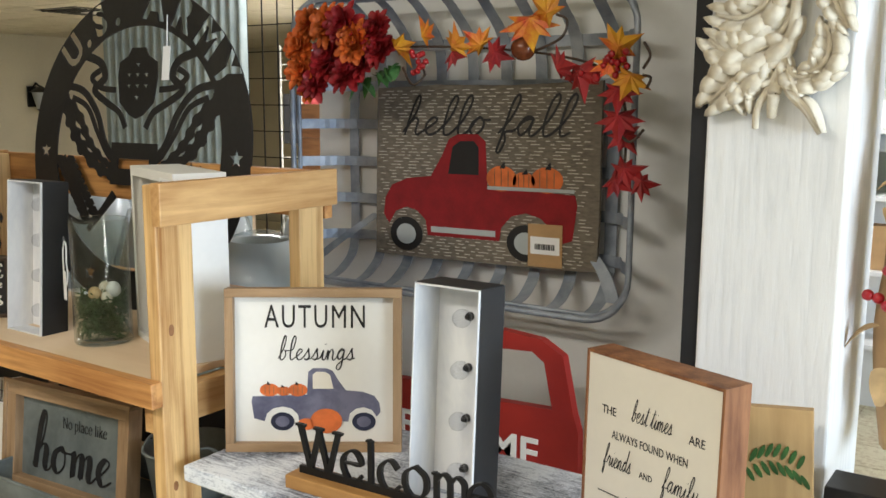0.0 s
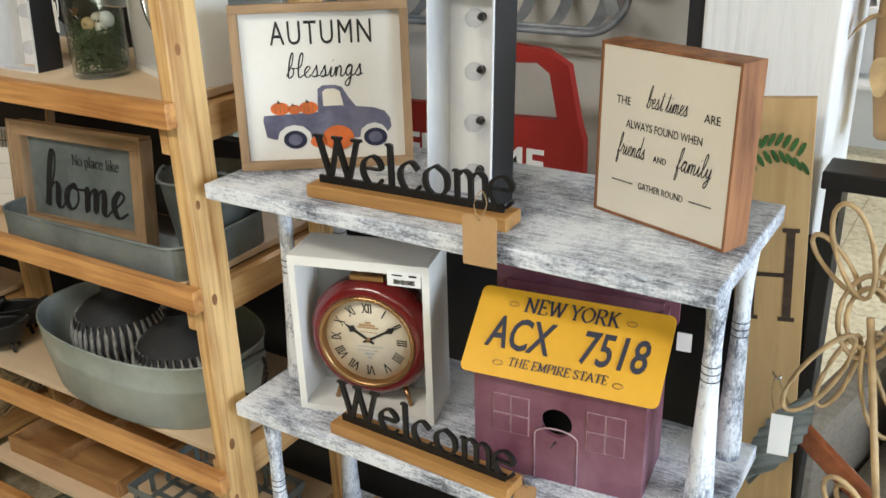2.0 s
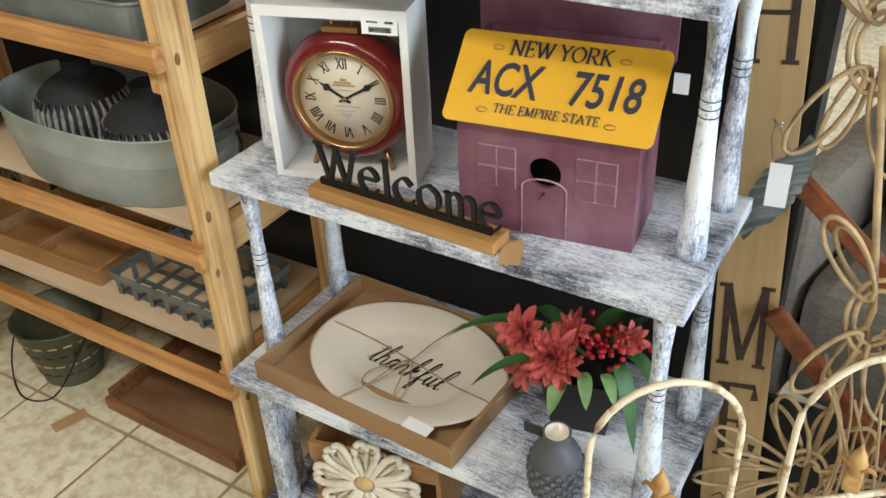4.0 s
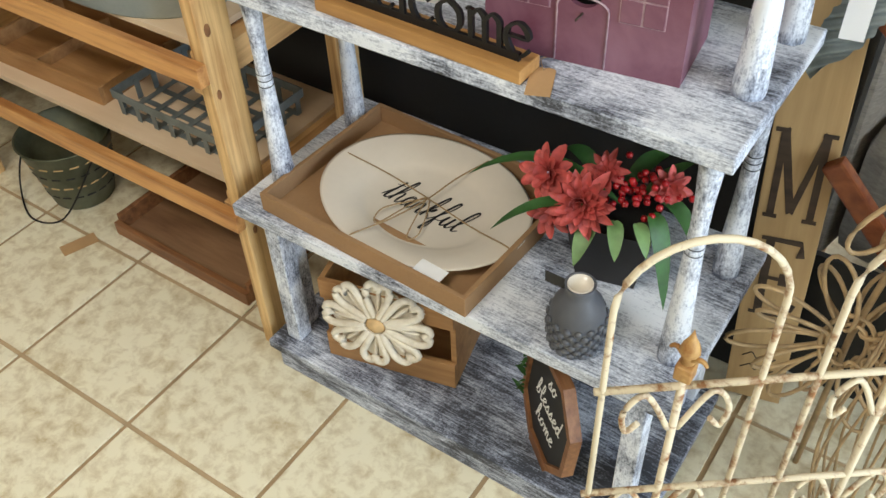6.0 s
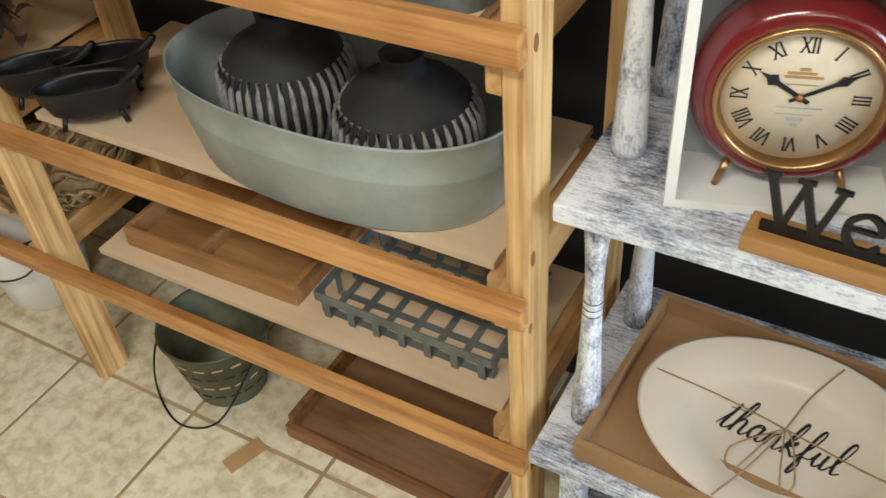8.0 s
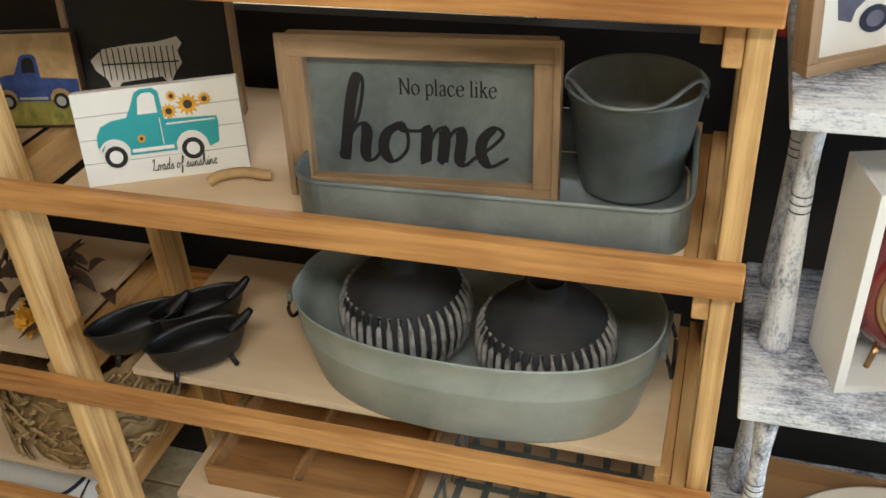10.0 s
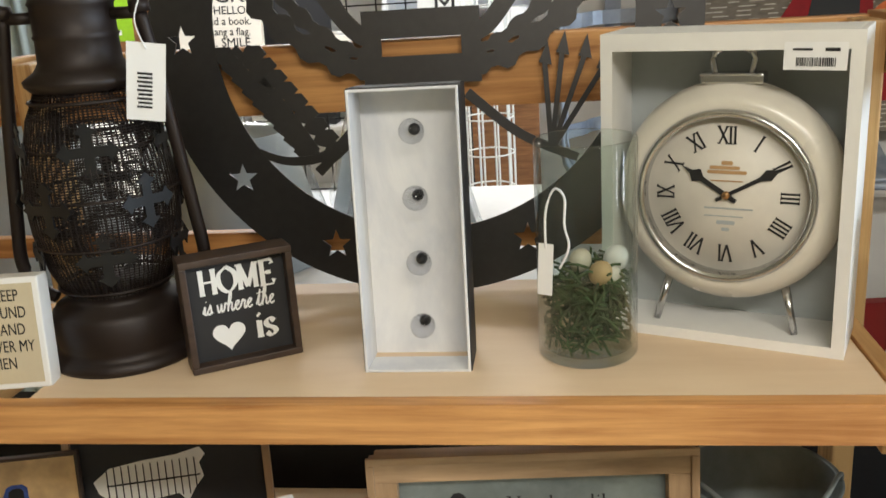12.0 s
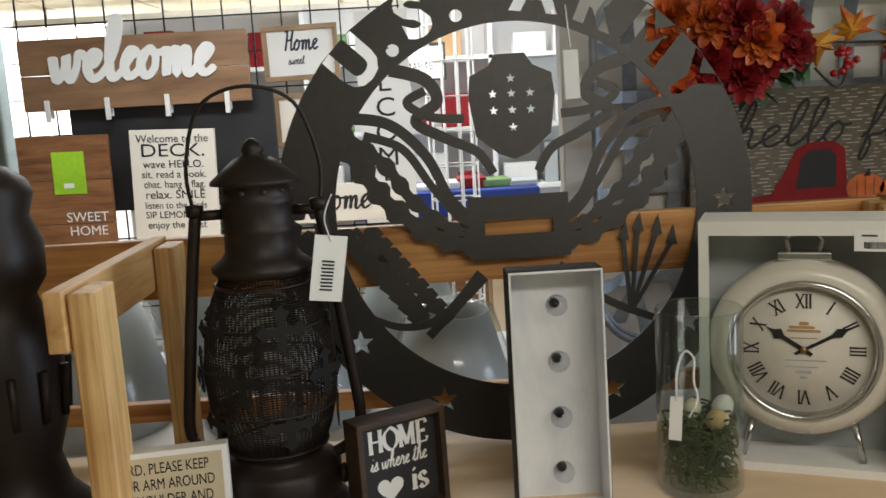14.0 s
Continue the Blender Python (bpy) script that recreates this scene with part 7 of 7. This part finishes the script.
for i in range(49):
    s = i / 48
    hw = .036 * math.sqrt(max(.03, 1 - (2 * s - 1) ** 2)) + .0012 * math.sin(s * 60)
    rows.append([bm.verts.new((.004 + .050 * s + hw * u, -.008 + .0042 * math.sin(s * 52), .160 * s + .012 * u)) for u in (-1, -.5, 0, .5, 1)])
for a, b in zip(rows, rows[1:]):
    for k in range(4):
        bm.faces.new((a[k], a[k + 1], b[k + 1], b[k])).smooth = True
part("sheet", bm, GALV_DARK, ob)
part("hanger", tube(spline([(.018, -.004, .128), (.012, .004, .155), (.016, .008, .178), (.026, .004, .160), (.040, -.004, .135)], 4), .0011, 5), TWINE, ob)
part("screw_hook", tube(spline([(.010, .012, .182), (.014, .002, .180), (.020, .0, .176), (.022, .004, .182)], 4), .0014, 6), CHROME, ob)
part("price_label", boxes((.016, .046, -.0165, -.0158, .058, .128)), LABEL, ob)

ob = thing("black_console", pose(0, 0, 0), "black painted console table beside the column", "table")
part("tabletop", boxes((-.318, .55, 1.205, 1.278, 1.168, 1.195), bevel=.003), BLACK_METAL, ob)
part("side_panel", boxes((-.312, -.290, 1.215, 1.276, 0, 1.166), bevel=.002), BLACK_METAL, ob)
part("back_panel", boxes((-.288, .54, 1.262, 1.275, 0, .30), bevel=.002), BLACK_METAL, ob)

# wicker frames beside it
ob = thing("rattan_flower_stand", pose(-0.205, 1.075, 0.0, 0, 0, 6), "tall honey rattan ornament of flower-shaped loops", "ornament")
rng = random.Random(12)


def loop(cx, cz, a, length, half, y, r=.0034):
    """A petal-shaped hoop of cane that starts at a distance from the heart."""
    ca, sa = math.cos(a), math.sin(a)
    pts = []
    for j in range(22):
        t = 2 * math.pi * j / 22
        u, v = .030 + length * (1 - math.cos(t)) / 2, half * math.sin(t) * (.75 + .25 * (1 - math.cos(t)) / 2)
        pts.append((cx + u * ca - v * sa, y + .006 * math.sin(t) - .03 * u / length * abs(ca), cz + u * sa + v * ca))
    return tube(pts, r, 6, True)


for cx, cz, y in ((-.012, 1.05, 0), (.055, .715, -.075), (.02, .36, -.04)):
    for hw in (.026, .036):
        part("heart_hoop", tube([(cx + hw * math.cos(2 * math.pi * j / 20), y - .004, cz + hw * 1.7 * math.sin(2 * math.pi * j / 20)) for j in range(20)], .0036, 6, True), WICKER, ob)
    for k in range(8):
        if 2 <= k <= 4 and cz > .5 and k != 2:
            continue
        part("petal_hoop", loop(cx, cz, radians(45 * k + 22 + rng.uniform(-7, 7)), .125 + .02 * rng.random(), .026, y + rng.uniform(-.01, .01)), WICKER, ob)
        part("petal_hoop", loop(cx, cz, radians(45 * k + 30 + rng.uniform(-7, 7)), .10 + .02 * rng.random(), .018, y + .012 + rng.uniform(-.008, .008)), WICKER, ob)
part("core_stick", tube([(.02, .0, 0), (.022, -.02, .36), (.05, -.06, .715), (-.01, 0, 1.05)], .005, 8), WICKER, ob)
ob = thing("padded_chair", pose(0.02, 1.66, 0, 0, 0, -12), "grey upholstered chair with a pale cushion", "chair")
part("seat", boxes((-.26, .30, -.28, .28, .16, .44), bevel=.05), CLOTH_GREY, ob)
part("backrest", boxes((-.26, .30, .14, .30, .442, .86), bevel=.06), CLOTH_GREY, ob)
part("armrest", boxes((-.345, -.262, -.28, .30, .12, .62), bevel=.035), CLOTH_GREY, ob)
part("armrest", boxes((.302, .385, -.28, .30, .12, .62), bevel=.035), CLOTH_GREY, ob)
for x in (-.30, .34):
    for y in (-.24, .24):
        part("leg", boxes((x - .02, x + .02, y - .02, y + .02, 0, .158), bevel=.004), DARKWOOD, ob)
cushion = part("cushion", boxes((-.22, .22, -.02, .13, .445, .80), bevel=.065), PAPER, ob, "pale cushion")
ob = thing("willow_cone", pose(-0.090, 1.005, 0.0), "bundle of thin dried willow twigs", "ornament")
for k in range(18):
    a = 2 * math.pi * k / 18
    part("twig", tube(spline([(.05 * math.cos(a), .05 * math.sin(a), 0), (.075 * math.cos(a + .2), .055 * math.sin(a + .2), .2), (.05 * math.cos(a + .3), .045 * math.sin(a + .3), .42 + .06 * rng.random()), (.10 * math.cos(a), .05 * math.sin(a), .56 + .08 * rng.random())], 5), .0024, 5), WICKER, ob)
ob = thing("quilt_rack", pose(0, 0, 0), "reddish varnished wooden rack with two sloping rails", "rack")
for z0, z1, h in ((.800, .455, .030), (.560, .135, .034)):
    bm = boxes((0, .52, -.011, .011, -h / 2, h / 2), bevel=.005)
    bm.transform(Matrix.Translation((-.292, 1.165, z0)) @ pose(0, 0, 0, 0, math.degrees(math.atan2(z0 - z1, .41)), 0))
    part("rail", bm, MAHOGANY, ob)
part("end_post", boxes((.085, .125, 1.145, 1.185, 0, .56), bevel=.004), MAHOGANY, ob)

# ornate garden gate
ob = thing("garden_gate", pose(0, 0, 0), "rusty cream iron garden gate with hoops and gilded finials", "gate")


def gp(u, z):
    return (-.395 + u * .79, .66 + u * .61, z)


for u0 in (0.0, .26, .52):
    part("hoop", tube([gp(u0, 0.02), gp(u0, .55)] + [gp(u0 + .095 - .095 * math.cos(a), .655 + .100 * math.sin(a)) for a in [math.pi * k / 14 for k in range(15)]] + [gp(u0 + .19, .55), gp(u0 + .19, .02)], .0045, 8), GATE, ob)
for z in (.515, .29, .06):
    part("cross_bar", tube([gp(-.01, z), gp(.78, z)], .005, 8), GATE, ob)
for u0 in (.095, .355, .615):
    part("picket", tube([gp(u0, .02), gp(u0, .545)], .0055, 8), GATE, ob)
    bm = bmesh.new()
    x, y, z = gp(u0, .545)
    box(bm, x - .011, x + .011, y - .011, y + .011, z - .012, z + .012, .003)
    lathe([(0, 0), (.009, .004), (.006, .012), (.013, .022), (.010, .034), (.004, .046), (0, .060)], 10, centre=(x, y, z + .012), bm=bm)
    for e in (-1, 1):
        tube(spline([(x, y, z + .018), (x + e * .016, y - e * .003, z + .030), (x + e * .024, y - e * .004, z + .024)], 4), .0045, 6, bm=bm, taper=lambda s: 1 - .5 * s)
    part("finial", bm, RUST, ob, "gilded rusty finial")
    for e in (-1, 1):
        part("scroll", tube(spline([gp(u0 + e * .006, .43), gp(u0 + e * .04, .50), gp(u0 + e * .065, .47), gp(u0 + e * .06, .43), gp(u0 + e * .045, .445)], 6), .0042, 7), GATE, ob)
        part("scroll", tube(spline([gp(u0 + e * .006, .22), gp(u0 + e * .04, .29), gp(u0 + e * .065, .26), gp(u0 + e * .06, .22), gp(u0 + e * .045, .235)], 6), .0042, 7), GATE, ob)

# autumn swag on the far side of the column
ob = thing("burlap_swag", pose(-0.256, 1.40, 1.42), "burlap swag with dry leaves, berries and a gourd", "wreath")
rng = random.Random(61)
part("backing", tube(spline([(.02, .02, -.22), (.0, .02, -.05), (.02, .02, .15), (.03, .02, .45)], 6), .05, 10, flat=.8), KRAFT, ob)
for k in range(46):
    p = Vector((rng.uniform(-.035, .10), -.02 + rng.uniform(-.02, .01), rng.uniform(-.24, .42)))
    bm = bmesh.new()
    leaf_mesh(p, p + Vector((rng.uniform(-.05, .05), -.03 * rng.random(), rng.uniform(-.07, .07))), .018, bm, .012, 5)
    part("dry_leaf", bm, CREAM_LEAF, ob)
bm = bmesh.new()
for k in range(34):
    bmesh.ops.create_icosphere(bm, subdivisions=2, radius=.0085, matrix=Matrix.Translation((rng.gauss(.002, .016), -.055 + rng.gauss(0, .008), rng.gauss(.02, .022))))
tagged(part("berry_spray", bm, BERRY, ob, smooth=True), kind="stuff")
bm = bmesh.new()
bmesh.ops.create_uvsphere(bm, u_segments=20, v_segments=12, radius=1, matrix=Matrix.Translation((.06, -.05, .11)) @ Matrix.Diagonal((.045, .04, .06, 1)))
part("gourd", bm, PETAL_ORANGE, ob, "orange gourd", smooth=True)

# ---- the store behind the rack ----
table = thing("display_table", pose(0, 0, 0), "white display table behind the rack", "table")
part("tabletop", boxes((-3.2, -1.47, 1.34, 2.02, 1.165, 1.195), bevel=.004), WHITE_PAINT, table)
for x in (-3.15, -1.55):
    for y in (1.38, 1.97):
        part("leg", boxes((x, x + .05, y, y + .05 - .02, 0, 1.165), bevel=.003), WHITE_PAINT, table)
shade = thing("lamp_shade", pose(-1.720, 1.560, 1.1955), "grey lamp shade wrapped in clear plastic", "lamp shade", "wrapped lamp shades")
part("shade", lathe([(.115, 0), (.118, .004), (.075, .165), (.072, .165), (.112, .004), (.115, 0)], 36), BOXGREY, shade)
part("wrap", lathe([(.121, .0), (.124, .03), (.083, .17), (.04, .185), (0, .18)], 20), SHRINK, shade)
for x, y, k in ((-2.02, 1.54, 1.32), (-2.40, 1.545, 1.48), (-2.79, 1.55, 1.42), (-2.20, 1.845, 1.1), (-2.62, 1.86, 1.1), (-1.80, 1.86, 1.1)):
    copy_thing(shade, pose(x, y, 1.1955, 0, 0, 70 * k) @ Matrix.Diagonal((k, k, k, 1)))

FAR = Matrix.Translation((.961, .048, -.961)) @ Matrix.Diagonal((1.55, 1.55, 1.55, 1))
grid = thing("wire_grid_panel", FAR @ pose(0, 2.46, 0), "black wire grid panel hung with signs", "display rack")
for k in range(24):
    x = -3.6 + .0785 * k
    part("upright_wire", boxes((x - .002, x + .002, -.002, .002, .9, 2.10)), BLACK_METAL, grid)
for k in range(13):
    z = .92 + .098 * k
    part("cross_wire", boxes((-3.6, -1.79, .0022, .0062, z - .002, z + .002)), BLACK_METAL, grid)
for x in (-3.5, -1.9):
    part("stand_foot", boxes((x - .02, x + .02, -.12, .12, .6205, .64), (x - .012, x + .012, -.012, .012, .64, .9)), BLACK_METAL, grid)


def plank_sign(name, x0, x1, z0, z1, y, mat, label, planks=1, roll=0.0):
    ob = thing(name, FAR @ Matrix.Translation((x0, y, z0)) @ pose(0, 0, 0, 0, roll, 0), label, "sign")
    h = (z1 - z0) / planks
    for k in range(planks):
        part("plank", boxes((0, x1 - x0, 0, .018, k * h + .0006, (k + 1) * h - .0006), bevel=.0012), mat, ob)
    return ob


ob = plank_sign("welcome_plank", -2.755, -2.178, 1.768, 1.948, 2.30, TRAYWOOD, "grey-brown plank sign with raised white welcome script", 2)
cursive("lettering", "welcome", .068, .285, .075, ob, INK_WHITE, y=-.006, pen=.27, heavy=.3, wide=.92, slant=.15, thick=.006)
for k in range(4):
    x = .06 + .152 * k
    part("clip", boxes((x - .006, x + .006, -.008, -.0005, -.028, .028), (x - .006, x + .006, .0185, .024, -.02, .02), bevel=.001), BOXWHITE, ob)
solid("chalk_board", boxes((-2.66, -2.13, 2.345, 2.365, 1.50, 1.80), bevel=.002), BLACK_CARD, "black board hung on a wire grid", "board", FAR)
ob = plank_sign("deck_sign", -2.484, -2.275, 1.405, 1.712, 2.22, CREAM_BOARD, "cream board sign with rules of the deck", 1, 2)
for s, z, sz, wd in (("Welcome to the", .275, .028, .95), ("DECK.", .240, .046, 1.25), ("wave HELLO.", .212, .027, 1), ("sit. read a book.", .187, .026, .95), ("chat. hang a flag.", .162, .026, .9), ("relax. SMILE", .135, .030, 1), ("listen to the birds", .110, .024, .9), ("SIP LEMONADE", .086, .024, .95), ("enjoy the west", .060, .026, .95)):
    words("lettering", s, sz, .105, z, ob, INK, y=-.0008, depth=.0003, wide=wd)
ob = plank_sign("sweet_home_sign", -2.80, -2.535, 1.38, 1.710, 2.22, WALNUT, "reddish-brown plank sign lettered sweet home", 3, 1)
words("lettering", "SWEET", .034, .20, .115, ob, INK_WHITE, y=-.0008, depth=.0003)
words("lettering", "HOME", .034, .20, .080, ob, INK_WHITE, y=-.0008, depth=.0003)
part("green_card", boxes((.125, .205, -.002, -.001, .185, .290)), material("lime_card", (.38, .70, .03), .6), ob, "bright green card")
part("bar_code", boxes((.150, .175, -.003, -.0021, .200, .212)), LABEL, ob)
ob = framed_sign("home_print", FAR @ Matrix.Translation((-2.152, 2.38, 1.812)) @ pose(0, 0, 0, 0, -1, 0), .198, .142, .02, .013, OAK, PAPER, "white home sweet home print in a wood frame", .008, OAK_Z)
cursive("lettering", "Home", .026, .100, .078, ob, NAVY, y=.0072, pen=.2, wide=.8)
cursive("lettering", "sweet", .012, .085, .042, ob, NAVY, y=.0072, pen=.2, wide=.8)
ob = framed_sign("small_frame", FAR @ Matrix.Translation((-2.135, 2.38, 1.640)), .14, .140, .02, .013, OAK, CREAM_BOARD, "small cream print in a wood frame", .008, OAK_Z)
ob = plank_sign("upright_welcome_sign", -1.912, -1.772, 1.42, 1.985, 2.40, PAPER, "tall white sign with welcome down its length", 1)
for k, ch in enumerate("WELCOME"):
    words("lettering", ch, .072, .070, .485 - .066 * k, ob, INK, y=-.0008, depth=.0003, wide=1.1)
ob = plank_sign("script_welcome_sign", -2.20, -1.80, 1.448, 1.545, 2.26, CREAM_BOARD, "long cream sign with welcome in script", 1)
cursive("lettering", "welcome", .034, .20, .032, ob, INK, y=-.0008, pen=.16, heavy=.6, wide=.95)
solid("display_riser", boxes((-3.2, -1.46, 2.05, 2.30, 1.395, 1.425), (-3.1, -3.05, 2.1, 2.25, .6205, 1.395), (-1.6, -1.55, 2.1, 2.25, .6205, 1.395), bevel=.003), PLY, "long wooden riser under a row of signs", "shelf", FAR)
spin = thing("wire_spinner", pose(-1.66, 2.62, 0), "white wire spinner rack with small goods", "display rack")
for k in range(10):
    a = 2 * math.pi * k / 10
    part("upright_wire", tube([(.07 * math.cos(a), .07 * math.sin(a), .03), (.07 * math.cos(a), .07 * math.sin(a), 2.05)], .003, 6), BOXWHITE, spin)
for z in [.05 + .1 * k for k in range(20)]:
    part("hoop_wire", tube([(.07 * math.cos(2 * math.pi * j / 20), .07 * math.sin(2 * math.pi * j / 20), z) for j in range(20)], .0025, 5, True), BOXWHITE, spin)
rng = random.Random(44)
COLS = [PAPER, CREAM_BOARD, BOXGREY, KRAFT, BOXWHITE, BLACK_CARD, LEAF_PALE, FELTRED, PAPER, BOXWHITE]
# lit shelving further back
unit = thing("white_shelving", pose(-1.85, 5.2, 0), "tall white shelving stacked with goods", "shelf")
part("back_panel", boxes((-1.6, 1.6, .30, .32, 0, 2.3)), WHITE_PAINT, unit)
for z in (.4, .8, 1.2, 1.55, 1.95):
    part("shelf_board", boxes((-1.6, 1.6, 0, .298, z, z + .025), bevel=.002), WHITE_PAINT, unit)
for x in (-1.6, -.55, .5, 1.575):
    part("upright", boxes((x, x + .025, .0, .2975, 0, 2.3)), WHITE_PAINT, unit)
for z in (.825, 1.225, 1.575, 1.975):
    x = -1.55
    while x < 1.45:
        w, h = rng.uniform(.06, .2), rng.uniform(.08, .24)
        if not any(abs(x + w / 2 - q) < w / 2 + .03 for q in (-.54, .51)):
            solid("goods_box", boxes((0, w, 0, rng.uniform(.08, .2), 0, h), bevel=.004), rng.choice(COLS), "small boxed goods on white shelving", "box", pose(-1.85 + x, 5.26, z + .0005), "goods on the shelving")
        x += w + rng.uniform(.02, .10)
ob = framed_sign("farm_frame", Matrix.Translation((-1.86, 4.95, 1.84)), .26, .20, .02, .012, BLACK_CARD, PAPER, "black framed farmhouse print", .008, BLACK_CARD)
words("lettering", "MARKET", .06, .13, .06, ob, INK, y=.0072, depth=.0003, wide=.8)
part("hanging_wire", tube([(.13, .01, .2), (.13, .01, .86)], .002, 5), BLACK_METAL, ob)
blue = thing("cloth_table", pose(0, 0, 0), "brown table under a blue cloth", "table")
part("tablecloth", boxes((-2.1, -1.2, 4.3, 4.9, 1.18, 1.30), bevel=.01), material("blue_tablecloth", (.02, .05, .28), .8), blue)
part("table_base", boxes((-2.05, -1.25, 4.35, 4.85, 0, 1.179)), WALNUT, blue)
rng = random.Random(3)
for k in range(7):
    solid("folded_linen", boxes((-.07, .07, -.1, .1, 0, .02 + .03 * rng.random()), bevel=.006), rng.choice(COLS), "folded linen on a blue table", "linen", pose(-2.0 + .12 * k, 4.5, 1.3005, 0, 0, rng.uniform(-12, 12)), "folded linens")
# hung cloths beside the partition
ob = thing("linen_rack", pose(-5.85, 5.9, 0, 0, 0, 40) @ Matrix.Diagonal((1.8, 1, 1.03, 1)), "white wire rack with hung checked towels", "display rack")
for x in (0, .10, .20, .30):
    part("upright_wire", boxes((x - .004, x + .004, -.004, .004, 0, 2.12)), BOXWHITE, ob)
for k in range(14):
    part("cross_wire", boxes((0, .30, -.007, -.0045, .4 + .13 * k, .406 + .13 * k)), BOXWHITE, ob)
CHECK = two_tone("checked_towel", (.55, .50, .44), (.36, .05, .05), (1, 1, 90), .45, .5, .9, .1)
for x, mt in ((.03, BLACK_CARD), (.13, CHECK), (.23, CREAM_LEAF)):
    part("towel", boxes((x - .02, x + .05, -.016, -.009, 1.30, 1.72), bevel=.003), mt, ob)
# corrugated sheets, sconce, vent and light fittings
ob = thing("corrugated_sheet", pose(-3.95, 2.75, 0), "tall sheet of corrugated galvanised steel", "sheet metal")
bm = bmesh.new()
prev = None
for k in range(121):
    x = .008 * k
    row = [bm.verts.new((x, .012 * math.sin(k * .9), z)) for z in (0, 2.35)]
    if prev:
        bm.faces.new((prev[0], row[0], row[1], prev[1])).smooth = True
    prev = row
part("sheet", bm, GALV, ob)
part("edge_trim", boxes((0, .96, -.02, .02, 2.351, 2.39)), GALV_DARK, ob)
ob = thing("wall_sconce", pose(-10.009, 6.25, 1.70, 0, 0, -90) @ Matrix.Diagonal((1.2, 1.0, 1.2, 1)), "black iron wall sconce lantern", "sconce")
part("plate", boxes((-.05, .05, -.19, -.17, -.06, .14), bevel=.004), BLACK_METAL, ob)
part("arm", tube([(0, -.17, .12), (0, -.09, .17), (0, 0, .13)], .01, 8), BLACK_METAL, ob)
part("roof", lathe([(.12, .08), (.09, .10), (.02, .14), (0, .15)], 8), BLACK_METAL, ob)
part("lantern_glass", lathe([(.045, -.08), (.09, .08)], 8), BOXGREY, ob)
part("base_cap", lathe([(0, -.11), (.03, -.10), (.05, -.08), (0, -.079)], 8), BLACK_METAL, ob)
ob = thing("ceiling_vent", pose(-7.1, 4.85, 2.448), "dark square air vent in the ceiling", "vent")
part("frame", slab([(-.29, -.29), (.29, -.29), (.29, .29), (-.29, .29)], 0, .012, holes=[[(-.25, -.25), (.25, -.25), (.25, .25), (-.25, .25)]]), BLACK_METAL, ob).data.transform(pose(0, 0, 0, 90))
for k in range(8):
    part("slat", boxes((-.25, .25, -.235 + .062 * k, -.205 + .062 * k, -.010, -.004)), BLACK_METAL, ob)
TUBE = glow("lit_fluorescent", (1.0, .98, .93), 14)
# Housings for the assumed overhead lights, the made-up second one included.
for x, y, z in ((-1.05, -.6, 2.45), (.35, -1.5, 2.45), (-2.3, 2.7, 2.45), (-1.7, 4.6, 2.45), (-6.5, 5.0, 2.45)):
    ob = thing("ceiling_light", pose(x, y, z), "assumed long fluorescent ceiling light", "ceiling light", "fluorescent lights")
    part("housing", boxes((-.62, .62, -.17, .17, -.018, 0), bevel=.004), BOXWHITE, ob)
ob = thing("strip_light", pose(-3.0, 6.0, 2.33), "bare fluorescent strip light hung from the ceiling", "ceiling light")
part("housing", boxes((-1.3, 1.3, -.06, .06, .0, .05), bevel=.004), BOXWHITE, ob)
part("lit_tube", tube([(-1.25, 0, -.03), (1.25, 0, -.03)], .028, 10), TUBE, ob)
for x in (-1.1, 1.1):
    part("chain", tube([(x, 0, .05), (x, 0, .12)], .005, 6), CHROME, ob)
